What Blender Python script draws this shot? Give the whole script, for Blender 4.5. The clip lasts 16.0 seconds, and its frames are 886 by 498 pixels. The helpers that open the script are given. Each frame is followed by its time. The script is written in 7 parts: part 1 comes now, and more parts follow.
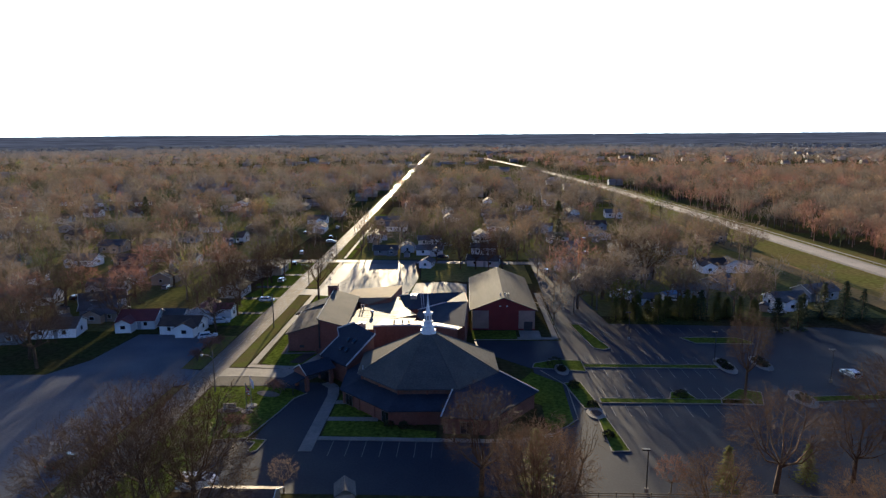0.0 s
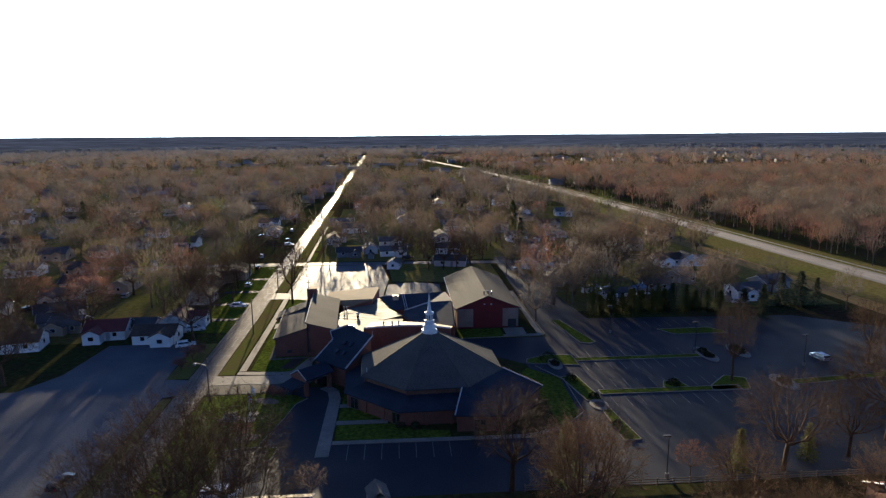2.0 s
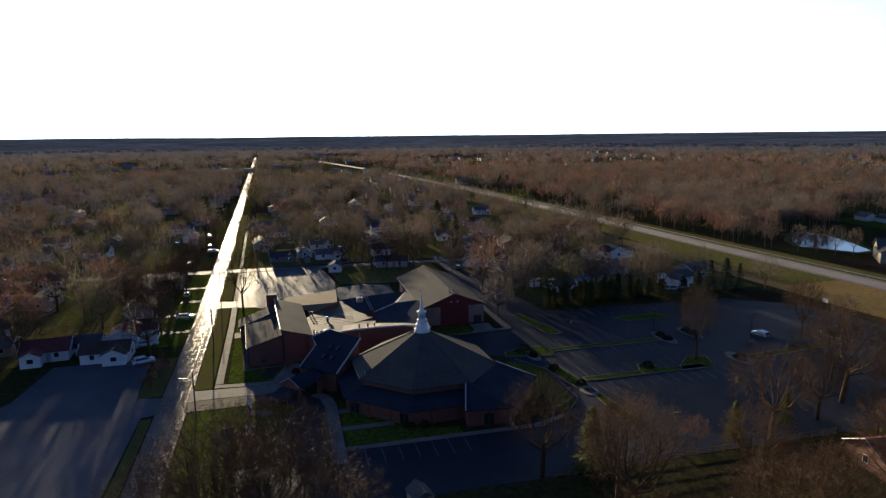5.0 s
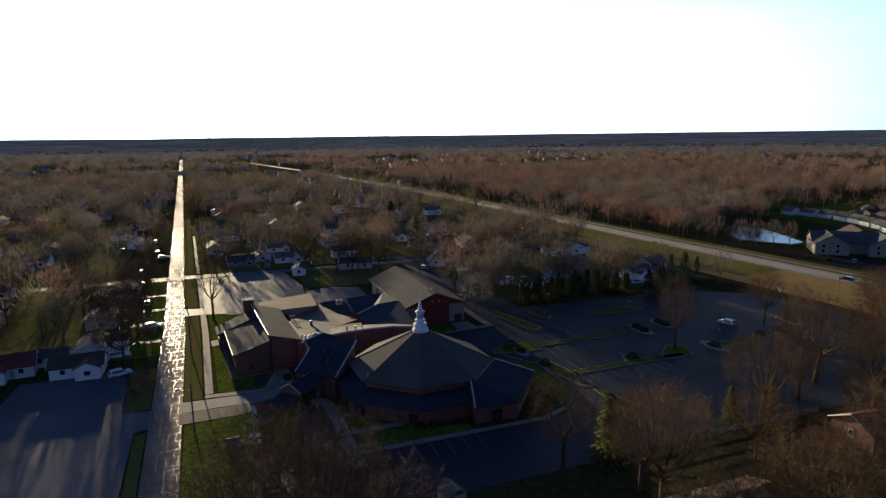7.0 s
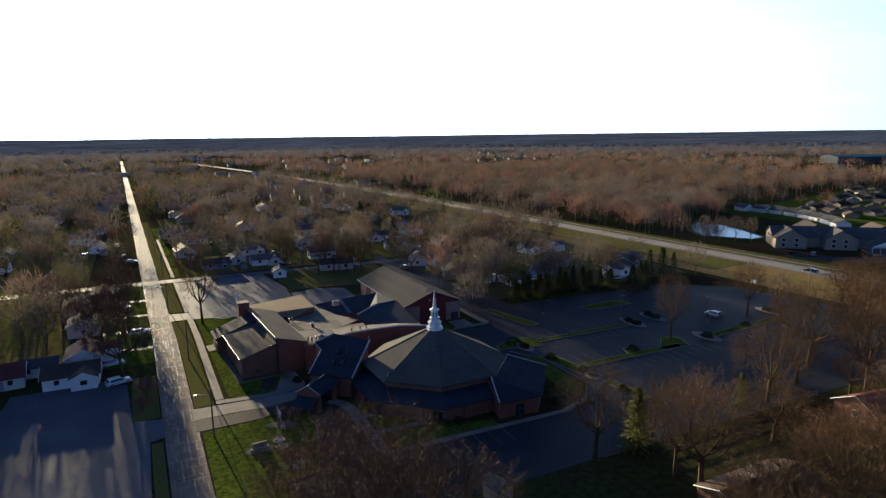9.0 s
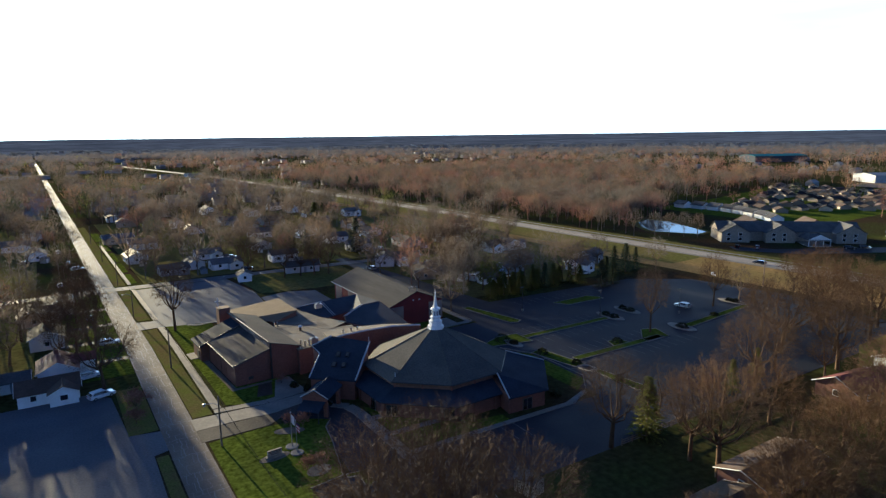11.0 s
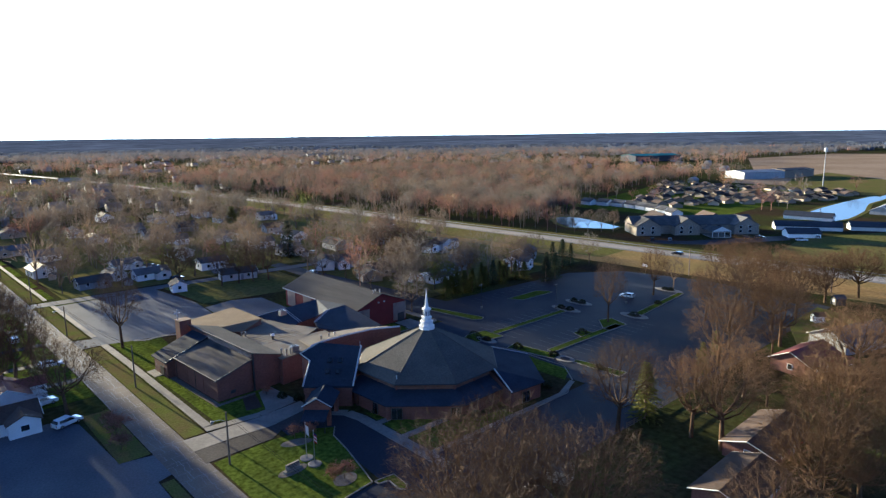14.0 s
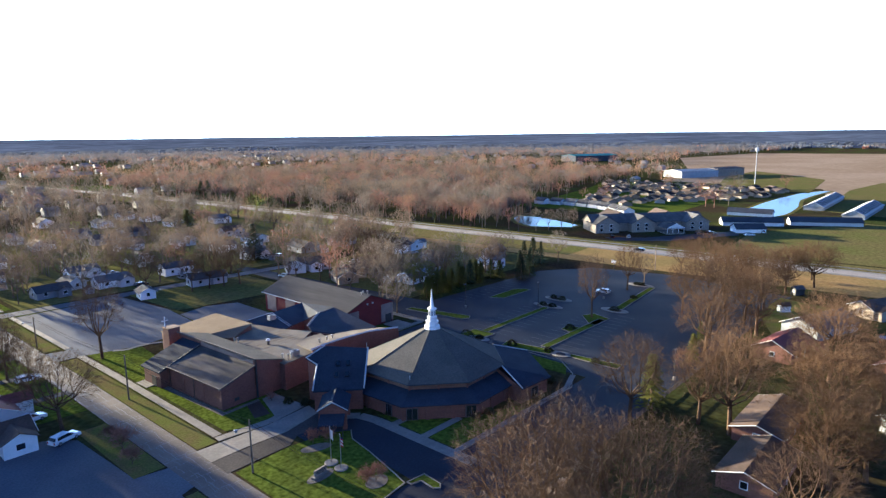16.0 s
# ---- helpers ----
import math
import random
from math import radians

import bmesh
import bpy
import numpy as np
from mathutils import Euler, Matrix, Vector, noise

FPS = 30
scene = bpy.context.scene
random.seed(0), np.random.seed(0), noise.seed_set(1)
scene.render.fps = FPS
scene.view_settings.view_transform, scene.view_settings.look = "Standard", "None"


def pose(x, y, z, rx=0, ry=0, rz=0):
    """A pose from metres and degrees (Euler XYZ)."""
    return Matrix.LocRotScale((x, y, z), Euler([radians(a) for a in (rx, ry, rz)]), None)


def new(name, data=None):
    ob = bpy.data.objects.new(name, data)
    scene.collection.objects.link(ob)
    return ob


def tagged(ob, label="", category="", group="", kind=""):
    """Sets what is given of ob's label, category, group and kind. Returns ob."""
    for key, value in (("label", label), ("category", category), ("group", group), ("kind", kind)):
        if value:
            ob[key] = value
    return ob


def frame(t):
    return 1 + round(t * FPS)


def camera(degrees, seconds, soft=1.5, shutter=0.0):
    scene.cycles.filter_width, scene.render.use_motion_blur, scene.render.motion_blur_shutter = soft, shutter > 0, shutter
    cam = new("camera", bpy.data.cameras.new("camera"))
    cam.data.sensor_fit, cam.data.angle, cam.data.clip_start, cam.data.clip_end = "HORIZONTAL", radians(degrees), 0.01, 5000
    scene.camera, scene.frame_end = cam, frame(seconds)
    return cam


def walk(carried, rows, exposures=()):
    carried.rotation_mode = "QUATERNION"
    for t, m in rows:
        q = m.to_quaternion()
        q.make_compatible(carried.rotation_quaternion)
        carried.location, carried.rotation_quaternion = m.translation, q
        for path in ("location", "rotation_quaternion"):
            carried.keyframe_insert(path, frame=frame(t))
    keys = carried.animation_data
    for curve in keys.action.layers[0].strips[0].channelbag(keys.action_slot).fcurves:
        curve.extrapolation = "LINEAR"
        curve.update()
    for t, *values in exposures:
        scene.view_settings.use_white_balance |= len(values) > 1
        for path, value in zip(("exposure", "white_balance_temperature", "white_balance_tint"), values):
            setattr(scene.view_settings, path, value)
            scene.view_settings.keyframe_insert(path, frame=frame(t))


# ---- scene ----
cam = camera(70.96, 16.0, soft=1.35)
# seconds, x, y, z, then the turn in degrees
PATH = [
    (0, 0.000, 0.000, 50.000, 79.543, 0.323, 2.093),
    (0.5, -3.361, 0.030, 49.790, 79.568, 0.347, 0.690),
    (1, -6.707, -0.025, 49.782, 79.593, 0.371, -0.990),
    (1.5, -9.947, -0.087, 49.777, 79.618, 0.395, -2.600),
    (2, -13.068, -0.019, 49.721, 79.621, 0.418, -4.201),
    (2.5, -16.191, 0.165, 49.719, 79.625, 0.440, -5.894),
    (3, -19.345, 0.402, 49.676, 79.628, 0.463, -7.641),
    (3.5, -22.664, 0.607, 49.473, 79.631, 0.485, -9.636),
    (6, -38.372, 3.814, 49.609, 79.640, 0.626, -17.741),
    (6.5, -41.432, 4.701, 49.591, 79.642, 0.655, -19.663),
    (7, -44.678, 5.609, 49.476, 79.644, 0.683, -20.890),
    (7.5, -47.772, 6.529, 49.473, 79.644, 0.683, -21.499),
    (8, -50.873, 7.671, 49.399, 79.644, 0.683, -22.597),
    (8.5, -53.940, 8.901, 49.283, 79.644, 0.683, -24.037),
    (9, -56.837, 10.225, 49.205, 79.644, 0.683, -25.833),
    (9.5, -59.746, 11.676, 49.141, 79.643, 0.682, -27.588),
    (12, -73.956, 19.754, 48.995, 79.638, 0.675, -35.200),
    (12.5, -76.520, 21.627, 49.007, 79.637, 0.674, -36.831),
    (13, -79.062, 23.555, 49.026, 79.636, 0.673, -38.417),
    (13.5, -81.746, 25.612, 49.058, 79.635, 0.671, -40.719),
    (14, -84.228, 27.625, 49.081, 79.635, 0.670, -42.417),
    (14.5, -86.556, 29.742, 49.073, 79.634, 0.669, -43.873),
    (15, -88.851, 31.938, 49.159, 79.633, 0.668, -45.348),
    (15.5, -91.369, 34.099, 49.164, 79.632, 0.666, -46.918),
    (16, -93.768, 36.345, 49.174, 79.631, 0.665, -48.173),
]
LIGHT = [(0, 1.98, 5350, 2), (2, 1.66, 5350, 2), (3.5, 1.24, 5350, 2), (7, 0.99, 5500, 2), (9.5, 1.52, 5350, -1), (12.5, 2.02, 5000, -6), (14.5, 2.42, 4900, -1), (16, 2.75, 4900, 1)]
walk(cam, [(t, pose(*p)) for t, *p in PATH], LIGHT)

# ---- light ----
SUN_AZ, SUN_EL = -5.5, 7.2          # degrees from +y towards +x, and above the horizon
world = bpy.data.worlds.new("sky")
scene.world = world
world.use_nodes = True
wn = world.node_tree.nodes
sky = wn.new("ShaderNodeTexSky")
sky.sky_type = "NISHITA"
sky.sun_disc = False
sky.sun_elevation = radians(SUN_EL)
sky.sun_rotation = radians(SUN_AZ)
sky.air_density, sky.dust_density, sky.ozone_density = 0.8, 0.5, 3.0
wn["Background"].inputs["Strength"].default_value = 0.030
wl = world.node_tree.links
_co = wn.new("ShaderNodeTexCoord")
# thin bright haze on the sun's side of the sky
_dot = wn.new("ShaderNodeVectorMath")
_dot.operation = "DOT_PRODUCT"
_dot.inputs[1].default_value = (math.sin(radians(SUN_AZ)) * math.cos(radians(SUN_EL)), math.cos(radians(SUN_AZ)) * math.cos(radians(SUN_EL)), math.sin(radians(SUN_EL)))
wl.new(_co.outputs["Generated"], _dot.inputs[0])
_hz = wn.new("ShaderNodeMapRange")
_hz.interpolation_type = "SMOOTHSTEP"
_hz.inputs["From Min"].default_value, _hz.inputs["From Max"].default_value = 0.37, 1.0
_hz.inputs["To Min"].default_value, _hz.inputs["To Max"].default_value = 3.5, 34.0
wl.new(_dot.outputs["Value"], _hz.inputs["Value"])
# the haze lies low: full at the horizon, thin above twenty degrees
_sep = wn.new("ShaderNodeSeparateXYZ")
wl.new(_co.outputs["Generated"], _sep.inputs[0])
_low = wn.new("ShaderNodeMapRange")
_low.interpolation_type = "SMOOTHSTEP"
_low.inputs["From Min"].default_value, _low.inputs["From Max"].default_value = 0.04, 0.32
_low.inputs["To Min"].default_value, _low.inputs["To Max"].default_value = 1.0, 0.0
wl.new(_sep.outputs["Z"], _low.inputs["Value"])
_veil = wn.new("ShaderNodeMath")
_veil.operation = "MULTIPLY"
wl.new(_hz.outputs["Result"], _veil.inputs[0])
wl.new(_low.outputs["Result"], _veil.inputs[1])
# long flat cloud streaks
_mp = wn.new("ShaderNodeMapping")
_mp.inputs["Scale"].default_value = (1.6, 1.6, 14.0)
wl.new(_co.outputs["Generated"], _mp.inputs["Vector"])
_cl = wn.new("ShaderNodeTexNoise")
_cl.inputs["Scale"].default_value, _cl.inputs["Detail"].default_value = 2.2, 7.0
wl.new(_mp.outputs["Vector"], _cl.inputs["Vector"])
_cr = wn.new("ShaderNodeMapRange")
_cr.inputs["From Min"].default_value, _cr.inputs["From Max"].default_value = 0.45, 0.75
_cr.inputs["To Min"].default_value, _cr.inputs["To Max"].default_value = 0.0, 2.2
wl.new(_cl.outputs["Fac"], _cr.inputs["Value"])
_sum = wn.new("ShaderNodeMath")
wl.new(_veil.outputs[0], _sum.inputs[0])
wl.new(_cr.outputs["Result"], _sum.inputs[1])
# a pale blue band low over the whole front half of the sky
_band = wn.new("ShaderNodeMapRange")
_band.interpolation_type = "SMOOTHSTEP"
_band.inputs["From Min"].default_value, _band.inputs["From Max"].default_value = -0.35, 0.35
_band.inputs["To Min"].default_value, _band.inputs["To Max"].default_value = 0.0, 11.5
wl.new(_dot.outputs["Value"], _band.inputs["Value"])
_top = wn.new("ShaderNodeMapRange")
_top.interpolation_type = "SMOOTHSTEP"
_top.inputs["From Min"].default_value, _top.inputs["From Max"].default_value = 0.15, 0.32
_top.inputs["To Min"].default_value, _top.inputs["To Max"].default_value = 1.0, 0.0
wl.new(_sep.outputs["Z"], _top.inputs["Value"])
_bm = wn.new("ShaderNodeMath")
_bm.operation = "MULTIPLY"
wl.new(_band.outputs["Result"], _bm.inputs[0])
wl.new(_top.outputs["Result"], _bm.inputs[1])
_blue = wn.new("ShaderNodeVectorMath")
_blue.operation = "SCALE"
_blue.inputs[0].default_value = (0.78, 0.90, 1.02)
wl.new(_bm.outputs[0], _blue.inputs["Scale"])
_tint = wn.new("ShaderNodeVectorMath")
_tint.operation = "SCALE"
_tint.inputs[0].default_value = (1.0, 0.98, 0.95)
wl.new(_sum.outputs[0], _tint.inputs["Scale"])
_mix = wn.new("ShaderNodeVectorMath")
_two = wn.new("ShaderNodeVectorMath")
_deep = wn.new("ShaderNodeVectorMath")
_deep.operation = "MULTIPLY"
_deep.inputs[1].default_value = (0.38, 0.74, 1.34)
wl.new(sky.outputs["Color"], _deep.inputs[0])
wl.new(_deep.outputs["Vector"], _two.inputs[0])
wl.new(_blue.outputs["Vector"], _two.inputs[1])
wl.new(_two.outputs["Vector"], _mix.inputs[0])
wl.new(_tint.outputs["Vector"], _mix.inputs[1])
wl.new(_mix.outputs["Vector"], wn["Background"].inputs["Color"])
sun_data = bpy.data.lights.new("sun", "SUN")
sun_data.energy, sun_data.angle, sun_data.color = 5.0, radians(0.6), (1.0, 0.70, 0.39)
sun = new("sun", sun_data)
_d = Vector((math.sin(radians(SUN_AZ)) * math.cos(radians(SUN_EL)), math.cos(radians(SUN_AZ)) * math.cos(radians(SUN_EL)), math.sin(radians(SUN_EL))))
sun.matrix_world = Matrix.Translation((0, 100, 80)) @ _d.to_track_quat("Z", "Y").to_matrix().to_4x4()


# ---- materials ----
def mat(name, c1, c2=None, scale=0.5, rough=0.85, metal=0.0, fine=8.0, fine_amt=0.25, bump=0.0, rand="", coat=0.0, spec=0.5, stretch=(1, 1, 1)):
    """A surface with large stains and fine grain in world space; rand: 'object' or 'island' varies its brightness piece by piece."""
    m = bpy.data.materials.new(name)
    m.use_nodes = True
    n, l = m.node_tree.nodes, m.node_tree.links
    b = n["Principled BSDF"]
    b.inputs["Roughness"].default_value = rough
    b.inputs["Metallic"].default_value = metal
    b.inputs["Specular IOR Level"].default_value = spec
    b.inputs["Coat Weight"].default_value = coat
    c2 = c2 or tuple(v * 0.72 for v in c1)
    geo = n.new("ShaderNodeNewGeometry")
    mp = n.new("ShaderNodeMapping")
    mp.inputs["Scale"].default_value = stretch
    l.new(geo.outputs["Position"], mp.inputs["Vector"])
    big = n.new("ShaderNodeTexNoise")
    big.inputs["Scale"].default_value = scale
    big.inputs["Detail"].default_value = 5.0
    l.new(mp.outputs["Vector"], big.inputs["Vector"])
    ramp = n.new("ShaderNodeValToRGB")
    ramp.color_ramp.elements[0].position, ramp.color_ramp.elements[1].position = 0.35, 0.65
    ramp.color_ramp.elements[0].color, ramp.color_ramp.elements[1].color = (*c1, 1), (*c2, 1)
    l.new(big.outputs["Fac"], ramp.inputs["Fac"])
    small = n.new("ShaderNodeTexNoise")
    small.inputs["Scale"].default_value = fine
    small.inputs["Detail"].default_value = 3.0
    l.new(mp.outputs["Vector"], small.inputs["Vector"])
    mr = n.new("ShaderNodeMapRange")
    mr.inputs["From Min"].default_value, mr.inputs["From Max"].default_value = 0.25, 0.75
    mr.inputs["To Min"].default_value, mr.inputs["To Max"].default_value = 1 - fine_amt, 1 + fine_amt
    l.new(small.outputs["Fac"], mr.inputs["Value"])
    last = mr.outputs["Result"]
    if rand:
        src = n.new("ShaderNodeObjectInfo").outputs["Random"] if rand == "object" else geo.outputs["Random Per Island"]
        r2 = n.new("ShaderNodeMapRange")
        r2.inputs["To Min"].default_value, r2.inputs["To Max"].default_value = 0.65, 1.35
        l.new(src, r2.inputs["Value"])
        mul = n.new("ShaderNodeMath")
        mul.operation = "MULTIPLY"
        l.new(last, mul.inputs[0])
        l.new(r2.outputs["Result"], mul.inputs[1])
        last = mul.outputs[0]
    vm = n.new("ShaderNodeVectorMath")
    vm.operation = "SCALE"
    l.new(ramp.outputs["Color"], vm.inputs[0])
    l.new(last, vm.inputs["Scale"])
    l.new(vm.outputs["Vector"], b.inputs["Base Color"])
    if bump:
        bp = n.new("ShaderNodeBump")
        bp.inputs["Strength"].default_value, bp.inputs["Distance"].default_value = bump, 0.05
        l.new(small.outputs["Fac"], bp.inputs["Height"])
        l.new(bp.outputs["Normal"], b.inputs["Normal"])
    return m


def brick_mat(name, c1, c2, mortar, rough=0.85):
    """Brick courses on upright walls: the run along the wall is x + y in the world."""
    m = mat(name, c1, c2, scale=0.35, rough=rough, fine=3.0, fine_amt=0.2)
    n, l = m.node_tree.nodes, m.node_tree.links
    geo = n.new("ShaderNodeNewGeometry")
    sep = n.new("ShaderNodeSeparateXYZ")
    l.new(geo.outputs["Position"], sep.inputs[0])
    add = n.new("ShaderNodeMath")
    l.new(sep.outputs["X"], add.inputs[0])
    l.new(sep.outputs["Y"], add.inputs[1])
    com = n.new("ShaderNodeCombineXYZ")
    l.new(add.outputs[0], com.inputs["X"])
    l.new(sep.outputs["Z"], com.inputs["Y"])
    bt = n.new("ShaderNodeTexBrick")
    bt.inputs["Scale"].default_value = 1.0
    bt.inputs["Brick Width"].default_value, bt.inputs["Row Height"].default_value = 0.22, 0.075
    bt.inputs["Mortar Size"].default_value = 0.006
    bt.inputs["Color1"].default_value, bt.inputs["Color2"].default_value = (1, 1, 1, 1), (0.7, 0.7, 0.7, 1)
    bt.inputs["Mortar"].default_value = (*mortar, 1)
    l.new(com.outputs[0], bt.inputs["Vector"])
    b = n["Principled BSDF"]
    old = b.inputs["Base Color"].links[0].from_socket
    mx = n.new("ShaderNodeVectorMath")
    mx.operation = "MULTIPLY"
    l.new(old, mx.inputs[0])
    l.new(bt.outputs["Color"], mx.inputs[1])
    l.new(mx.outputs[0], b.inputs["Base Color"])
    return m


def crack_mat(name, c1, c2, seal, rough=0.55, seal_rough=0.25):
    """Asphalt cut into uneven blocks by smooth lines of crack filler."""
    m = mat(name, c1, c2, scale=0.12, rough=rough, fine=4.0, fine_amt=0.18, bump=0.15, spec=0.4)
    n, l = m.node_tree.nodes, m.node_tree.links
    b = n["Principled BSDF"]
    geo = n.new("ShaderNodeNewGeometry")
    wob = n.new("ShaderNodeTexNoise")
    wob.inputs["Scale"].default_value, wob.inputs["Detail"].default_value = 0.55, 4.0
    l.new(geo.outputs["Position"], wob.inputs["Vector"])
    wadd = n.new("ShaderNodeVectorMath")
    wadd.operation = "MULTIPLY_ADD"
    l.new(wob.outputs["Color"], wadd.inputs[0])
    wadd.inputs[1].default_value = (1.1, 1.6, 0)
    l.new(geo.outputs["Position"], wadd.inputs[2])
    fac = None
    for wid, row, mor in ((1.9, 2.8, 0.035), (3.8, 6.4, 0.055)):
        bt = n.new("ShaderNodeTexBrick")
        bt.inputs["Scale"].default_value = 1.0
        bt.inputs["Brick Width"].default_value, bt.inputs["Row Height"].default_value = wid, row
        bt.inputs["Mortar Size"].default_value = mor
        bt.inputs["Mortar Smooth"].default_value = 0.2
        bt.offset = 0.37
        l.new(wadd.outputs[0], bt.inputs["Vector"])
        if fac is None:
            fac = bt.outputs["Fac"]
        else:
            mxm = n.new("ShaderNodeMath")
            mxm.operation = "MAXIMUM"
            l.new(fac, mxm.inputs[0])
            l.new(bt.outputs["Fac"], mxm.inputs[1])
            fac = mxm.outputs[0]
    mx = n.new("ShaderNodeMix")
    mx.data_type = "RGBA"
    old = b.inputs["Base Color"].links[0].from_socket
    l.new(fac, mx.inputs["Factor"])
    l.new(old, mx.inputs["A"])
    mx.inputs["B"].default_value = (*seal, 1)
    l.new(mx.outputs["Result"], b.inputs["Base Color"])
    for sock, v0, v1 in (("Roughness", rough, seal_rough), ("Specular IOR Level", 0.10, 0.8)):
        rr = n.new("ShaderNodeMapRange")
        rr.inputs["To Min"].default_value, rr.inputs["To Max"].default_value = v0, v1
        l.new(fac, rr.inputs["Value"])
        l.new(rr.outputs["Result"], b.inputs[sock])
    return m


def let_through(m, amount):
    """Thin twigs and buds pass some of the light that falls on their far side."""
    n, l = m.node_tree.nodes, m.node_tree.links
    b = n["Principled BSDF"]
    tl = n.new("ShaderNodeBsdfTranslucent")
    l.new(b.inputs["Base Color"].links[0].from_socket, tl.inputs["Color"])
    ms = n.new("ShaderNodeMixShader")
    ms.inputs[0].default_value = amount
    l.new(b.outputs[0], ms.inputs[1])
    l.new(tl.outputs[0], ms.inputs[2])
    l.new(ms.outputs[0], n["Material Output"].inputs["Surface"])


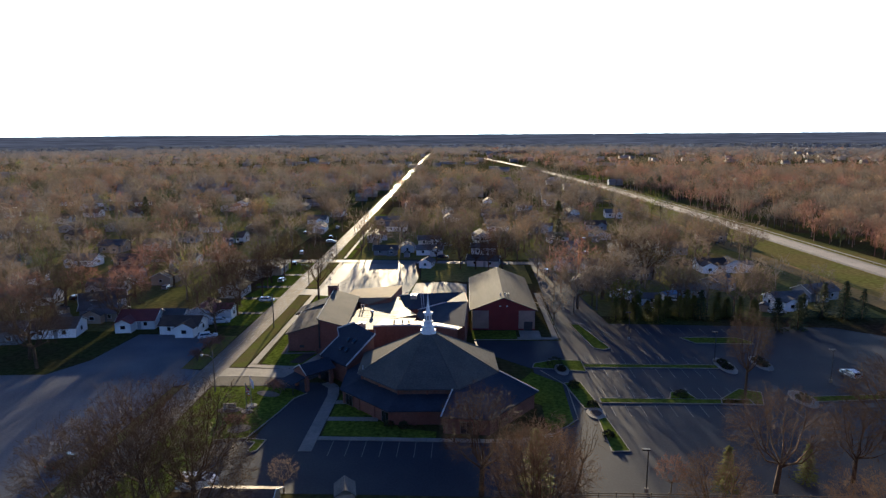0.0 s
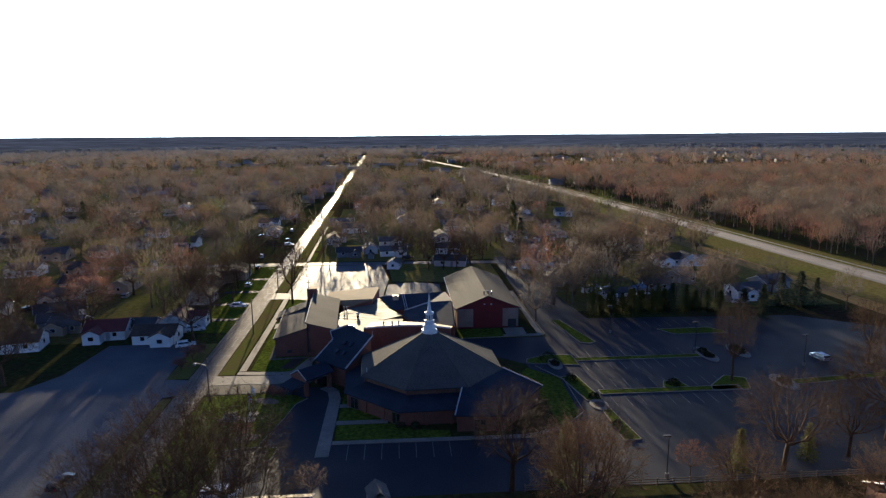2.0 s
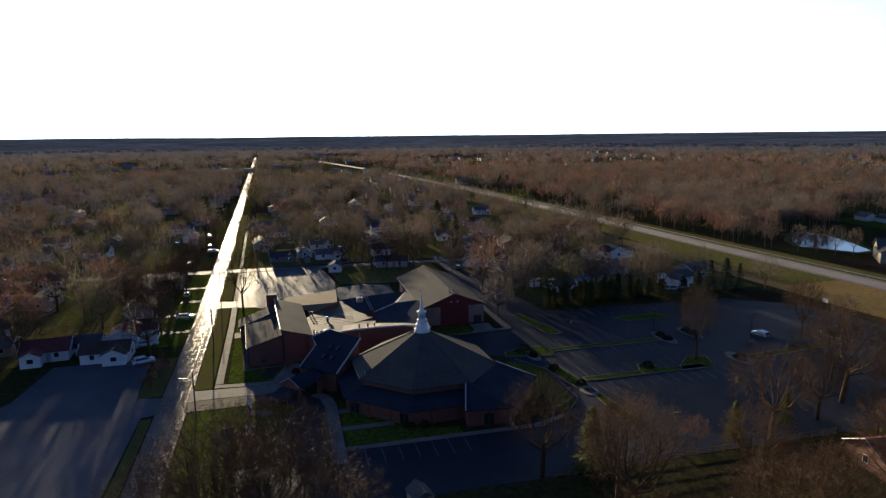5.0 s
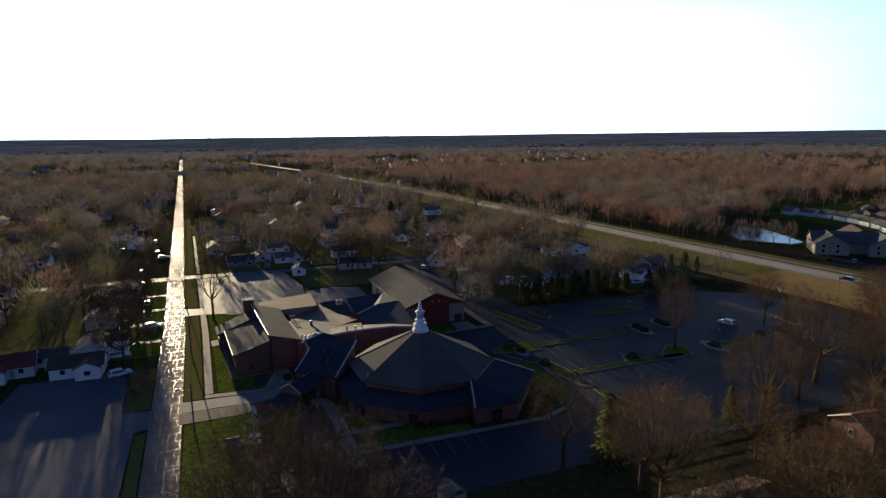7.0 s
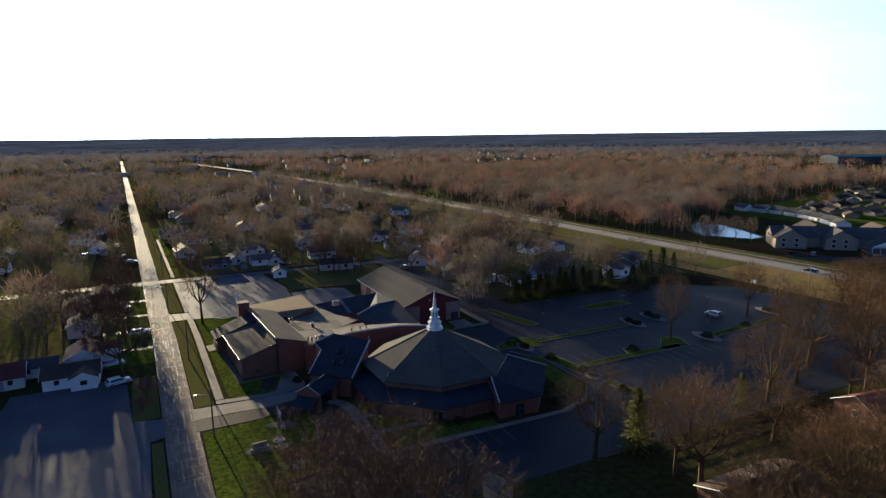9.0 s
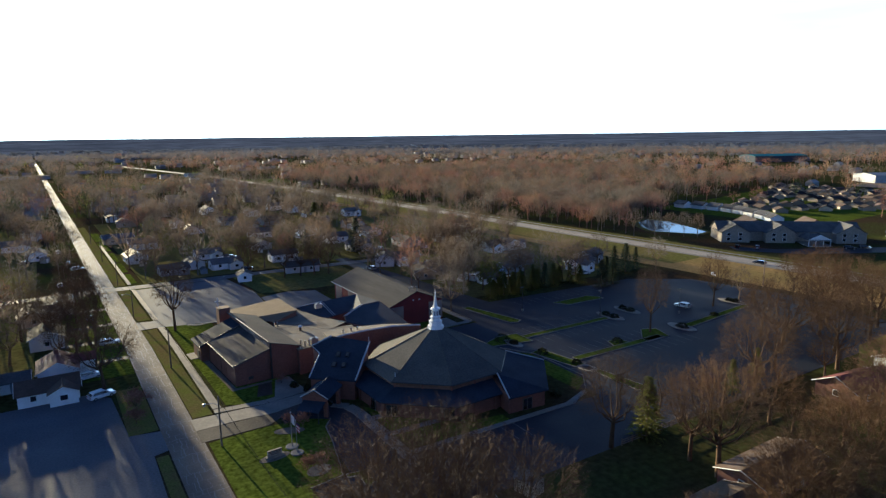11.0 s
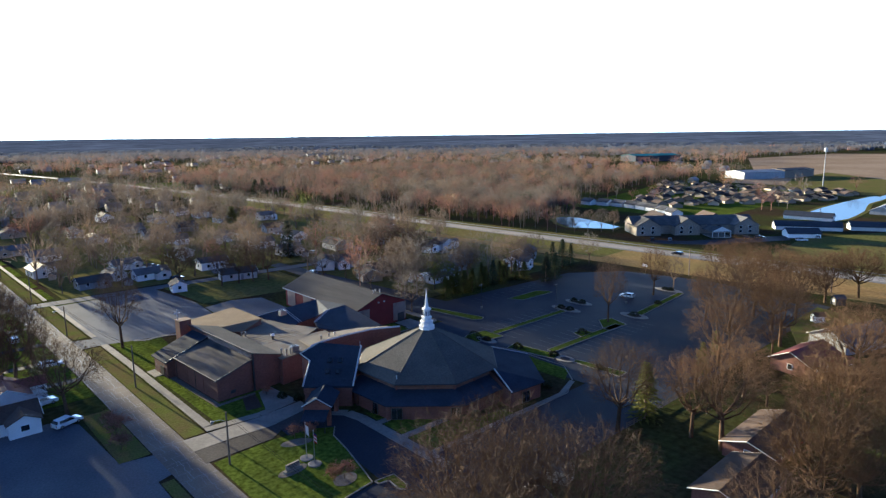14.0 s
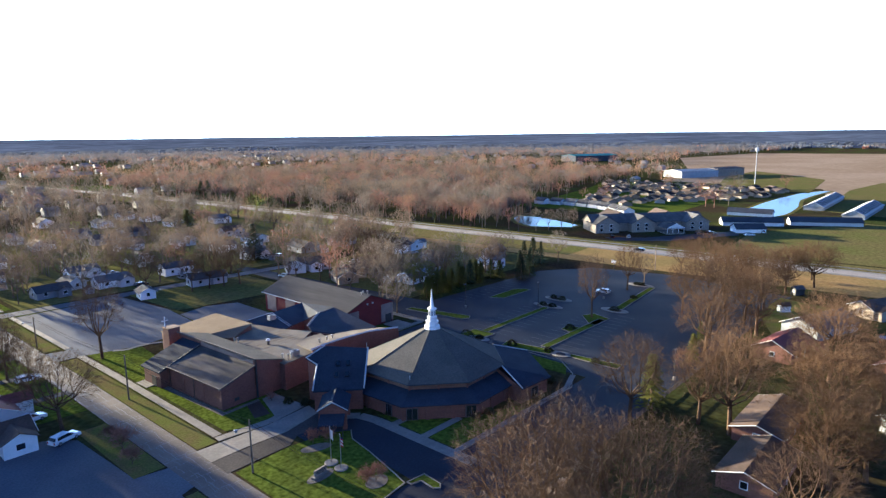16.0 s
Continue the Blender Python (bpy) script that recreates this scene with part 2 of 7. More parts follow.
M = {
    "ground": mat("turf_and_leaf_litter", (0.050, 0.062, 0.018), (0.052, 0.037, 0.023), scale=0.03, rough=0.95, fine=0.9, fine_amt=0.4, spec=0.0),
    "lawn": mat("mown_lawn", (0.098, 0.128, 0.018), (0.072, 0.092, 0.017), scale=0.12, rough=0.9, fine=1.3, fine_amt=0.6, bump=0.6, spec=0.0),
    "verge": mat("worn_verge_grass", (0.125, 0.138, 0.034), (0.140, 0.112, 0.048), scale=0.25, rough=0.95, fine=3.0, fine_amt=0.3, bump=0.4, spec=0.0),
    "meadow": mat("olive_meadow_grass", (0.125, 0.128, 0.038), (0.150, 0.125, 0.050), scale=0.05, rough=0.95, fine=0.7, fine_amt=0.35, spec=0.0),
    "drygrass": mat("dry_field_grass", (0.320, 0.215, 0.092), (0.235, 0.178, 0.070), scale=0.04, rough=0.95, fine=0.8, fine_amt=0.25, spec=0.0),
    "field": mat("bare_farm_field", (0.34, 0.26, 0.18), (0.27, 0.20, 0.13), scale=0.01, rough=0.95, fine=0.15, fine_amt=0.15, spec=0.0),
    "asphalt": mat("sealed_asphalt", (0.031, 0.034, 0.045), (0.040, 0.043, 0.053), scale=0.10, rough=0.62, fine=3.0, fine_amt=0.18, bump=0.1, spec=0.05),
    "asphalt_old": mat("grey_old_asphalt", (0.130, 0.136, 0.152), (0.095, 0.101, 0.118), scale=0.08, rough=0.62, fine=3.0, fine_amt=0.2, bump=0.1, spec=0.03),
    "asphalt_drive": mat("worn_brown_asphalt", (0.078, 0.070, 0.064), (0.054, 0.050, 0.048), scale=0.15, rough=0.8, fine=3.0, fine_amt=0.25, bump=0.1, spec=0.05),
    "street": crack_mat("cracked_street_asphalt", (0.185, 0.158, 0.132), (0.140, 0.121, 0.102), (0.125, 0.114, 0.102), rough=0.9, seal_rough=0.32),
    "concrete": mat("pale_concrete", (0.25, 0.23, 0.20), (0.19, 0.177, 0.155), scale=0.3, rough=0.85, fine=2.0, fine_amt=0.15, bump=0.1, spec=0.2),
    "paint": mat("road_paint", (0.13, 0.13, 0.125), scale=0.8, rough=0.7, fine=5, fine_amt=0.25),
    "brick": brick_mat("red_brick", (0.205, 0.090, 0.064), (0.168, 0.074, 0.053), (0.85, 0.85, 0.85)),
    "brick_tan": brick_mat("brown_brick", (0.20, 0.115, 0.08), (0.17, 0.095, 0.065), (0.9, 0.9, 0.9)),
    "panel_red": mat("deep_red_wall_cladding", (0.170, 0.038, 0.036), (0.140, 0.033, 0.032), scale=0.4, rough=0.75, fine=5, fine_amt=0.12, spec=0.1),
    "panel_tan": mat("tan_wall_panel", (0.30, 0.22, 0.175), scale=0.4, rough=0.8, fine=6, fine_amt=0.08),
    "shingle_tan": mat("tan_shingles", (0.190, 0.150, 0.104), (0.160, 0.126, 0.090), scale=0.25, rough=0.85, fine=3.5, fine_amt=0.18, bump=0.2, spec=0.02),
    "slate": mat("blue_grey_shingles", (0.064, 0.070, 0.086), (0.050, 0.056, 0.070), scale=0.25, rough=0.8, fine=3.5, fine_amt=0.2, bump=0.2, spec=0.04),
    "shingle": mat("weathered_brown_shingles", (0.118, 0.111, 0.098), (0.094, 0.090, 0.082), scale=0.25, rough=0.85, fine=3.5, fine_amt=0.22, bump=0.2, spec=0.02),
    "shingle_dark": mat("dark_grey_shingles", (0.042, 0.050, 0.070), (0.032, 0.039, 0.054), scale=0.25, rough=0.85, fine=3.5, fine_amt=0.2, bump=0.2, spec=0.04),
    "membrane": mat("pale_membrane_roof", (0.160, 0.136, 0.106), (0.120, 0.103, 0.083), scale=0.3, rough=0.7, fine=2.5, fine_amt=0.12, spec=0.12),
    "metal_roof": mat("grey_metal_roof", (0.084, 0.081, 0.080), (0.062, 0.060, 0.061), scale=0.08, rough=0.85, fine=0.6, fine_amt=0.12, stretch=(3, 0.3, 1), spec=0.03),
    "wing_roof": mat("streaked_grey_roll_roofing", (0.125, 0.114, 0.104), (0.070, 0.067, 0.066), scale=0.25, rough=0.85, fine=0.9, fine_amt=0.2, stretch=(1, 0.35, 1), spec=0.02),
    "white": mat("white_paint", (0.78, 0.78, 0.77), (0.70, 0.70, 0.70), scale=0.6, rough=0.5, fine=4, fine_amt=0.06),
    "trim": mat("white_metal_trim", (0.50, 0.51, 0.53), (0.44, 0.45, 0.46), scale=0.5, rough=0.82, fine=4, fine_amt=0.06, spec=0.1),
    "siding": mat("white_vinyl_siding", (0.78, 0.78, 0.78), (0.70, 0.70, 0.70), scale=0.4, rough=0.55, fine=3, fine_amt=0.06, rand="object"),
    "siding_island": mat("dull_far_walls", (0.24, 0.23, 0.22), (0.17, 0.165, 0.16), scale=0.01, rough=0.6, fine=3, fine_amt=0.06, rand="island"),
    "siding_grey": mat("grey_house_siding", (0.27, 0.28, 0.30), (0.21, 0.22, 0.24), scale=0.4, rough=0.6, fine=3, fine_amt=0.08, rand="object"),
    "siding_tan": mat("tan_house_siding", (0.36, 0.29, 0.21), (0.30, 0.24, 0.18), scale=0.4, rough=0.6, fine=3, fine_amt=0.08, rand="object"),
    "stone": mat("grey_stone_cladding", (0.32, 0.275, 0.225), (0.24, 0.205, 0.17), scale=1.5, rough=0.85, fine=4, fine_amt=0.3),
    "roof_brown": mat("brown_house_shingles", (0.100, 0.072, 0.056), scale=0.3, rough=0.75, fine=3, fine_amt=0.2, rand="object", spec=0.2),
    "roof_grey": mat("grey_house_shingles", (0.120, 0.118, 0.120), scale=0.3, rough=0.85, fine=3, fine_amt=0.2, rand="object", spec=0.08),
    "roof_red": mat("dull_red_house_shingles", (0.15, 0.035, 0.035), scale=0.3, rough=0.7, fine=3, fine_amt=0.2),
    "roof_estate": mat("dark_weathered_shingles", (0.066, 0.055, 0.050), (0.048, 0.041, 0.038), scale=0.3, rough=0.92, fine=3, fine_amt=0.2, rand="object", spec=0.0),
    "roof_teal": mat("teal_metal_roof", (0.05, 0.25, 0.26), scale=0.05, rough=0.9, fine=1, fine_amt=0.1, spec=0.1),
    "bark": mat("grey_brown_bark", (0.165, 0.116, 0.072), (0.115, 0.082, 0.052), scale=0.8, rough=0.9, fine=5, fine_amt=0.3, rand="object", spec=0.2),
    # bark of the near trees, with backlit darkness put into the colour
    "bark_dark": mat("backlit_dark_bark", (0.110, 0.071, 0.042), (0.072, 0.047, 0.030), scale=0.8, rough=0.9, fine=5, fine_amt=0.3, rand="object", spec=0.1),
    "twig_warm": mat("warm_brown_branches", (0.148, 0.091, 0.046), (0.098, 0.060, 0.032), scale=0.25, rough=0.85, fine=2, fine_amt=0.3, rand="object", spec=0.1),
    "twig_brown": mat("brown_twigs", (0.190, 0.143, 0.100), (0.140, 0.107, 0.078), scale=0.2, rough=0.85, fine=2, fine_amt=0.25, rand="object", spec=0.2),
    # near crowns, darkened in the base colour for the light behind them
    "twig_bark": mat("dark_brown_branches", (0.104, 0.064, 0.034), (0.068, 0.042, 0.024), scale=0.25, rough=0.85, fine=2, fine_amt=0.3, rand="object", spec=0.2),
    "needles_gold": mat("yellow_green_needles", (0.125, 0.125, 0.026), (0.085, 0.092, 0.022), scale=0.4, rough=0.85, fine=3, fine_amt=0.3, spec=0.1),
    "highway": mat("worn_concrete_lanes", (0.36, 0.325, 0.28), (0.29, 0.265, 0.23), scale=0.1, rough=0.8, fine=2.0, fine_amt=0.15, spec=0.2),
    "twig_grey": mat("grey_twigs", (0.190, 0.162, 0.128), (0.136, 0.118, 0.096), scale=0.2, rough=0.85, fine=2, fine_amt=0.25, rand="object", spec=0.2),
    "twig_rust": mat("rust_budding_twigs", (0.300, 0.190, 0.100), (0.230, 0.146, 0.080), scale=0.2, rough=0.85, fine=2, fine_amt=0.25, rand="object", spec=0.2),
    "twig_dark": mat("dark_umber_twigs", (0.130, 0.105, 0.082), (0.095, 0.078, 0.062), scale=0.2, rough=0.85, fine=2, fine_amt=0.25, rand="object", spec=0.2),
    "twig_red": mat("red_budding_twigs", (0.255, 0.134, 0.094), (0.186, 0.100, 0.074), scale=0.2, rough=0.85, fine=2, fine_amt=0.25, rand="object", spec=0.2),
    "twig_green": mat("yellow_green_buds", (0.19, 0.20, 0.045), (0.15, 0.16, 0.04), scale=0.2, rough=0.85, fine=2, fine_amt=0.25, rand="object", spec=0.2),
    # next three: distance haze put into the base colours of far land and woods
    "far_land": mat("haze_blue_far_land", (0.118, 0.136, 0.178), (0.070, 0.084, 0.116), scale=0.0022, rough=1.0, fine=0.012, fine_amt=0.45, spec=0.0),
    "twig_far": mat("haze_slate_far_woods", (0.130, 0.146, 0.182), (0.088, 0.100, 0.128), scale=0.004, rough=1.0, fine=0.02, fine_amt=0.3, spec=0.0),
    "twig_hazy": mat("haze_grey_distant_woods", (0.190, 0.166, 0.162), (0.140, 0.134, 0.144), scale=0.006, rough=1.0, fine=0.05, fine_amt=0.2, spec=0.0),
    "needles": mat("conifer_needles", (0.030, 0.045, 0.018), (0.045, 0.058, 0.022), scale=0.4, rough=0.85, fine=3, fine_amt=0.3, rand="object", spec=0.2),
    "shrub": mat("dark_shrub_leaves", (0.035, 0.045, 0.018), (0.05, 0.05, 0.025), scale=0.6, rough=0.85, fine=4, fine_amt=0.3, rand="object", spec=0.2),
    "wood_pole": mat("weathered_pole_wood", (0.15, 0.12, 0.09), scale=1.0, rough=0.85, fine=8, fine_amt=0.2),
    "steel": mat("galvanised_steel", (0.42, 0.42, 0.42), scale=1.0, rough=0.4, metal=0.8, fine=8, fine_amt=0.08),
    "dark": mat("dark_painted_metal", (0.03, 0.03, 0.032), scale=1.0, rough=0.5, fine=8, fine_amt=0.1),
    "wire": mat("black_cable", (0.03, 0.03, 0.03), scale=1.0, rough=0.95, spec=0.0, fine=8, fine_amt=0.1),
    "glass": mat("dark_window_glass", (0.02, 0.024, 0.03), scale=0.3, rough=0.06, fine=1, fine_amt=0.1, spec=0.8),
    "rubber": mat("tyre_rubber", (0.015, 0.015, 0.015), scale=2, rough=0.8, fine=9, fine_amt=0.1),
    "car_white": mat("white_car_paint", (0.74, 0.75, 0.76), (0.70, 0.71, 0.72), scale=0.5, rough=0.25, fine=1, fine_amt=0.02, coat=1.0),
    "car_silver": mat("silver_car_paint", (0.42, 0.43, 0.45), (0.40, 0.41, 0.43), scale=0.5, rough=0.3, metal=0.5, fine=1, fine_amt=0.02, coat=1.0),
    "car_dark": mat("dark_car_paint", (0.02, 0.022, 0.028), scale=0.5, rough=0.25, fine=1, fine_amt=0.02, coat=1.0),
    "lamp_red": mat("red_lamp_lens", (0.35, 0.01, 0.01), scale=1, rough=0.2, fine=1, fine_amt=0.05),
    "lamp_clear": mat("clear_lamp_lens", (0.6, 0.6, 0.6), scale=1, rough=0.1, fine=1, fine_amt=0.05),
    "red": mat("red_cloth", (0.45, 0.02, 0.03), scale=1, rough=0.8, fine=9, fine_amt=0.1),
    "blue": mat("blue_cloth", (0.02, 0.03, 0.16), scale=1, rough=0.8, fine=9, fine_amt=0.1),
    "tarp_blue": mat("blue_metal_sheet", (0.10, 0.20, 0.36), scale=0.5, rough=0.35, fine=2, fine_amt=0.1),
    "pv": mat("dark_blue_panels", (0.02, 0.03, 0.06), scale=0.5, rough=0.55, fine=2, fine_amt=0.1),
    "trim_brown": mat("brown_metal_trim", (0.11, 0.085, 0.07), scale=1.0, rough=0.5, fine=6, fine_amt=0.1),
    "gravel": mat("grey_gravel", (0.20, 0.18, 0.155), (0.145, 0.13, 0.11), scale=1.2, rough=0.95, fine=9.0, fine_amt=0.35, spec=0.0),
    "mulch": mat("dark_mulch", (0.055, 0.035, 0.025), scale=0.8, rough=0.95, fine=5, fine_amt=0.3),
}
# stronger for the two haze-coloured woods, so they glow towards the sun like haze
for k_ in ("twig_brown", "twig_bark", "twig_warm", "twig_grey", "twig_red", "twig_rust", "twig_dark", "twig_green", "twig_hazy", "twig_far", "needles", "needles_gold"):
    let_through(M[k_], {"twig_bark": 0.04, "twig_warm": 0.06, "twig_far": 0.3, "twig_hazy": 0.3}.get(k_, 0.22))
water = bpy.data.materials.new("pond_water")
water.use_nodes = True
_wn, _wl = water.node_tree.nodes, water.node_tree.links
_gl = _wn.new("ShaderNodeBsdfGlossy")
_gl.inputs["Color"].default_value = (0.42, 0.48, 0.56, 1)
_gl.inputs["Roughness"].default_value = 0.05
_df = _wn.new("ShaderNodeBsdfDiffuse")
_df.inputs["Color"].default_value = (0.03, 0.045, 0.06, 1)
_wm = _wn.new("ShaderNodeMixShader")
_wm.inputs[0].default_value = 0.5
_n = _wn.new("ShaderNodeTexNoise")
_n.inputs["Scale"].default_value = 40.0
_bp = _wn.new("ShaderNodeBump")
_bp.inputs["Strength"].default_value = 0.04
_wl.new(_n.outputs["Fac"], _bp.inputs["Height"])
_wl.new(_bp.outputs["Normal"], _gl.inputs["Normal"])
_wl.new(_df.outputs[0], _wm.inputs[1])
_wl.new(_gl.outputs[0], _wm.inputs[2])
_wl.new(_wm.outputs[0], _wn["Material Output"].inputs["Surface"])
M["water"] = water


# ---- mesh helpers ----
def mesh_of(name, verts, faces, materials, index=None, smooth=False):
    me = bpy.data.meshes.new(name)
    me.from_pydata([tuple(v) for v in verts], [], [tuple(f) for f in faces])
    for m in (materials if isinstance(materials, (list, tuple)) else [materials]):
        me.materials.append(m)
    if index is not None:
        me.polygons.foreach_set("material_index", index)
    if smooth:
        me.polygons.foreach_set("use_smooth", [True] * len(me.polygons))
    me.update()
    return me


class Geo:
    """Collects faces of one part."""

    def __init__(self):
        self.v, self.f = [], []

    def add(self, verts, faces):
        o = len(self.v)
        self.v += [tuple(v) for v in verts]
        self.f += [tuple(i + o for i in f) for f in faces]
        return self

    def box(self, x0, y0, z0, x1, y1, z1):
        v = [(x0, y0, z0), (x1, y0, z0), (x1, y1, z0), (x0, y1, z0), (x0, y0, z1), (x1, y0, z1), (x1, y1, z1), (x0, y1, z1)]
        return self.add(v, [(0, 3, 2, 1), (4, 5, 6, 7), (0, 1, 5, 4), (1, 2, 6, 5), (2, 3, 7, 6), (3, 0, 4, 7)])

    def prism(self, poly, z0, z1):
        """An upright prism on poly (counter-clockwise); z0 and z1 may be lists, a height for each corner."""
        n = len(poly)
        a = z0 if isinstance(z0, (list, tuple)) else [z0] * n
        b = z1 if isinstance(z1, (list, tuple)) else [z1] * n
        v = [(p[0], p[1], a[i]) for i, p in enumerate(poly)] + [(p[0], p[1], b[i]) for i, p in enumerate(poly)]
        f = [tuple(range(n - 1, -1, -1)), tuple(range(n, 2 * n))] + [(i, (i + 1) % n, n + (i + 1) % n, n + i) for i in range(n)]
        return self.add(v, f)

    def slab(self, pts, thick):
        """A sloping slab under a flat polygon of 3D points."""
        n = len(pts)
        v = [tuple(p) for p in pts] + [(p[0], p[1], p[2] - thick) for p in pts]
        f = [tuple(range(n)), tuple(range(2 * n - 1, n - 1, -1))] + [(i, n + i, n + (i + 1) % n, (i + 1) % n) for i in range(n)]
        return self.add(v, f)

    def tube(self, pts, radii, sides=6, cap=True):
        pts = [Vector(p) for p in pts]
        o = len(self.v)
        for i, p in enumerate(pts):
            d = (pts[min(i + 1, len(pts) - 1)] - pts[max(i - 1, 0)]).normalized()
            a = d.cross(Vector((0.31, 0.95, 0.07)) if abs(d.z) > 0.8 else Vector((0, 0, 1))).normalized()
            b = d.cross(a)
            for k in range(sides):
                t = 2 * math.pi * k / sides
                self.v.append(tuple(p + (a * math.cos(t) + b * math.sin(t)) * radii[i]))
        for i in range(len(pts) - 1):
            for k in range(sides):
                q = (k + 1) % sides
                self.f.append((o + i * sides + k, o + i * sides + q, o + (i + 1) * sides + q, o + (i + 1) * sides + k))
        if cap:
            self.f.append(tuple(o + k for k in range(sides - 1, -1, -1)))
            self.f.append(tuple(o + (len(pts) - 1) * sides + k for k in range(sides)))
        return self

    def lathe(self, cx, cy, prof, sides=16, turn=0.0):
        """A turned or faceted solid from (radius, z) pairs."""
        o = len(self.v)
        for r, z in prof:
            for k in range(sides):
                t = 2 * math.pi * k / sides + turn
                self.v.append((cx + r * math.cos(t), cy + r * math.sin(t), z))
        for i in range(len(prof) - 1):
            for k in range(sides):
                q = (k + 1) % sides
                self.f.append((o + i * sides + k, o + i * sides + q, o + (i + 1) * sides + q, o + (i + 1) * sides + k))
        self.f.append(tuple(o + k for k in range(sides - 1, -1, -1)))
        self.f.append(tuple(o + (len(prof) - 1) * sides + k for k in range(sides)))
        return self


def thing(name, label="", category="", group="", kind="", at=(0, 0, 0), turn=0.0):
    ob = new(name)
    ob.empty_display_size = 0.3
    ob.matrix_basis = pose(*at, 0, 0, turn)
    return tagged(ob, label, category, group, kind)


def part(name, geo, material, parent, label="", smooth=False):
    ob = new(name, geo if isinstance(geo, bpy.types.Mesh) else mesh_of(name, geo.v, geo.f, material, smooth=smooth))
    ob.parent = parent
    return tagged(ob, label)


def solid(name, geo, material, label="", category="", group="", kind="", smooth=False):
    """A top-level thing of one mesh."""
    return tagged(new(name, mesh_of(name, geo.v, geo.f, material, smooth=smooth)), label, category, group, kind)


def ribbon(line, w0, w1):
    """A polygon along a line of (x, y), from w0 to w1 metres to its left."""
    left, right = [], []
    for i, p in enumerate(line):
        a, b = Vector(line[max(i - 1, 0)]), Vector(line[min(i + 1, len(line) - 1)])
        d = (b - a).normalized()
        nrm = Vector((-d.y, d.x))
        left.append(tuple(Vector(p) + nrm * w1))
        right.append(tuple(Vector(p) + nrm * w0))
    return right + left[::-1]


def strip(geo, line, w0, w1, z0, z1):
    """A raised strip along a line, piece by piece."""
    p = ribbon(line, w0, w1)
    n = len(line)
    for i in range(n - 1):
        geo.prism([p[i], p[i + 1], p[2 * n - 2 - i], p[2 * n - 1 - i]], z0, z1)
    return geo


# ---- ground and paving ----
def land(x, y):
    """Height of the land: level near the church, raised far off to meet the camera's horizon."""
    r = math.hypot(x, y - 120.0)
    t = max(0.0, r - 1500.0) / 3300.0
    return 50.0 * t ** 1.35 + (5.0 * noise.noise(Vector((x * 0.0012, y * 0.0012, 3.0))) * min(1.0, t * 6) if t > 0 else 0.0)


rings = [0, 40, 80, 120, 180, 260, 380, 550, 800, 1100, 1500, 1900] + list(range(2150, 4900, 225))
gv, gf, NS = [(0, 120, 0)], [], 160
for r in rings[1:]:
    for k in range(NS):
        a = 2 * math.pi * k / NS
        x, y = r * math.cos(a), 120 + r * math.sin(a)
        gv.append((x, y, land(x, y)))
gf += [(0, 1 + k, 1 + (k + 1) % NS) for k in range(NS)]
for i in range(len(rings) - 2):
    o, p = 1 + i * NS, 1 + (i + 1) * NS
    gf += [(o + k, p + k, p + (k + 1) % NS, o + (k + 1) % NS) for k in range(NS)]
# outer rings take the land colour with distance haze mixed in
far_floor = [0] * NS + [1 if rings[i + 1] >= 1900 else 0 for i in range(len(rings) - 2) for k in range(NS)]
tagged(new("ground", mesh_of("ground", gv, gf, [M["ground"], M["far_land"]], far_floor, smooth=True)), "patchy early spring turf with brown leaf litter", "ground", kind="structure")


def flat(name, poly, z, material, label, category, thick=0.3):
    return solid(name, Geo().prism(poly, z - thick, z), material, label, category, kind="structure")


def sx(x, y):
    """x of a line that runs with the street."""
    return x - 0.012 * (y - 120.0) - 0.0155 * max(0.0, y - 170.0)


street_line = [(sx(-54.5, y), y) for y in (-60, 40, 100, 150, 170, 190, 240, 400, 700, 1200, 2000)]
g = Geo()
strip(g, street_line, -2.7, 2.7, -0.3, 0.030)
solid("road", g, M["street"], "worn grey residential street with sealed cracks", "road", kind="structure")
flat("road", [(-130, 241), (sx(-52.0, 244), 241), (60, 236), (60, 241), (sx(-52.0, 244), 246.5), (-130, 246.5)], 0.034, M["asphalt_old"], "narrow grey cross street", "road")
flat("car_park", [(-62.0, 126.5), (-63.2, 146), (-67.2, 150.0), (-83.5, 149.6), (-85, 131), (-89.6, 122.4), (-112, 121), (-112, 60), (-59.6, 60), (-59.4, 117.0), (-57.2, 117.8), (-57.2, 125.6)], 0.026, M["asphalt_old"], "wide grey asphalt car park beside the street", "car park")
flat("car_park", [(sx(-47.6, 190), 190), (-36, 187), (-18.5, 190), (-16.8, 214), (-20.0, 239.5), (sx(-47.6, 239), 239)], 0.026, M["asphalt_old"], "grey asphalt car park behind the church", "car park")
flat("car_park", [(-17.8, 190.3), (0.3, 178), (0.3, 205), (-8, 208.5), (-17, 206)], 0.022, M["asphalt_old"], "patched grey asphalt yard behind the hall", "car park")
flat("car_park", [(-41.6, 79.5), (111, 79.5), (118, 118), (112, 146), (95, 158.5), (38, 161), (30.5, 250), (25.4, 250), (23.4, 146.5), (2, 146.5), (2, 140), (14.5, 128), (15.5, 95.4), (-25.2, 95.4), (-25.2, 116), (-28, 119.5), (-38.4, 119.5), (-38.8, 113), (-34.6, 105), (-35.6, 95), (-41.6, 94.6)], 0.024, M["asphalt"], "dark sealed asphalt drive and car park round the church", "car park")
flat("driveway", [(-52.2, 122.2), (-46, 122.4), (-38.6, 122.0), (-30.6, 124.0), (-30.0, 127.8), (-39, 126.6), (-52.2, 127.2)], 0.050, M["concrete"], "pale concrete drive to the church entrance", "driveway")
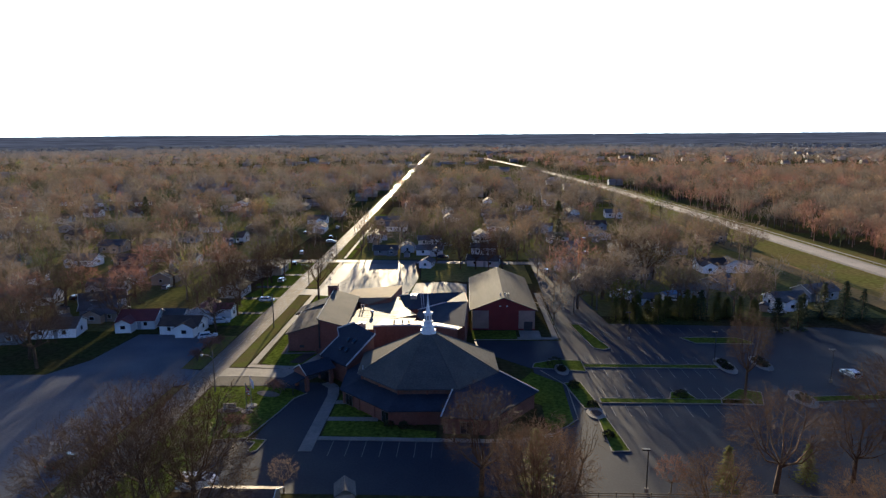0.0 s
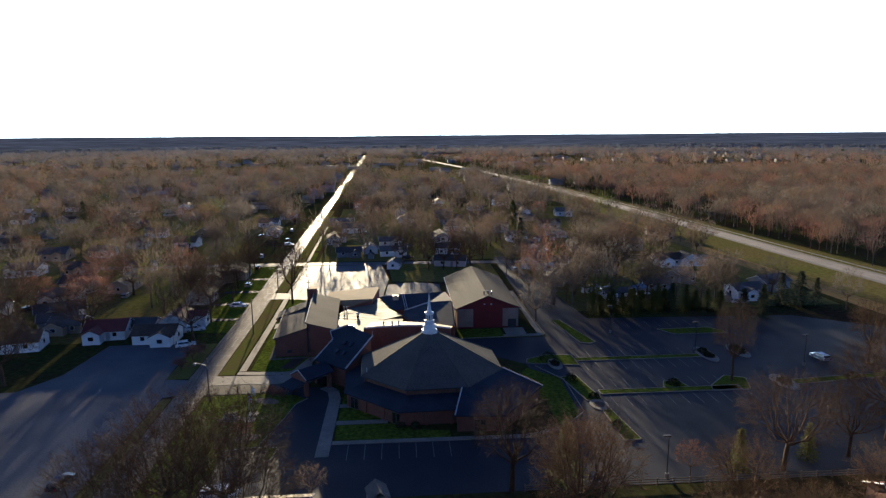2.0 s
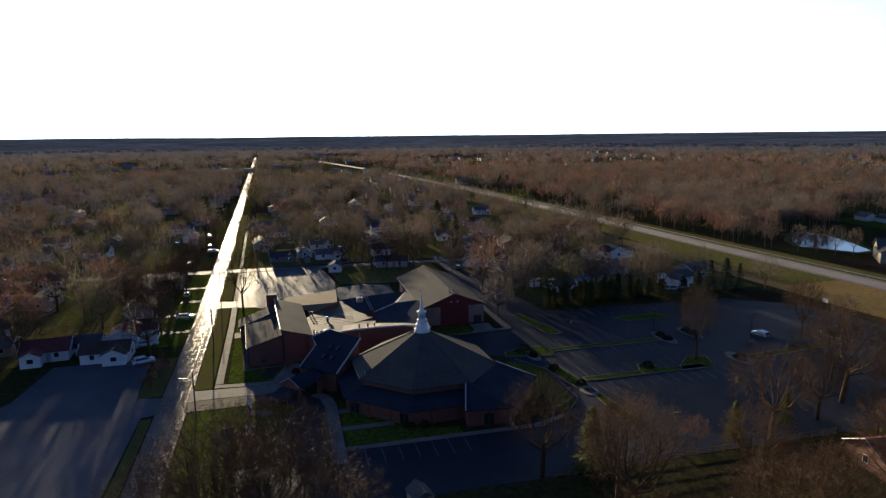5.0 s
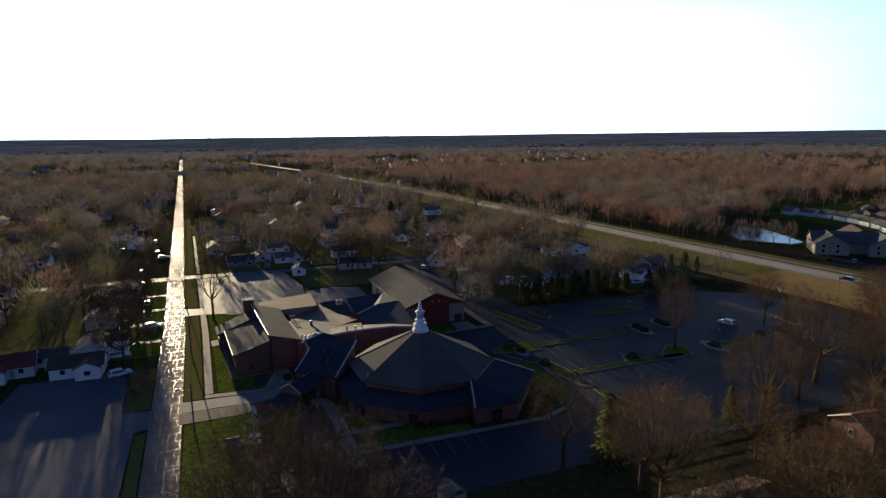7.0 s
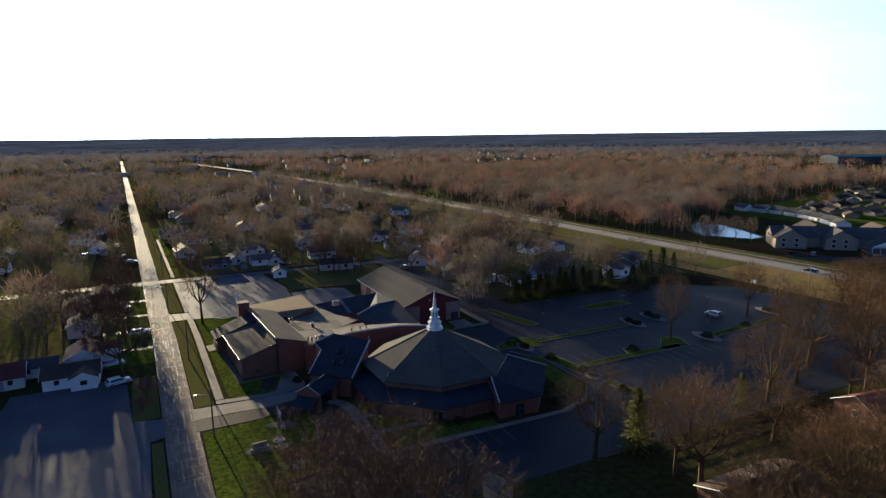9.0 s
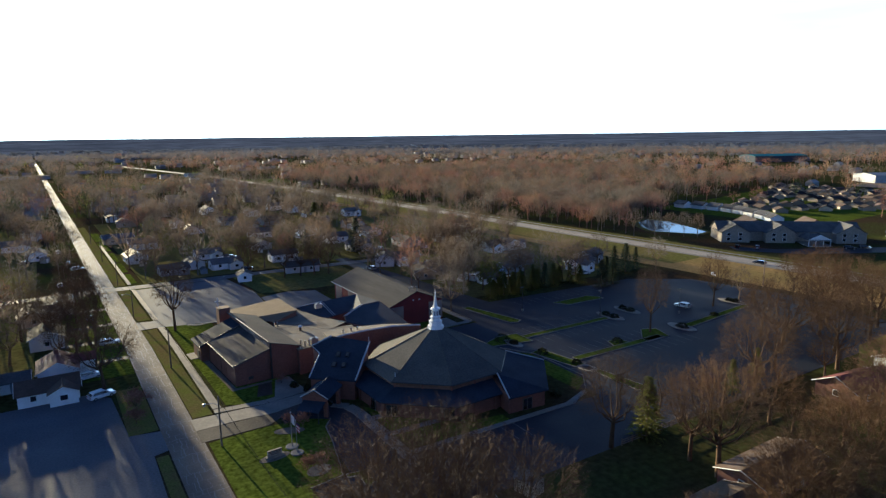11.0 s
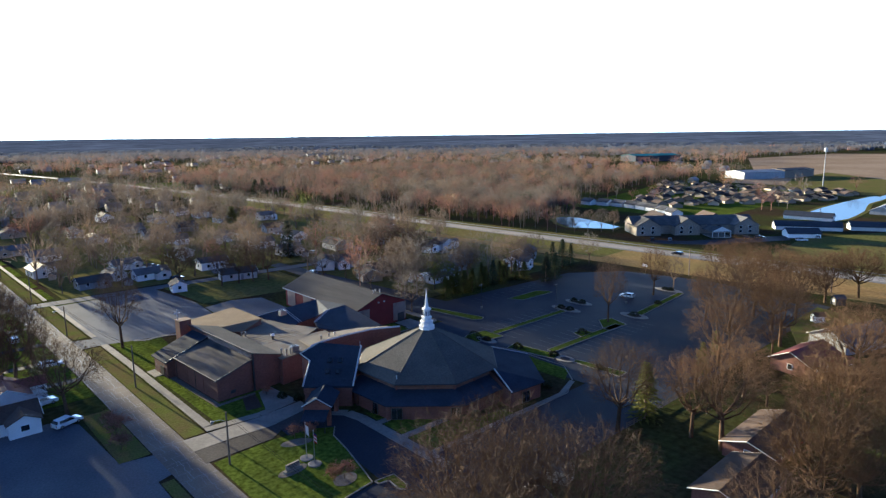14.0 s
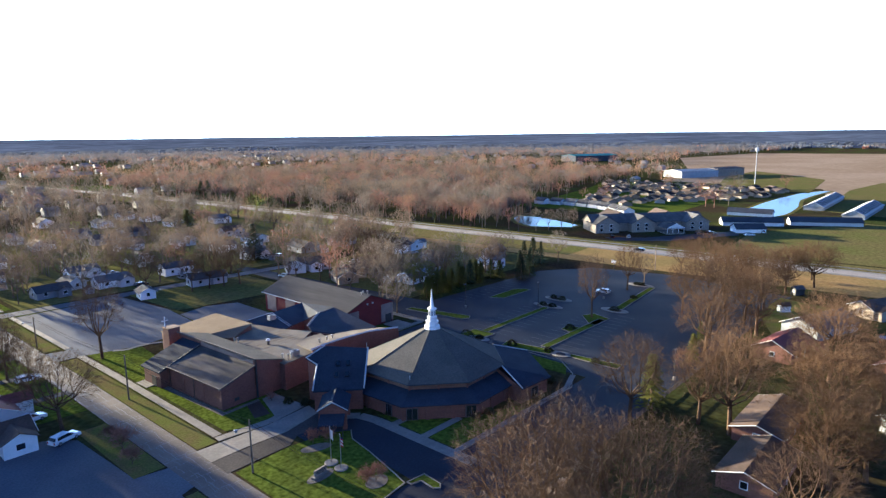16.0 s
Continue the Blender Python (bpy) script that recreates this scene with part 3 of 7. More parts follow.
flat("driveway", [(-52.2, 117.3), (-41, 117.6), (-38.4, 119.4), (-33, 119.6), (-30.6, 123.9), (-38.6, 121.96), (-52.2, 122.16)], 0.040, M["asphalt_drive"], "worn asphalt drive from the street", "driveway")
flat("driveway", [(sx(-52.0, 192), 190), (sx(-47.6, 192), 190), (sx(-47.6, 197), 197), (sx(-52.0, 197), 198)], 0.036, M["asphalt_old"], "short asphalt entry to the rear car park", "driveway")

# lawns
flat("lawn", [(-51.3, 60), (-42, 60), (-42, 94.8), (-36.9, 95.6), (-36.2, 98.0), (-34.2, 106.0), (-33.2, 111.5), (-31.4, 114.0), (-34.4, 116.2), (-41.4, 117.2), (-51.3, 116.6)], 0.060, M["lawn"], "bright green front lawn with flagpoles", "lawn")
flat("lawn", [(-45.4, 130.0), (-39, 127.2), (-31.2, 128.4), (-31.2, 138.2), (-41.4, 137.6), (-44.6, 159), (-46.0, 160)], 0.062, M["lawn"], "bright green lawn beside the brick wing", "lawn")
flat("lawn", [(sx(-45.6, 164), 164), (-37.5, 166), (-36, 186.5), (sx(-45.8, 189), 189.5)], 0.058, M["lawn"], "green lawn north of the wing", "lawn")
flat("lawn", [(-24.4, 103.9), (-16, 103.9), (-18.5, 107.5), (-21.0, 109.1), (-24.4, 109.1)], 0.056, M["lawn"], "small lawn between church walks", "lawn")
flat("lawn", [(-24.4, 111.0), (-21.5, 111.0), (-24.2, 115.0)], 0.056, M["lawn"], "small lawn corner by the church wall", "lawn")
flat("lawn", [(-24.4, 96.6), (-5, 96.4), (-5, 98.6), (-10, 99.5), (-15, 102.2), (-24.4, 102.2)], 0.056, M["lawn"], "shaded lawn along the front of the church", "lawn")
flat("lawn", [(14.0, 99.4), (19.0, 102), (19.6, 120), (14.0, 126), (8.2, 116), (14.2, 109.5)], 0.050, M["lawn"], "shaded green strip beside the sanctuary", "lawn")
flat("lawn", [(1.5, 147.2), (12.8, 147.8), (12.8, 154.4), (1.5, 154.4)], 0.052, M["lawn"], "small lawn in front of the hall", "lawn")
for y0, y1, xw in ((157.5, 168, -66), (170.5, 184, -69), (187, 199, -68), (202, 217, -70), (220, 240, -72)):
    flat("lawn", [(xw - 1.5, y0), (sx(-57.4, y0), y0), (sx(-57.4, y1), y1), (xw, y1)], 0.044, M["lawn"], "sunlit green front yard beside the street", "lawn")
    flat("driveway", [(xw - 2, y1 + 0.3), (sx(-57.3, y1), y1 + 0.3), (sx(-57.3, y1), y1 + 2.6), (xw - 2, y1 + 2.6)], 0.040, M["asphalt"], "narrow dark house driveway", "driveway")
for y0, y1 in ((250, 268), (272, 292), (297, 320), (326, 352), (358, 390)):
    flat("lawn", [(sx(-47.8, y0), y0), (sx(-44.4, y0), y0), (sx(-44.4, y1), y1), (sx(-47.8, y1), y1)], 0.044, M["lawn"], "sunlit green front yard beside the street", "lawn")
flat("lawn", [(262, 196), (300, 186), (500, 196), (505, 345), (420, 318), (300, 292), (268, 292)], 0.03, M["lawn"], "green lawns between the estate houses", "lawn")
g = Geo()
strip(g, [(sx(-51.6, y), y) for y in (127.6, 160, 189)], -3.4, 0.0, -0.2, 0.045)
strip(g, [(sx(-51.6, y), y) for y in (199, 220, 240)], -3.4, 0.0, -0.2, 0.045)
strip(g, [(sx(-51.6, y), y) for y in (248, 300, 420)], -3.4, 0.0, -0.2, 0.045)
solid("verge", g, M["verge"], "worn grass verge between street and pavement", "verge", kind="structure")
g = Geo()
strip(g, [(sx(-57.4, y), y) for y in (126.4, 140, 149)], 0.0, 4.6, -0.2, 0.045)
strip(g, [(sx(-57.3, y), y) for y in (60, 90, 112, 116.2)], 0.2, 2.0, -0.2, 0.045)
solid("verge", g, M["verge"], "rough grass verge along the car park", "verge", kind="structure")

flat("lawn", [(-15.6, 210.5), (-8, 209.4), (22.5, 206), (22.5, 236.5), (-17.6, 240.3)], 0.036, M["meadow"], "shaded rough grass behind the rear car park", "lawn")
flat("lawn", [(178, 62), (300, 40), (300, 92), (232, 126), (176, 120)], 0.034, M["meadow"], "dull olive meadow between highway and garages", "lawn")
flat("lawn", [(64, 72), (80, 64), (104, 66), (108, 82), (86, 82)], 0.036, M["verge"], "open back garden grass", "lawn")
flat("lawn", [(-45.4, 247), (122, 247), (112, 430), (-50.5, 430)], 0.018, M["meadow"], "patchy lawns between the gardens behind the church", "lawn")
flat("lawn", [(32, 168), (116, 168), (120, 236), (60.5, 236), (32, 236)], 0.018, M["meadow"], "patchy lawns beside the drive to the hall", "lawn")
flat("lawn", [(-230, 152), (-92, 152), (-76, 162), (-78, 430), (-250, 430)], 0.018, M["meadow"], "patchy lawns between the gardens across the street", "lawn")
# pavements: slabs with joints between them
def slabs(name, line, width, step, z, label):
    """A pavement of separate concrete slabs under one thing."""
    root = thing(name, label, "pavement", kind="structure")
    for (ax, ay), (bx, by) in zip(line, line[1:]):
        L = math.hypot(bx - ax, by - ay)
        k = max(1, round(L / step))
        me = mesh_of("slab", *(lambda q: (q.v, q.f))(Geo().box(0.012, -width / 2, -0.15, L / k - 0.012, width / 2, 0.0)), M["concrete"])
        for i in range(k):
            ob = new("slab", me)
            ob.parent = root
            ob.matrix_basis = pose(ax + (bx - ax) * i / k, ay + (by - ay) * i / k, z + 0.004 * math.sin(i * 2.3), 0, 0, math.degrees(math.atan2(by - ay, bx - ax)))
    return root


slabs("pavement", [(sx(-47.0, 129.5), 129.6), (sx(-47.0, 170), 170), (sx(-47.0, 190), 190)], 1.5, 1.6, 0.075, "pale concrete pavement slabs along the street")
slabs("pavement", [(sx(-47.0, 198), 198), (sx(-47.0, 240), 240)], 1.2, 1.6, 0.075, "pale concrete pavement slabs along the street")
slabs("pavement", [(sx(-47.0, 249), 249), (sx(-47.0, 345), 345)], 1.1, 4.5, 0.075, "pale concrete pavement slabs along the street")
slabs("pavement", [(-47.9, 128.5), (-38.4, 127.6), (-30.4, 129.0)], 1.7, 1.7, 0.075, "pale concrete walk along the entrance drive")
slabs("pavement", [(-25.9, 91.4), (-25.9, 113.5), (-26.6, 117.2), (-28.6, 119.4)], 2.2, 2.0, 0.085, "pale concrete walk up to the entrance")
slabs("pavement", [(-41.8, 188.2), (-39.5, 186.4), (-36.4, 187.0), (-33.5, 186.6), (-30.6, 185.2)], 1.0, 1.2, 0.08, "thin curved pale walk behind the wing")
slabs("pavement", [(-24.7, 103.1), (-15.6, 103.1)], 1.4, 1.5, 0.08, "narrow concrete walk to a church door")
slabs("pavement", [(-24.7, 110.1), (-20.6, 110.1)], 1.4, 1.5, 0.08, "narrow concrete walk to a church door")
slabs("pavement", [(-24.7, 95.9), (8, 95.6), (14.6, 98)], 1.1, 1.8, 0.08, "concrete walk along the drive")
slabs("pavement", [(22.2, 149.0), (22.4, 193.0)], 1.4, 2.0, 0.08, "pale concrete walk beside the hall")
slabs("pavement", [(12.8, 148.6), (22.9, 148.6)], 1.2, 1.8, 0.08, "pale concrete walk in front of the hall")
flat("pavement", [(13.6, 149.4), (18.8, 149.4), (18.8, 154.6), (13.6, 154.6)], 0.07, M["concrete"], "square concrete apron at the hall door", "pavement")
flat("pavement", [(-39.5, 130.6), (-36.6, 130.2), (-34.8, 136.9), (-37.5, 136.6)], 0.068, M["mulch"], "dark mulched bed beside the entry", "pavement")
flat("pavement", [(-36.8, 128.2), (-30.4, 129.2), (-31.0, 137.6), (-34.0, 136.9)], 0.068, M["concrete"], "pale concrete court beside the entry", "pavement")
g = thing("steps", "low wide concrete steps to the wing door", "steps", at=(-46.3, 161.6, 0), turn=3.5)
for i in range(4):
    part("step", Geo().box(0.62 * i, -2.2, 0.0, 0.62 * i + (0.6 if i < 3 else 1.0), 2.2, 0.10 + 0.05 * i), M["concrete"], g)
flat("bed", [(-42.9, 137.0), (-41.75, 136.9), (-42.9, 156.8), (-44.1, 156.7)], 0.072, M["gravel"], "gravel strip along the foot of the wing", "gravel bed")
flat("bed", [(-42.9, 136.9), (-42.8, 135.9), (-34.6, 136.6), (-34.6, 137.5)], 0.070, M["gravel"], "gravel strip along the foot of the wing", "gravel bed")


def kerb(line, closed=False, name="kerb"):
    pts = list(line) + ([line[0]] if closed else [])
    g = Geo()
    strip(g, pts, -0.09, 0.09, -0.1, 0.15)
    return solid(name, g, M["concrete"], "low pale concrete kerb along the asphalt", "kerb", kind="structure")


def island(poly, label, shrubs=0):
    """A kerbed planting bed in the car park."""
    root = thing("parking_island", label, "traffic island", "islands in the car park", kind="structure")
    part("bed", Geo().prism(poly, -0.1, 0.13), M["lawn"], root)
    g = Geo()
    n = len(poly)
    for i in range(n):
        strip(g, [poly[i], poly[(i + 1) % n]], -0.16, 0.02, -0.1, 0.16)
    part("kerb_edge", g, M["concrete"], root, "pale concrete kerb")
    return root


kerb([(-42, 94.7), (-36.8, 95.5), (-36.1, 98.0), (-34.1, 106.0), (-33.1, 111.5), (-31.2, 114.1)])
island([(-36.5, 95.4), (-33.2, 95.0), (-33.6, 91.4), (-34.5, 90.6), (-35.2, 91.4), (-34.9, 94.0), (-36.5, 94.4)], "small kerbed grass nub at the car park entry")
kerb([(-24.7, 95.3), (9, 95.0), (15.3, 98.5), (20.0, 104), (20.3, 119), (16, 127)])
kerb([(23.2, 193), (23.3, 149), (21.5, 147.7), (2, 147.0)])


def oval(cx, cy, rx, ry, n=14, turn=0.0):
    c, s = math.cos(turn), math.sin(turn)
    return [(cx + rx * math.cos(t) * c - ry * math.sin(t) * s, cy + rx * math.cos(t) * s + ry * math.sin(t) * c) for t in (2 * math.pi * k / n for k in range(n))]


island([(25.8, 129.1), (54.5, 129.1), (54.5, 130.9), (25.8, 130.9)], "long narrow grass strip between parking rows")
island([(25.6, 111.0), (53.8, 111.0), (53.8, 112.9), (25.6, 112.9)], "long narrow grass strip between parking rows")
island([(48, 110.8), (55.5, 110.8), (57.6, 116.4), (54, 118.0), (48.6, 113.0)], "grass end bed with a bare tree")
island([(39, 113.0), (44, 113.0), (43.2, 116.0), (40.2, 116.2)], "small square bed with low shrubs")
island([(27.6, 160), (30.0, 160), (34.1, 141.4), (32.2, 140.3), (30.2, 141.4)], "tapering grass wedge beside the hall drive")
island([(14.6, 128.8), (25.6, 126.6), (25.6, 133.0), (20, 133.4), (15.2, 131.2)], "kerbed corner bed with a round shrub")
island([(20.0, 120.2), (22.0, 108.4), (24.9, 108.4), (24.2, 113.6), (23.2, 121.0)], "curved grass corner bed with shrubs")
island([(23.4, 92.6), (26.2, 92.8), (25.0, 104.6), (23.6, 104.6)], "narrow curved grass bed at the drive")
for cx_, cy_, rx_, ry_ in ((56.4, 130.6, 1.9, 4.9), (64.8, 132.2, 1.9, 4.6), (64.2, 113.6, 2.1, 4.2), (97.0, 121.0, 1.8, 4.6), (20.6, 127.6, 1.5, 3.2), (23.6, 106.4, 1.7, 2.4)):
    root = thing("parking_island", "oval concrete island with a shrub bed", "traffic island", "islands in the car park", kind="structure")
    part("kerb_edge", Geo().prism(oval(cx_, cy_, rx_, ry_, 18), -0.1, 0.15), M["concrete"], root, "pale concrete surround")
    part("bed", Geo().prism(oval(cx_, cy_, rx_ * 0.62, ry_ * 0.5), 0.0, 0.17), M["mulch"], root, "dark mulched bed")
island([(66.2, 112.4), (96.0, 115.6), (96.0, 117.2), (66.2, 114.6)], "long narrow grass strip between parking rows")
island([(53.0, 149.6), (55.4, 145.6), (69.0, 145.2), (69.0, 147.0), (66.5, 149.8)], "stepped grass bed at the back of the car park")

# painted parking lines
g = Geo()
for x0, x1, y0, y1 in ((27, 53, 113.6, 118.6), (27, 53, 123.6, 128.6), (27, 60, 105.4, 110.4), (27, 54, 131.4, 136.2)):
    k = int((x1 - x0) / 2.75)
    for i in range(k + 1):
        x = x0 + 2.75 * i
        g.box(x - 0.06, y0, 0.0, x + 0.06, y1, 0.029)
for i in range(12):
    x = 44 + 2.75 * i
    g.box(x - 0.06, 152.2, 0.0, x + 0.06, 157.2, 0.029)
for i in range(7):
    g.box(-22 + 2.75 * i, 90.0, 0.0, -21.88 + 2.75 * i, 95.0, 0.029)
solid("parking_lines", g, M["paint"], "faded white parking bay lines on asphalt", "road marking", kind="structure")

# highway with shoulders, guard rail and grass banks
hw = [(168, -260), (162, 0), (158.6, 80), (154.5, 160), (150, 240), (146, 330), (138, 480), (126, 640), (100, 900), (40, 1300)]
g = Geo()
strip(g, hw, -5.6, 5.6, -0.3, 0.10)
solid("road", g, M["concrete"], "pale concrete highway with wide shoulders", "highway", kind="structure")
g = Geo()
strip(g, hw, -3.9, 3.9, 0.0, 0.13)
solid("road", g, M["highway"], "two grey traffic lanes of the highway", "highway", kind="structure")
g = Geo()
strip(g, hw, -3.75, -3.6, 0.0, 0.15)
strip(g, hw, 3.6, 3.75, 0.0, 0.15)
for (ax, ay), (bx, by) in zip(hw, hw[1:]):
    L = math.hypot(bx - ax, by - ay)
    for i in range(int(L / 12)):
        t0, t1 = i * 12 / L, (i * 12 + 3) / L
        strip(g, [(ax + (bx - ax) * t0, ay + (by - ay) * t0), (ax + (bx - ax) * t1, ay + (by - ay) * t1)], -0.07, 0.07, 0.0, 0.15)
solid("lane_lines", g, M["paint"], "white edge and centre lines on the highway", "road marking", kind="structure")
g = Geo()
strip(g, hw[:7], 5.7, 34, -0.2, 0.04)
solid("verge", g, M["drygrass"], "straw-coloured dry grass bank beside the highway", "verge", kind="structure")
g = Geo()
strip(g, hw[:8], -16, -5.7, -0.2, 0.04)
solid("verge", g, M["meadow"], "green grass bank across the highway", "verge", kind="structure")
g = Geo()
strip(g, [(154.1, 168), *hw[4:8]], 5.9, 26, -0.1, 0.07)
solid("verge", g, M["meadow"], "greener grass along the north stretch of the highway", "verge", kind="structure")
rail = thing("guard_rail", "long galvanised steel guard rail on posts", "guard rail")
g = Geo()
strip(g, hw[:8], -6.9, -6.8, 0.45, 0.80)
part("beam", g, M["steel"], rail)
pm = None
for (ax, ay), (bx, by) in zip(hw[1:5], hw[2:6]):
    L = math.hypot(bx - ax, by - ay)
    for i in range(int(L / 8)):
        t = i * 8 / L
        d = Vector((bx - ax, by - ay)).normalized()
        pm = pm or mesh_of("post", *(lambda q: (q.v, q.f))(Geo().box(-0.08, -0.08, -0.1, 0.08, 0.08, 0.82)), M["steel"])
        ob = new("post", pm)
        ob.parent = rail
        ob.location = (ax + (bx - ax) * t + d.y * 7.0, ay + (by - ay) * t - d.x * 7.0, 0)

# ponds and fields across the highway
def pond(poly, label):
    flat("water", poly, 0.05, M["water"], label, "pond", 0.2)
    return kerb_bank(poly)


def kerb_bank(poly):
    g = Geo()
    n = len(poly)
    for i in range(n):
        strip(g, [poly[i], poly[(i + 1) % n]], -2.2, 0.3, -0.1, 0.09)
    return solid("pond_bank", g, M["verge"], "muddy grass bank round the pond", "bank", kind="structure")


pond([(186, 224), (197, 205), (206, 206), (214, 222), (222, 243), (219, 256), (206, 250), (194, 238)], "small still pond mirroring the bright sky")
pond([(303, 133), (318, 130.5), (335, 131), (366, 134), (390, 139), (412, 143), (459, 143), (502, 140), (497, 147), (466, 156), (415, 159), (373, 159), (333, 157), (305, 156), (300, 146)], "long pond mirroring the bright sky")
flat("field", [(380, 60), (1500, -200), (1800, 420), (1130, 510), (700, 330), (540, 300), (520, 150), (380, 118)], 0.03, M["field"], "wide bare brown farm field", "field")
flat("field", [(470, 150), (640, 170), (760, 270), (620, 262), (520, 236)], 0.06, M["meadow"], "dull straw-green sports field beside the tower", "field")
flat("field", [(330, 62), (560, 40), (620, 120), (520, 130), (350, 118)], 0.06, M["meadow"], "dull straw-green meadow beside the long pond", "field")
flat("field", [(-30, 700), (60, 690), (70, 780), (-40, 790)], 0.06, M["lawn"], "far green clearing", "field")
flat("field", [(108, 700), (160, 690), (170, 760), (112, 780)], 0.06, M["lawn"], "far green clearing by the highway", "field")


# ---- the church ----
CX, CY = -7.4, 117.1
def oct_pts(R, z, first=160, k=8):
    return [(CX + R * math.cos(radians(first + 45 * i)), CY + R * math.sin(radians(first + 45 * i)), z) for i in range(k)]


sanct = thing("sanctuary", "eight-sided brick sanctuary with a steep shingle roof", "church")
g = Geo()
inner = oct_pts(13.6, 0)
g.prism([p[:2] for p in inner], 0.0, 5.75)
part("wall", g, M["brick_tan"], sanct)
lo, hi = oct_pts(14.5, 5.55), oct_pts(1.5, 11.75)
roof = part("roof", Geo().prism([p[:2] for p in hi], 11.4, 11.8), M["shingle"], sanct)
for i in range(8):
    j = (i + 1) % 8
    part("roof_slope", Geo().slab([lo[i], lo[j], hi[j], hi[i]], 0.22), M["shingle"], roof)
    part("ridge_cap", Geo().tube([lo[i], hi[i]], [0.09, 0.09], 5), M["shingle"], roof)
    part("gutter", Geo().tube([Vector(lo[i]) + Vector((0, 0, -0.1)), Vector(lo[j]) + Vector((0, 0, -0.1))], [0.10, 0.10], 4), M["dark"], roof)
_v = math.radians(205)
part("vent_pipe", Geo().tube([(CX + 13.4 * math.cos(_v), CY + 13.4 * math.sin(_v), 5.9), (CX + 13.4 * math.cos(_v), CY + 13.4 * math.sin(_v), 6.9)], [0.08, 0.08], 8), M["trim"], sanct)
# low skirt on the street side, from 160 to 295 degrees
out, top = oct_pts(18.0, 2.95, 160, 4), oct_pts(13.4, 4.35, 160, 4)
ow = oct_pts(17.1, 0, 160, 4)
g = Geo()
for i in range(3):
    g.slab([out[i], out[i + 1], top[i + 1], top[i]], 0.2)
part("lower_roof", g, M["shingle_dark"], sanct, "dark shingle skirt roof")
g = Geo()
for i in range(3):
    a, b, c, d = ow[i], ow[i + 1], inner[i + 1], inner[i]
    g.prism([a[:2], b[:2], c[:2], d[:2]], 0.0, [2.95, 2.95, 4.1, 4.1])
part("lower_wall", g, M["brick"], sanct, "red brick aisle wall")
for i in range(3):
    a, b = Vector(ow[i][:2]), Vector(ow[i + 1][:2])
    n = Vector((b.y - a.y, a.x - b.x)).normalized()
    for t in (0.0, 0.33, 0.67):
        p = a.lerp(b, t) + n * 0.10
        q = part("pilaster", Geo().box(-0.3, -0.14, 0.0, 0.3, 0.14, 2.9), M["brick"], sanct)
        q.matrix_basis = pose(p.x, p.y, 0, 0, 0, math.degrees(math.atan2(b.y - a.y, b.x - a.x)))
for i in range(3):
    a, b = Vector(inner[i][:2]), Vector(inner[i + 1][:2])
    n = Vector((b.y - a.y, a.x - b.x)).normalized()
    for t in (0.0, 0.5):
        p = a.lerp(b, t) + n * 0.06
        q = part("pilaster", Geo().box(-0.16, -0.10, 4.2, 0.16, 0.10, 5.5), M["brick"], sanct)
        q.matrix_basis = pose(p.x, p.y, 0, 0, 0, math.degrees(math.atan2(b.y - a.y, b.x - a.x)))


def door_pair(root, a, b, t, off=0.12, w=1.9, h=2.15):
    a, b = Vector(a[:2]), Vector(b[:2])
    n = Vector((b.y - a.y, a.x - b.x)).normalized()
    p = a.lerp(b, t) + n * off
    ob = part("door", Geo().box(-w / 2 - 0.1, -0.06, 0.05, w / 2 + 0.1, 0.06, h + 0.12), M["trim_brown"], root, "dark framed double door")
    ob.matrix_basis = pose(p.x, p.y, 0, 0, 0, math.degrees(math.atan2(b.y - a.y, b.x - a.x)))
    for s in (-1, 1):
        part("pane", Geo().box(s * w / 4 - w * 0.21, -0.09, 0.2, s * w / 4 + w * 0.21, -0.03, h), M["glass"], ob)


door_pair(sanct, ow[1], ow[2], 0.12)
door_pair(sanct, ow[1], ow[2], 0.92)
door_pair(sanct, ow[0], ow[1], 0.72)

# south-east annex under the same roof slope
annex = thing("annex", "brick annex with a dark sloping shingle roof", "church annex")
A = [(-2.4, 103.6), (-4.2, 97.6), (4.3, 96.9), (13.4, 108.6), (6.4, 112.6)]
g = Geo()
mid = (1.5, 106.0, 5.5)
g.slab([(A[0][0], A[0][1], 5.5), (A[1][0], A[1][1], 3.2), (A[2][0], A[2][1], 3.2)], 0.2)
g.slab([(A[0][0], A[0][1], 5.5), (A[2][0], A[2][1], 3.2), (A[4][0], A[4][1], 5.5)], 0.2)
g.slab([(A[4][0], A[4][1], 5.5), (A[2][0], A[2][1], 3.2), (A[3][0], A[3][1], 3.3)], 0.2)
part("roof", g, M["shingle_dark"], annex)
g = Geo()
B = [(-2.6, 104.6), (-3.8, 98.2), (4.0, 97.6), (12.7, 108.7), (5.8, 112.4)]
g.prism([B[0], B[1], B[2], B[3], B[4]], 0.0, [5.0, 3.0, 3.0, 3.0, 5.0])
part("wall", g, M["brick"], annex)
for p, q in ((0, 1), (4, 3)):
    part("rake_trim", Geo().tube([(A[p][0], A[p][1], 5.62), (A[q][0], A[q][1], 3.35)], [0.13, 0.13], 5), M["trim"], annex, "white metal rake trim")
door_pair(annex, B[1], B[2], 0.5, 0.06)

# steeple
st = thing("steeple", "slender white church steeple with three tiers", "steeple", at=(CX, CY, 11.3))
def tier(name, prof, sides=8, turn=22.5):
    return part(name, Geo().lathe(0, 0, prof, sides, radians(turn)), M["white"], st)


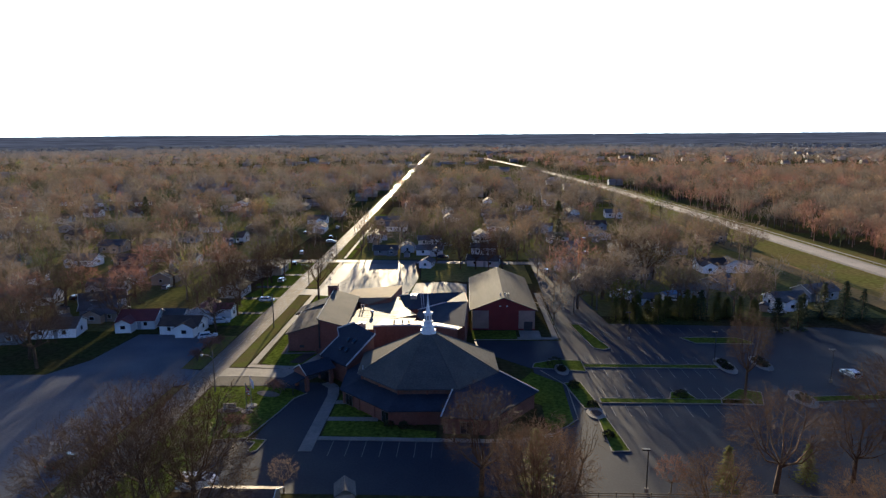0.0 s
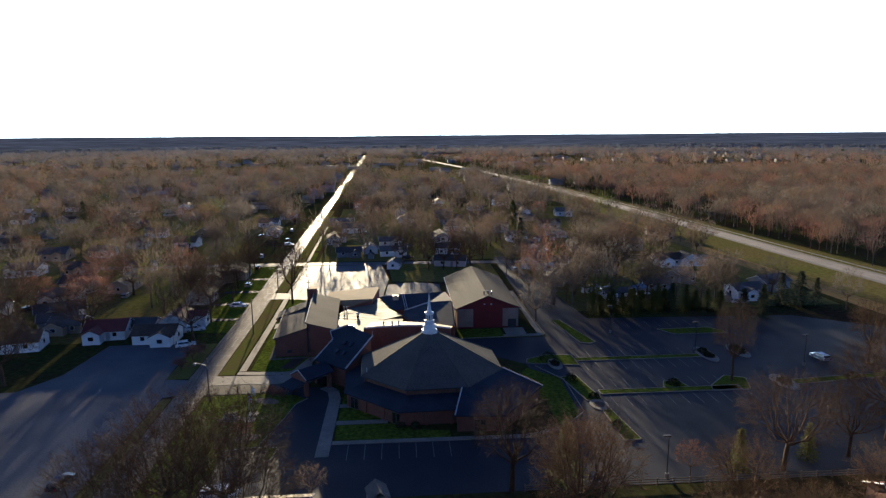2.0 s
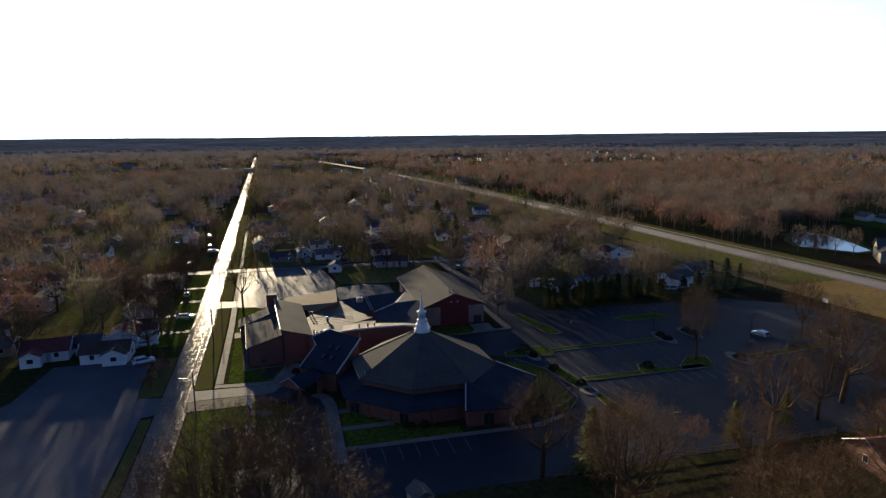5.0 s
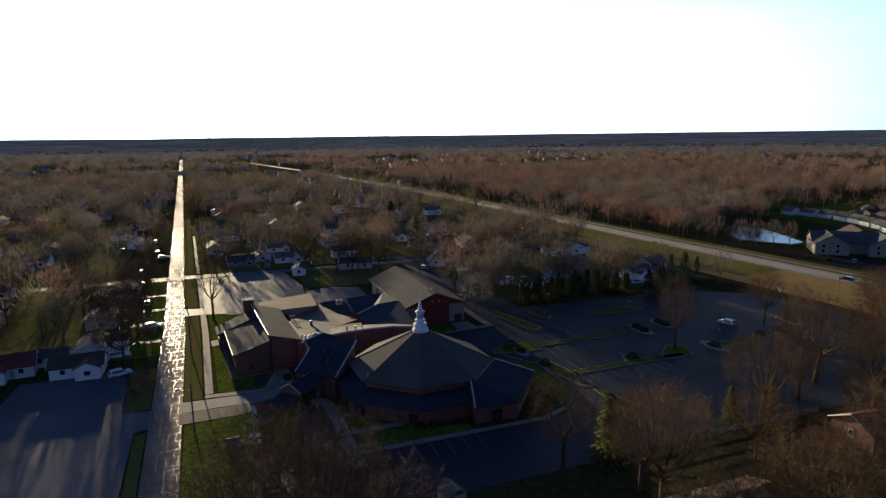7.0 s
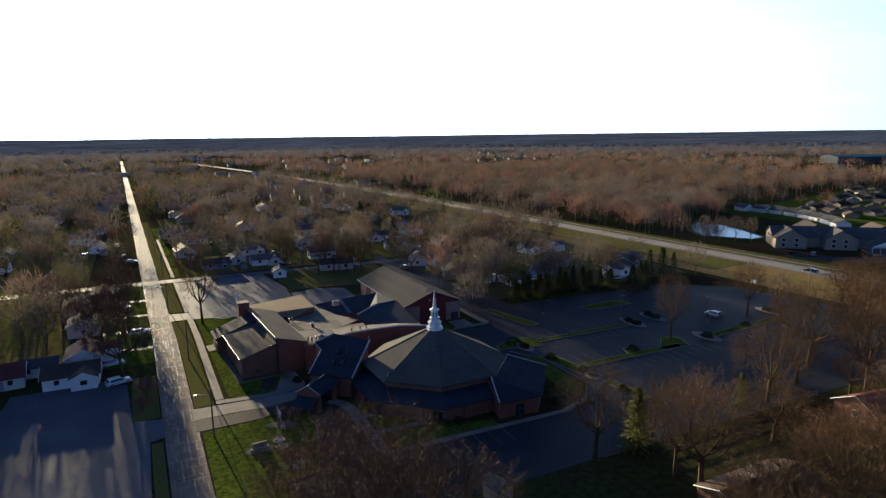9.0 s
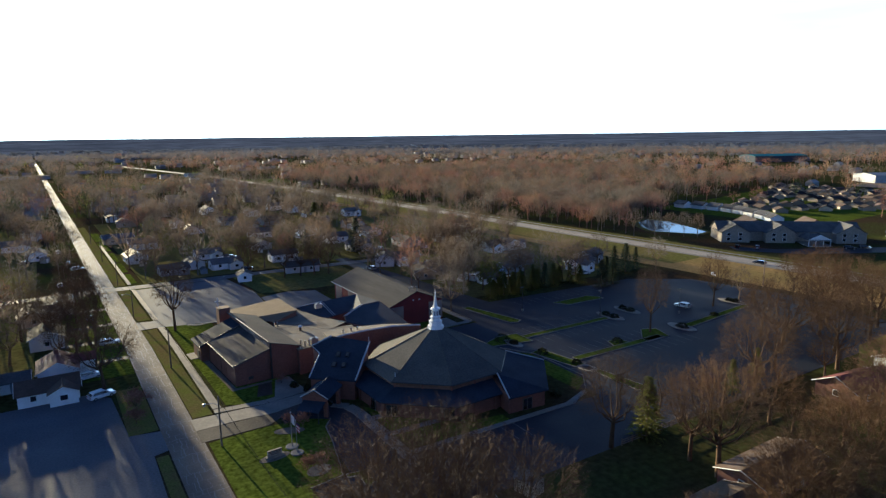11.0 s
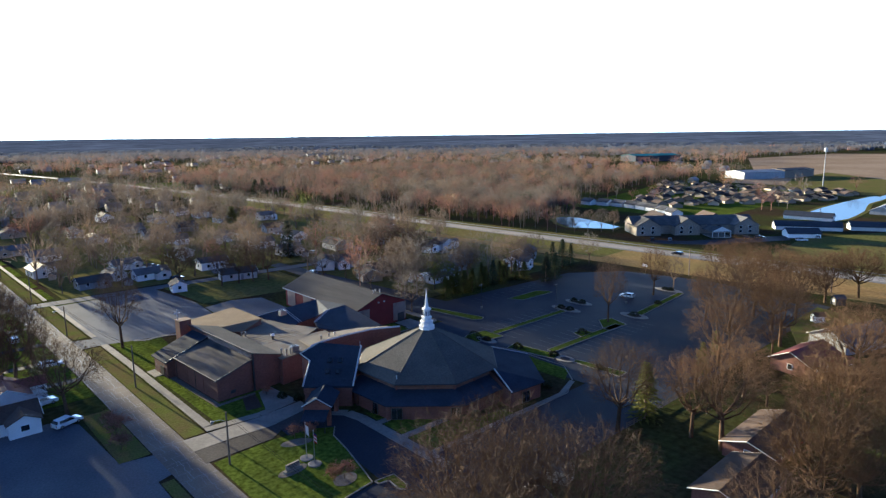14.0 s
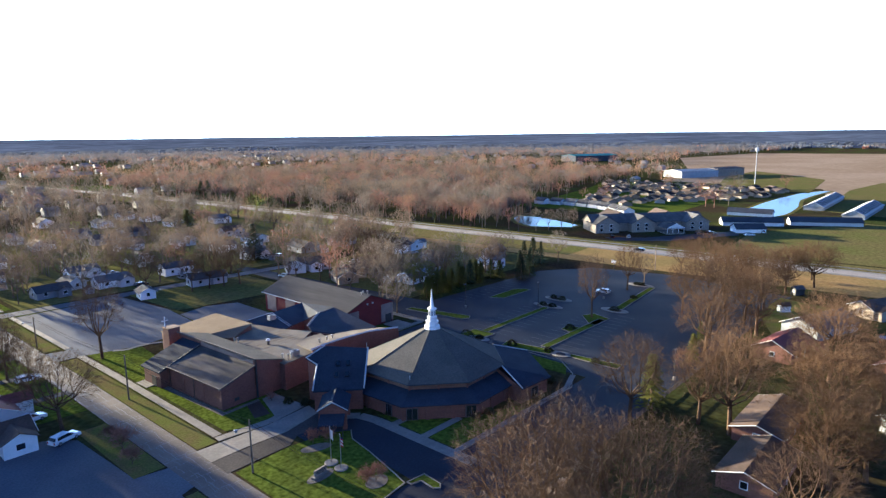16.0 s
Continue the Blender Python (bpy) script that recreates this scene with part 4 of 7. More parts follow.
tier("base", [(1.75, 0.0), (1.55, 0.75), (1.62, 0.80), (1.62, 0.95), (1.30, 1.02), (1.25, 1.70), (1.36, 1.76), (1.36, 1.92), (1.02, 2.0)])
tier("drum", [(0.98, 1.98), (0.95, 2.55), (1.06, 2.60), (1.06, 2.78), (0.80, 2.86)])
bel = tier("belfry", [(0.72, 2.84), (0.72, 4.15), (0.95, 4.22), (1.0, 4.36), (0.95, 4.45), (0.60, 4.55)])
for k in range(8):
    a = radians(45 * k)
    q = part("louvre", Geo().box(-0.02, -0.17, 3.05, 0.03, 0.17, 3.95), M["siding_grey"], bel)
    q.matrix_basis = pose(0.675 * math.cos(a), 0.675 * math.sin(a), 0, 0, 0, 45 * k)
tier("spire", [(0.58, 4.5), (0.40, 4.95), (0.30, 5.7), (0.12, 7.4), (0.03, 8.3)])

# entry hall with a steep single-pitch roof
entry = thing("entry_hall", "brick entry hall with a steep dark shingle roof", "church entry")
E6 = [(-24.2, 118.6, 4.0), (-18.8, 123.4, 9.2), (-24.3, 129.5, 9.75), (-28.2, 130.3, 8.2), (-27.5, 127.9, 7.2), (-31.0, 124.8, 4.0)]
part("roof", Geo().slab(E6, 0.3), M["shingle_dark"], entry)
g = Geo()
ins = [(p[0] * 0.94 + -25.7 * 0.06, p[1] * 0.94 + 125.0 * 0.06) for p in E6]
g.prism(ins, 0.0, [p[2] - 0.32 for p in E6])
part("wall", g, M["brick"], entry)
g = Geo()
def lift(p, d=0.06):
    return (p[0], p[1], p[2] + d)


g.tube([lift(E6[0]), lift(E6[1])], [0.17, 0.17], 5)
g.tube([lift(E6[2]), lift(E6[3]), lift(E6[4]), lift(E6[5])], [0.15] * 4, 5)
part("rake_trim", g, M["trim"], entry, "white metal rake trim")
uE = (Vector(E6[1]) - Vector(E6[0])).normalized()
vE = (Vector(E6[5]) - Vector(E6[0])).normalized()
nE = uE.cross(vE).normalized()
for s, t in ((3.2, 3.4), (3.2, 5.3), (5.6, 3.4), (5.6, 5.3)):
    c = Vector(E6[0]) + uE * s + vE * t
    q = part("skylight", Geo().box(-0.55, -0.42, 0.0, 0.55, 0.42, 0.28), M["dark"], entry, "dark boxed skylight")
    mm = Matrix((uE, vE, nE)).transposed().to_4x4()
    q.matrix_basis = Matrix.Translation(c) @ mm
    part("pane", Geo().box(-0.46, -0.34, 0.26, 0.46, 0.34, 0.31), M["glass"], q)
q = part("roof_mast", Geo().tube([(-18.9, 123.6, 9.0), (-18.9, 123.6, 10.2)], [0.06, 0.05], 6), M["trim"], entry)

# gabled porch
porch = thing("porch", "small gabled brick porch over the church entrance", "porch", at=(-32.9, 116.7, 0), turn=45.0)
g = Geo()
for s in (-1, 1):
    g.slab([(-0.4, s * 2.6, 3.45), (6.4, s * 2.6, 3.45), (6.4, 0, 4.95), (-0.4, 0, 4.95)][::s], 0.18)
part("roof", g, M["shingle_dark"], porch)
g = Geo()
for s in (-1, 1):
    g.tube([(-0.42, s * 2.62, 3.5), (-0.42, 0, 5.02)], [0.10, 0.10], 4)
part("rake_trim", g, M["trim"], porch, "white metal rake trim")
for x in (0.0, 5.6):
    for s in (-1, 1):
        part("pillar", Geo().box(x - 0.35, s * 2.0 - 0.35, 0.0, x + 0.35, s * 2.0 + 0.35, 2.6), M["brick"], porch)
g = Geo()
for x in (-0.30, 5.4):
    g.add([(x, -2.35, 2.6), (x, 2.35, 2.6), (x, 2.35, 3.4), (x, 0, 4.75), (x, -2.35, 3.4), (x + 0.4, -2.35, 2.6), (x + 0.4, 2.35, 2.6), (x + 0.4, 2.35, 3.4), (x + 0.4, 0, 4.75), (x + 0.4, -2.35, 3.4)],
          [(0, 4, 3, 2, 1), (5, 6, 7, 8, 9), (0, 1, 6, 5), (1, 2, 7, 6), (2, 3, 8, 7), (3, 4, 9, 8), (4, 0, 5, 9)])
part("gable", g, M["brick"], porch)
part("ceiling_panel", Geo().box(0.1, -1.7, 2.55, 5.4, 1.7, 2.62), M["siding_grey"], porch)
part("canopy", Geo().slab([(-3.4, -2.1, 2.25), (-3.4, 2.1, 2.25), (-0.32, 2.1, 2.95), (-0.32, -2.1, 2.95)][::-1], 0.16), M["shingle_dark"], porch, "dark sheet canopy in front of the gable")
for s in (-1, 1):
    part("canopy_post", Geo().tube([(-3.1, s * 1.9, 0.0), (-3.1, s * 1.9, 2.15)], [0.09, 0.09], 6), M["dark"], porch)
g = Geo().box(5.3, -1.6, 0.05, 5.45, 1.6, 2.4)
part("door", g, M["glass"], porch, "dark glazed entrance doors")

# west wing: low shed roof against a taller shed roof
wing = thing("west_wing", "red brick wing with two offset shed roofs", "church wing", at=(-41.6, 138.0, 0), turn=3.5)
g = Geo()
g.prism([(0, 0), (7.3, 0), (7.3, 19), (0, 19)], 0.0, [4.35, 6.5, 6.5, 4.35])
g.prism([(-1.6, 19), (7.3, 19), (7.3, 25.5), (-1.6, 25.5)], 0.0, [3.5, 6.6, 6.6, 3.5])
part("lower_wall", g, M["brick"], wing)
g = Geo()
g.slab([(-0.45, -0.45, 4.35), (7.3, -0.45, 6.62), (7.3, 18.6, 6.62), (-0.45, 18.6, 4.35)], 0.16)
part("lower_roof", g, M["wing_roof"], wing, "streaked grey low-slope roof")
g = Geo()
g.slab([(-2.1, 18.4, 3.55), (7.3, 18.4, 7.0), (7.3, 25.9, 7.0), (-2.1, 25.9, 3.55)], 0.2)
part("side_roof", g, M["shingle_dark"], wing)
g = Geo()
g.tube([(-2.1, 18.4, 3.64), (7.2, 18.4, 7.05)], [0.12, 0.12], 5)
g.tube([(-0.45, -0.45, 4.42), (7.3, -0.45, 6.68)], [0.10, 0.10], 5)
g.tube([(-0.45, -0.45, 4.38), (-0.45, 18.6, 4.38)], [0.08, 0.08], 5)
part("roof_trim", g, M["trim_brown"], wing, "brown metal roof trim")
g = Geo()
g.prism([(7.3, -0.3), (13.6, -0.3), (13.6, 27), (7.3, 27)], 0.0, [7.75, 5.95, 5.95, 7.75])
part("upper_wall", g, M["brick"], wing)
g = Geo()
g.slab([(6.9, -0.6, 8.0), (13.9, -0.6, 6.0), (13.9, 27.2, 6.0), (6.9, 27.2, 8.0)], 0.2)
part("upper_roof", g, M["shingle"], wing)
part("ridge_trim", Geo().tube([(6.95, -0.6, 8.06), (6.95, 27.2, 8.06)], [0.13, 0.13], 5), M["trim_brown"], wing, "brown metal ridge trim")
part("clerestory", Geo().box(7.18, 0.2, 6.75, 7.29, 18.3, 7.55), M["panel_tan"], wing, "pale clerestory band")
for v in (9.2, 18.0):
    part("downpipe", Geo().tube([(-0.1, v, 0.1), (-0.1, v, 4.2)], [0.06, 0.06], 6), M["dark"], wing)
part("downpipe", Geo().box(7.2, -0.55, 0.0, 7.5, -0.3, 7.7), M["dark"], wing)
part("vent", Geo().box(2.6, -0.06, 0.9, 3.6, 0.02, 1.5), M["dark"], wing)
part("door", Geo().box(-1.68, 20.6, 0.05, -1.58, 22.4, 2.2), M["dark"], wing, "dark side door")
for v in (6.0, 13.0):
    part("brick_band", Geo().box(-0.06, v - 0.25, 0.0, 0.02, v + 0.25, 4.2), M["brick"], wing)
pyl = thing("bell_pylon", "square brick pylon at the end of the wing", "pylon", at=(-36.9, 167.0, 0), turn=3.5)
part("shaft", Geo().box(-1.3, -1.2, 0.0, 1.3, 1.2, 8.9), M["brick"], pyl)
part("cap", Geo().box(-1.4, -1.3, 8.9, 1.4, 1.3, 9.05), M["brick_tan"], pyl)
g = Geo().box(-0.10, -0.08, 9.05, 0.10, 0.08, 11.4)
g.box(-0.65, -0.07, 10.35, 0.65, 0.07, 10.55)
solid("roof_cross", g, M["trim"], "plain white metal cross on the brick pylon", "cross").matrix_basis = pose(-37.9, 167.6, 0, 0, 0, 3.5)

# low flat link roofs between wing, entry and rear block
link = thing("link_block", "low brick block with pale flat membrane roofs", "church block")
def block(root, poly, z, wall="brick", roof="membrane", parapet=0.0, name="roof"):
    g = Geo()
    zz = z if isinstance(z, (list, tuple)) else [z] * len(poly)
    g.prism(poly, 0.0, [h - 0.02 for h in zz])
    part("wall", g, M[wall], root)
    g = Geo()
    cx, cy = sum(p[0] for p in poly) / len(poly), sum(p[1] for p in poly) / len(poly)
    big = [(p[0] + (p[0] - cx) * 0.025, p[1] + (p[1] - cy) * 0.025) for p in poly]
    g.slab([(q[0], q[1], h + 0.16) for q, h in zip(big, zz)], 0.17)
    part(name, g, M[roof], root)


block(link, [(-28.6, 137.0), (-13.5, 139.5), (-12.5, 147.0), (-28.4, 147.6)], 5.35)
block(link, [(-29.4, 147.62), (-17.2, 147.02), (-12.6, 150.2), (-16.1, 157.4), (-18.7, 167.4), (-19.6, 167.4), (-20.2, 162.2), (-26.0, 160.1), (-29.8, 153.0)], [4.9, 5.4, 5.4, 5.2, 5.3, 5.3, 5.2, 4.9, 4.7])
g = Geo()
for i in range(6):
    t = i / 6.0
    g.tube([(-29.2 + 2.6 * t, 148.5 + 9.5 * t, 5.15), (-17.4 + 0.4 * t, 147.8 + 8.5 * t, 5.62)], [0.022, 0.022], 4, False)
part("seam", g, M["membrane"], link)
tan = thing("rear_block", "brick block with a brown hipped shingle roof", "church block")
block(tan, [(-26.2, 160.4), (-20.4, 162.4), (-19.2, 181.0), (-33.4, 180.2), (-34.2, 168.0)], [5.2, 6.6, 5.3, 4.2, 4.8], roof="shingle_tan")
# curved wall and roof behind the entry
cw = thing("curved_wall", "tall curved red brick wall with a pale coping", "church wall")
arc = [(-21.5, 137.6), (-18.5, 138.0), (-13, 137.2), (-7.5, 135.6), (-2.0, 132.4)]
az = [6.2, 6.3, 6.7, 7.1, 7.3]
g, gc, gr = Geo(), Geo(), Geo()
for i in range(4):
    (ax, ay), (bx, by) = arc[i], arc[i + 1]
    g.prism([(ax, ay), (bx, by), (bx + 0.1, by + 0.4), (ax + 0.1, ay + 0.4)], 0.0, [az[i], az[i + 1], az[i + 1], az[i]])
    gc.tube([(ax, ay + 0.2, az[i] + 0.05), (bx, by + 0.2, az[i + 1] + 0.05)], [0.24, 0.24], 4)
    gr.slab([(ax, ay + 0.45, az[i] - 0.15), (bx, by + 0.45, az[i + 1] - 0.15), (bx + 1.2, by + 7.4, 5.6), (ax + 1.2, ay + 7.4, 5.6)], 0.15)
part("wall", g, M["brick"], cw)
part("coping", gc, M["trim"], cw, "pale metal coping")
part("roof", gr, M["membrane"], cw)
# courtyard block: roofs that fall inwards, but for the south one
court = thing("courtyard_block", "brick block with dark roofs falling to a courtyard", "church block")
OUT = [(-18.4, 168.0, 5.7), (-12.2, 166.9, 6.6), (-0.5, 170.4, 6.2), (0.4, 158.0, 6.9), (-0.4, 141.5, 5.3), (-8.8, 143.5, 5.2), (-12.3, 150.4, 5.4)]
INN = [(-15.8, 157.6, 4.6), (-11.4, 160.0, 4.4), (-6.8, 161.0, 4.6), (-5.2, 157.0, 6.9), (-11.9, 152.2, 6.2)]
g = Geo()
g.slab([OUT[0], INN[0], INN[1], OUT[1]], 0.2)
g.slab([OUT[1], INN[1], INN[2], OUT[2]], 0.2)
g.slab([OUT[2], INN[2], INN[3], OUT[3]], 0.2)
part("roof", g, M["slate"], court)
g = Geo()
# corner heights set to tilt this roof from the sun and darken it
g.slab([OUT[6], OUT[5], OUT[4], OUT[3], INN[3], INN[4]], 0.2)
part("south_roof", g, M["slate"], court)
g = Geo()
for a, b in ((OUT[1], INN[1]), (INN[4], INN[3]), (OUT[0], OUT[1])):
    for o in (-0.28, 0.28):
        g.tube([(a[0] + o, a[1], a[2] + 0.06), (b[0] + o, b[1], b[2] + 0.06)], [0.09, 0.09], 4)
part("valley_trim", g, M["trim"], court, "pale metal valley flashing")
g = Geo()
for ring, k in ((OUT, 7), (INN, 5)):
    for i in range(k):
        a, b = ring[i], ring[(i + 1) % k]
        if ring is INN and i == 4 or ring is OUT and i == 6:
            continue
        d = Vector((b[0] - a[0], b[1] - a[1])).normalized()
        n = Vector((-d.y, d.x)) * 0.3
        part("wall", Geo().prism([a[:2], b[:2], (b[0] + n.x, b[1] + n.y), (a[0] + n.x, a[1] + n.y)], 0.0, [a[2] - 0.2, b[2] - 0.2, b[2] - 0.2, a[2] - 0.2]), M["brick"], court)


def vent_unit(name, x, y, z, kind, label):
    """Small roof plant: a cowl, a turbine or a box unit."""
    root = thing(name, label, "roof vent", "plant on the church roofs", at=(x, y, z))
    if kind == "cowl":
        part("pipe", Geo().lathe(0, 0, [(0.28, -0.3), (0.28, 0.7)], 12), M["dark"], root)
        part("cap", Geo().lathe(0, 0, [(0.30, 0.7), (0.48, 0.75), (0.42, 1.05), (0.15, 1.2)], 12), M["white"], root)
    elif kind == "pipe":
        part("pipe", Geo().lathe(0, 0, [(0.16, -0.3), (0.16, 0.9), (0.25, 0.95), (0.25, 1.1), (0.05, 1.2)], 10), M["steel"], root)
    else:
        part("casing", Geo().box(-0.8, -0.6, -0.2, 0.8, 0.6, 0.95), M["steel"], root)
        part("grille", Geo().lathe(0, 0, [(0.45, 0.95), (0.45, 1.05), (0.1, 1.08)], 12), M["dark"], root)
    return root


vent_unit("roof_cowl", -23.6, 150.5, 5.3, "cowl", "black pipe with a round white cowl")
vent_unit("roof_pipe", -27.6, 157.5, 5.0, "pipe", "pair of dark roof pipes")
vent_unit("roof_pipe", -26.9, 157.2, 5.0, "pipe", "pair of dark roof pipes")
vent_unit("roof_unit", -14.2, 163.6, 6.2, "box", "grey box air unit on the rear roof")
for x, y in ((-25.8, 138.6), (-26.8, 138.4), (-27.4, 139.4)):
    vent_unit("roof_pipe", x, y, 5.6, "pipe", "dark metal flue on the link roof")
vent_unit("roof_unit", -24.4, 139.6, 5.6, "box", "grey box air unit on the link roof")
for x in (-17, -15, -13.5):
    vent_unit("roof_pipe", x, 141.5 + 0.2 * x * 0.1, 5.6, "pipe", "short metal pipe on the membrane roof")

# gym hall
hall = thing("gym_hall", "long dark red hall with tan bays and grey metal roof", "hall")
hx0, hx1, hy0, hy1, he, hr, hm = 1.3, 18.2, 155.2, 191.5, 5.5, 8.8, 9.7
g = Geo()
g.add([(hx0 + 0.4, hy0, 0), (hx1 - 0.4, hy0, 0), (hx1 - 0.4, hy0, he - 0.1), (hm, hy0, hr - 0.15), (hx0 + 0.4, hy0, he - 0.1),
       (hx0 + 0.4, hy1, 0), (hx1 - 0.4, hy1, 0), (hx1 - 0.4, hy1, he - 0.1), (hm, hy1, hr - 0.15), (hx0 + 0.4, hy1, he - 0.1)],
      [(0, 1, 2, 3, 4), (9, 8, 7, 6, 5), (0, 4, 9, 5), (1, 6, 7, 2), (0, 5, 6, 1)])
part("wall", g, M["panel_red"], hall)
g = Geo()
g.slab([(hx0 - 0.3, hy0 - 0.6, he - 0.12), (hm, hy0 - 0.6, hr), (hm, hy1 + 0.6, hr), (hx0 - 0.3, hy1 + 0.6, he - 0.12)], 0.2)
g.slab([(hm, hy0 - 0.6, hr), (hx1 + 0.3, hy0 - 0.6, he - 0.12), (hx1 + 0.3, hy1 + 0.6, he - 0.12), (hm, hy1 + 0.6, hr)], 0.2)
hroof = part("roof", g, M["metal_roof"], hall)
g = Geo()
for k in range(1, 30):
    y = hy0 + (hy1 - hy0) * k / 30
    g.tube([(hx0 - 0.3, y, he - 0.09), (hm, y, hr + 0.03)], [0.006, 0.006], 3, False)
    g.tube([(hm, y, hr + 0.03), (hx1 + 0.3, y, he - 0.09)], [0.006, 0.006], 3, False)
part("seam", g, M["metal_roof"], hroof)
part("gutter", Geo().box(hx0 - 0.42, hy0 - 0.6, he - 0.36, hx0 - 0.28, hy1 + 0.6, he - 0.14), M["trim"], hroof)
for x0, x1, mm in ((hx0 + 0.42, 5.9, "panel_tan"), (13.6, hx1 - 0.42, "panel_tan")):
    part("panel", Geo().box(x0, hy0 - 0.10, 0.4, x1, hy0 - 0.01, 5.2), M[mm], hall, "tan wall panel")
for y0 in (156, 165, 174, 183):
    part("panel", Geo().box(hx0 + 0.30, y0 + 3.0, 0.4, hx0 + 0.39, y0 + 7.4, 5.0), M["panel_tan"], hall, "tan wall panel")
part("door", Geo().box(15.0, hy0 - 0.13, 0.05, 17.2, hy0 - 0.02, 2.3), M["dark"], hall, "dark double door")
for x in (8.8, 10.6):
    part("wall_light", Geo().box(x - 0.2, hy0 - 0.3, 6.3, x + 0.2, hy0, 6.55), M["trim"], hall)
for x, y in ((9.0, 157.5), (10.2, 158.2), (11.0, 157.4)):
    vent_unit("roof_pipe", x, y, 8.1, "pipe", "short metal pipe on the hall ridge")
for i in range(4):
    vent_unit("air_unit", -0.9, 168 + 2.2 * i, 0.2, "box", "grey air unit on the ground beside the hall")


# ---- trees ----
def grow(rng, height, spread, levels, first, kids, twigs, twig_len, twig_w, lean=0.12, droop=0.0):
    """A bare tree: (trunk and limbs, fine branches and twigs) as two Geos."""
    wood, fine = Geo(), Geo()

    def sliver(p, d, L, w):
        s = Vector((rng.gauss(0, 1), rng.gauss(0, 1), rng.gauss(0, 1))).cross(d).normalized() * w
        o = len(fine.v)
        fine.v += [tuple(p - s), tuple(p + s), tuple(p + d * L + Vector((0, 0, -droop * L)))]
        fine.f.append((o, o + 1, o + 2))

    def branch(p, d, L, r, lev):
        if lev >= levels:
            q = p + d * L
            s = Vector((rng.gauss(0, 1), rng.gauss(0, 1), rng.gauss(0, 1))).cross(d).normalized() * r
            o = len(fine.v)
            fine.v += [tuple(p - s), tuple(p + s), tuple(q + s * 0.4), tuple(q - s * 0.4)]
            fine.f.append((o, o + 1, o + 2, o + 3))
            for k in range(twigs):
                td = (d + Vector((rng.gauss(0, 0.65), rng.gauss(0, 0.65), rng.gauss(0.1, 0.5)))).normalized()
                sliver(p.lerp(q, rng.uniform(0.15, 1.0)), td, twig_len * rng.uniform(0.5, 1.3), twig_w)
            return
        pts, rad = [p], [r]
        n = 3 if lev == 0 else 2
        q, dd = p, d
        for i in range(n):
            dd = (dd + Vector((rng.gauss(0, lean), rng.gauss(0, lean), rng.gauss(0.06, lean * 0.6)))).normalized()
            q = q + dd * (L / n)
            pts.append(q)
            rad.append(r * (1 - 0.5 * (i + 1) / n))
        (wood if lev <= 1 else fine).tube(pts, rad, 6 if lev == 0 else 4 if lev == 1 else 3, cap=False)
        k = kids[min(lev, len(kids) - 1)]
        a0 = rng.uniform(0, 6.28)
        for i in range(k):
            t = rng.uniform(0.35, 1.0) if lev else rng.uniform(0.55, 1.0)
            base = pts[0].lerp(pts[-1], t) if lev else pts[min(3, 1 + int(t * 3))]
            side = dd.cross(Vector((math.cos(a0 + i * 2.4), math.sin(a0 + i * 2.4), 0.2))).normalized()
            open_ = rng.uniform(0.55, 1.1) * spread
            nd = (dd + side * open_ + Vector((0, 0, 0.15 if lev else 0.3))).normalized()
            branch(base, nd, L * (rng.uniform(0.95, 1.35) if lev == 0 else rng.uniform(0.55, 0.8)), r * (0.5 if lev == 0 else 0.45), lev + 1)

    branch(Vector((0, 0, -0.2)), Vector((0, 0, 1)), height * first, height * 0.019, 0)
    return wood, fine


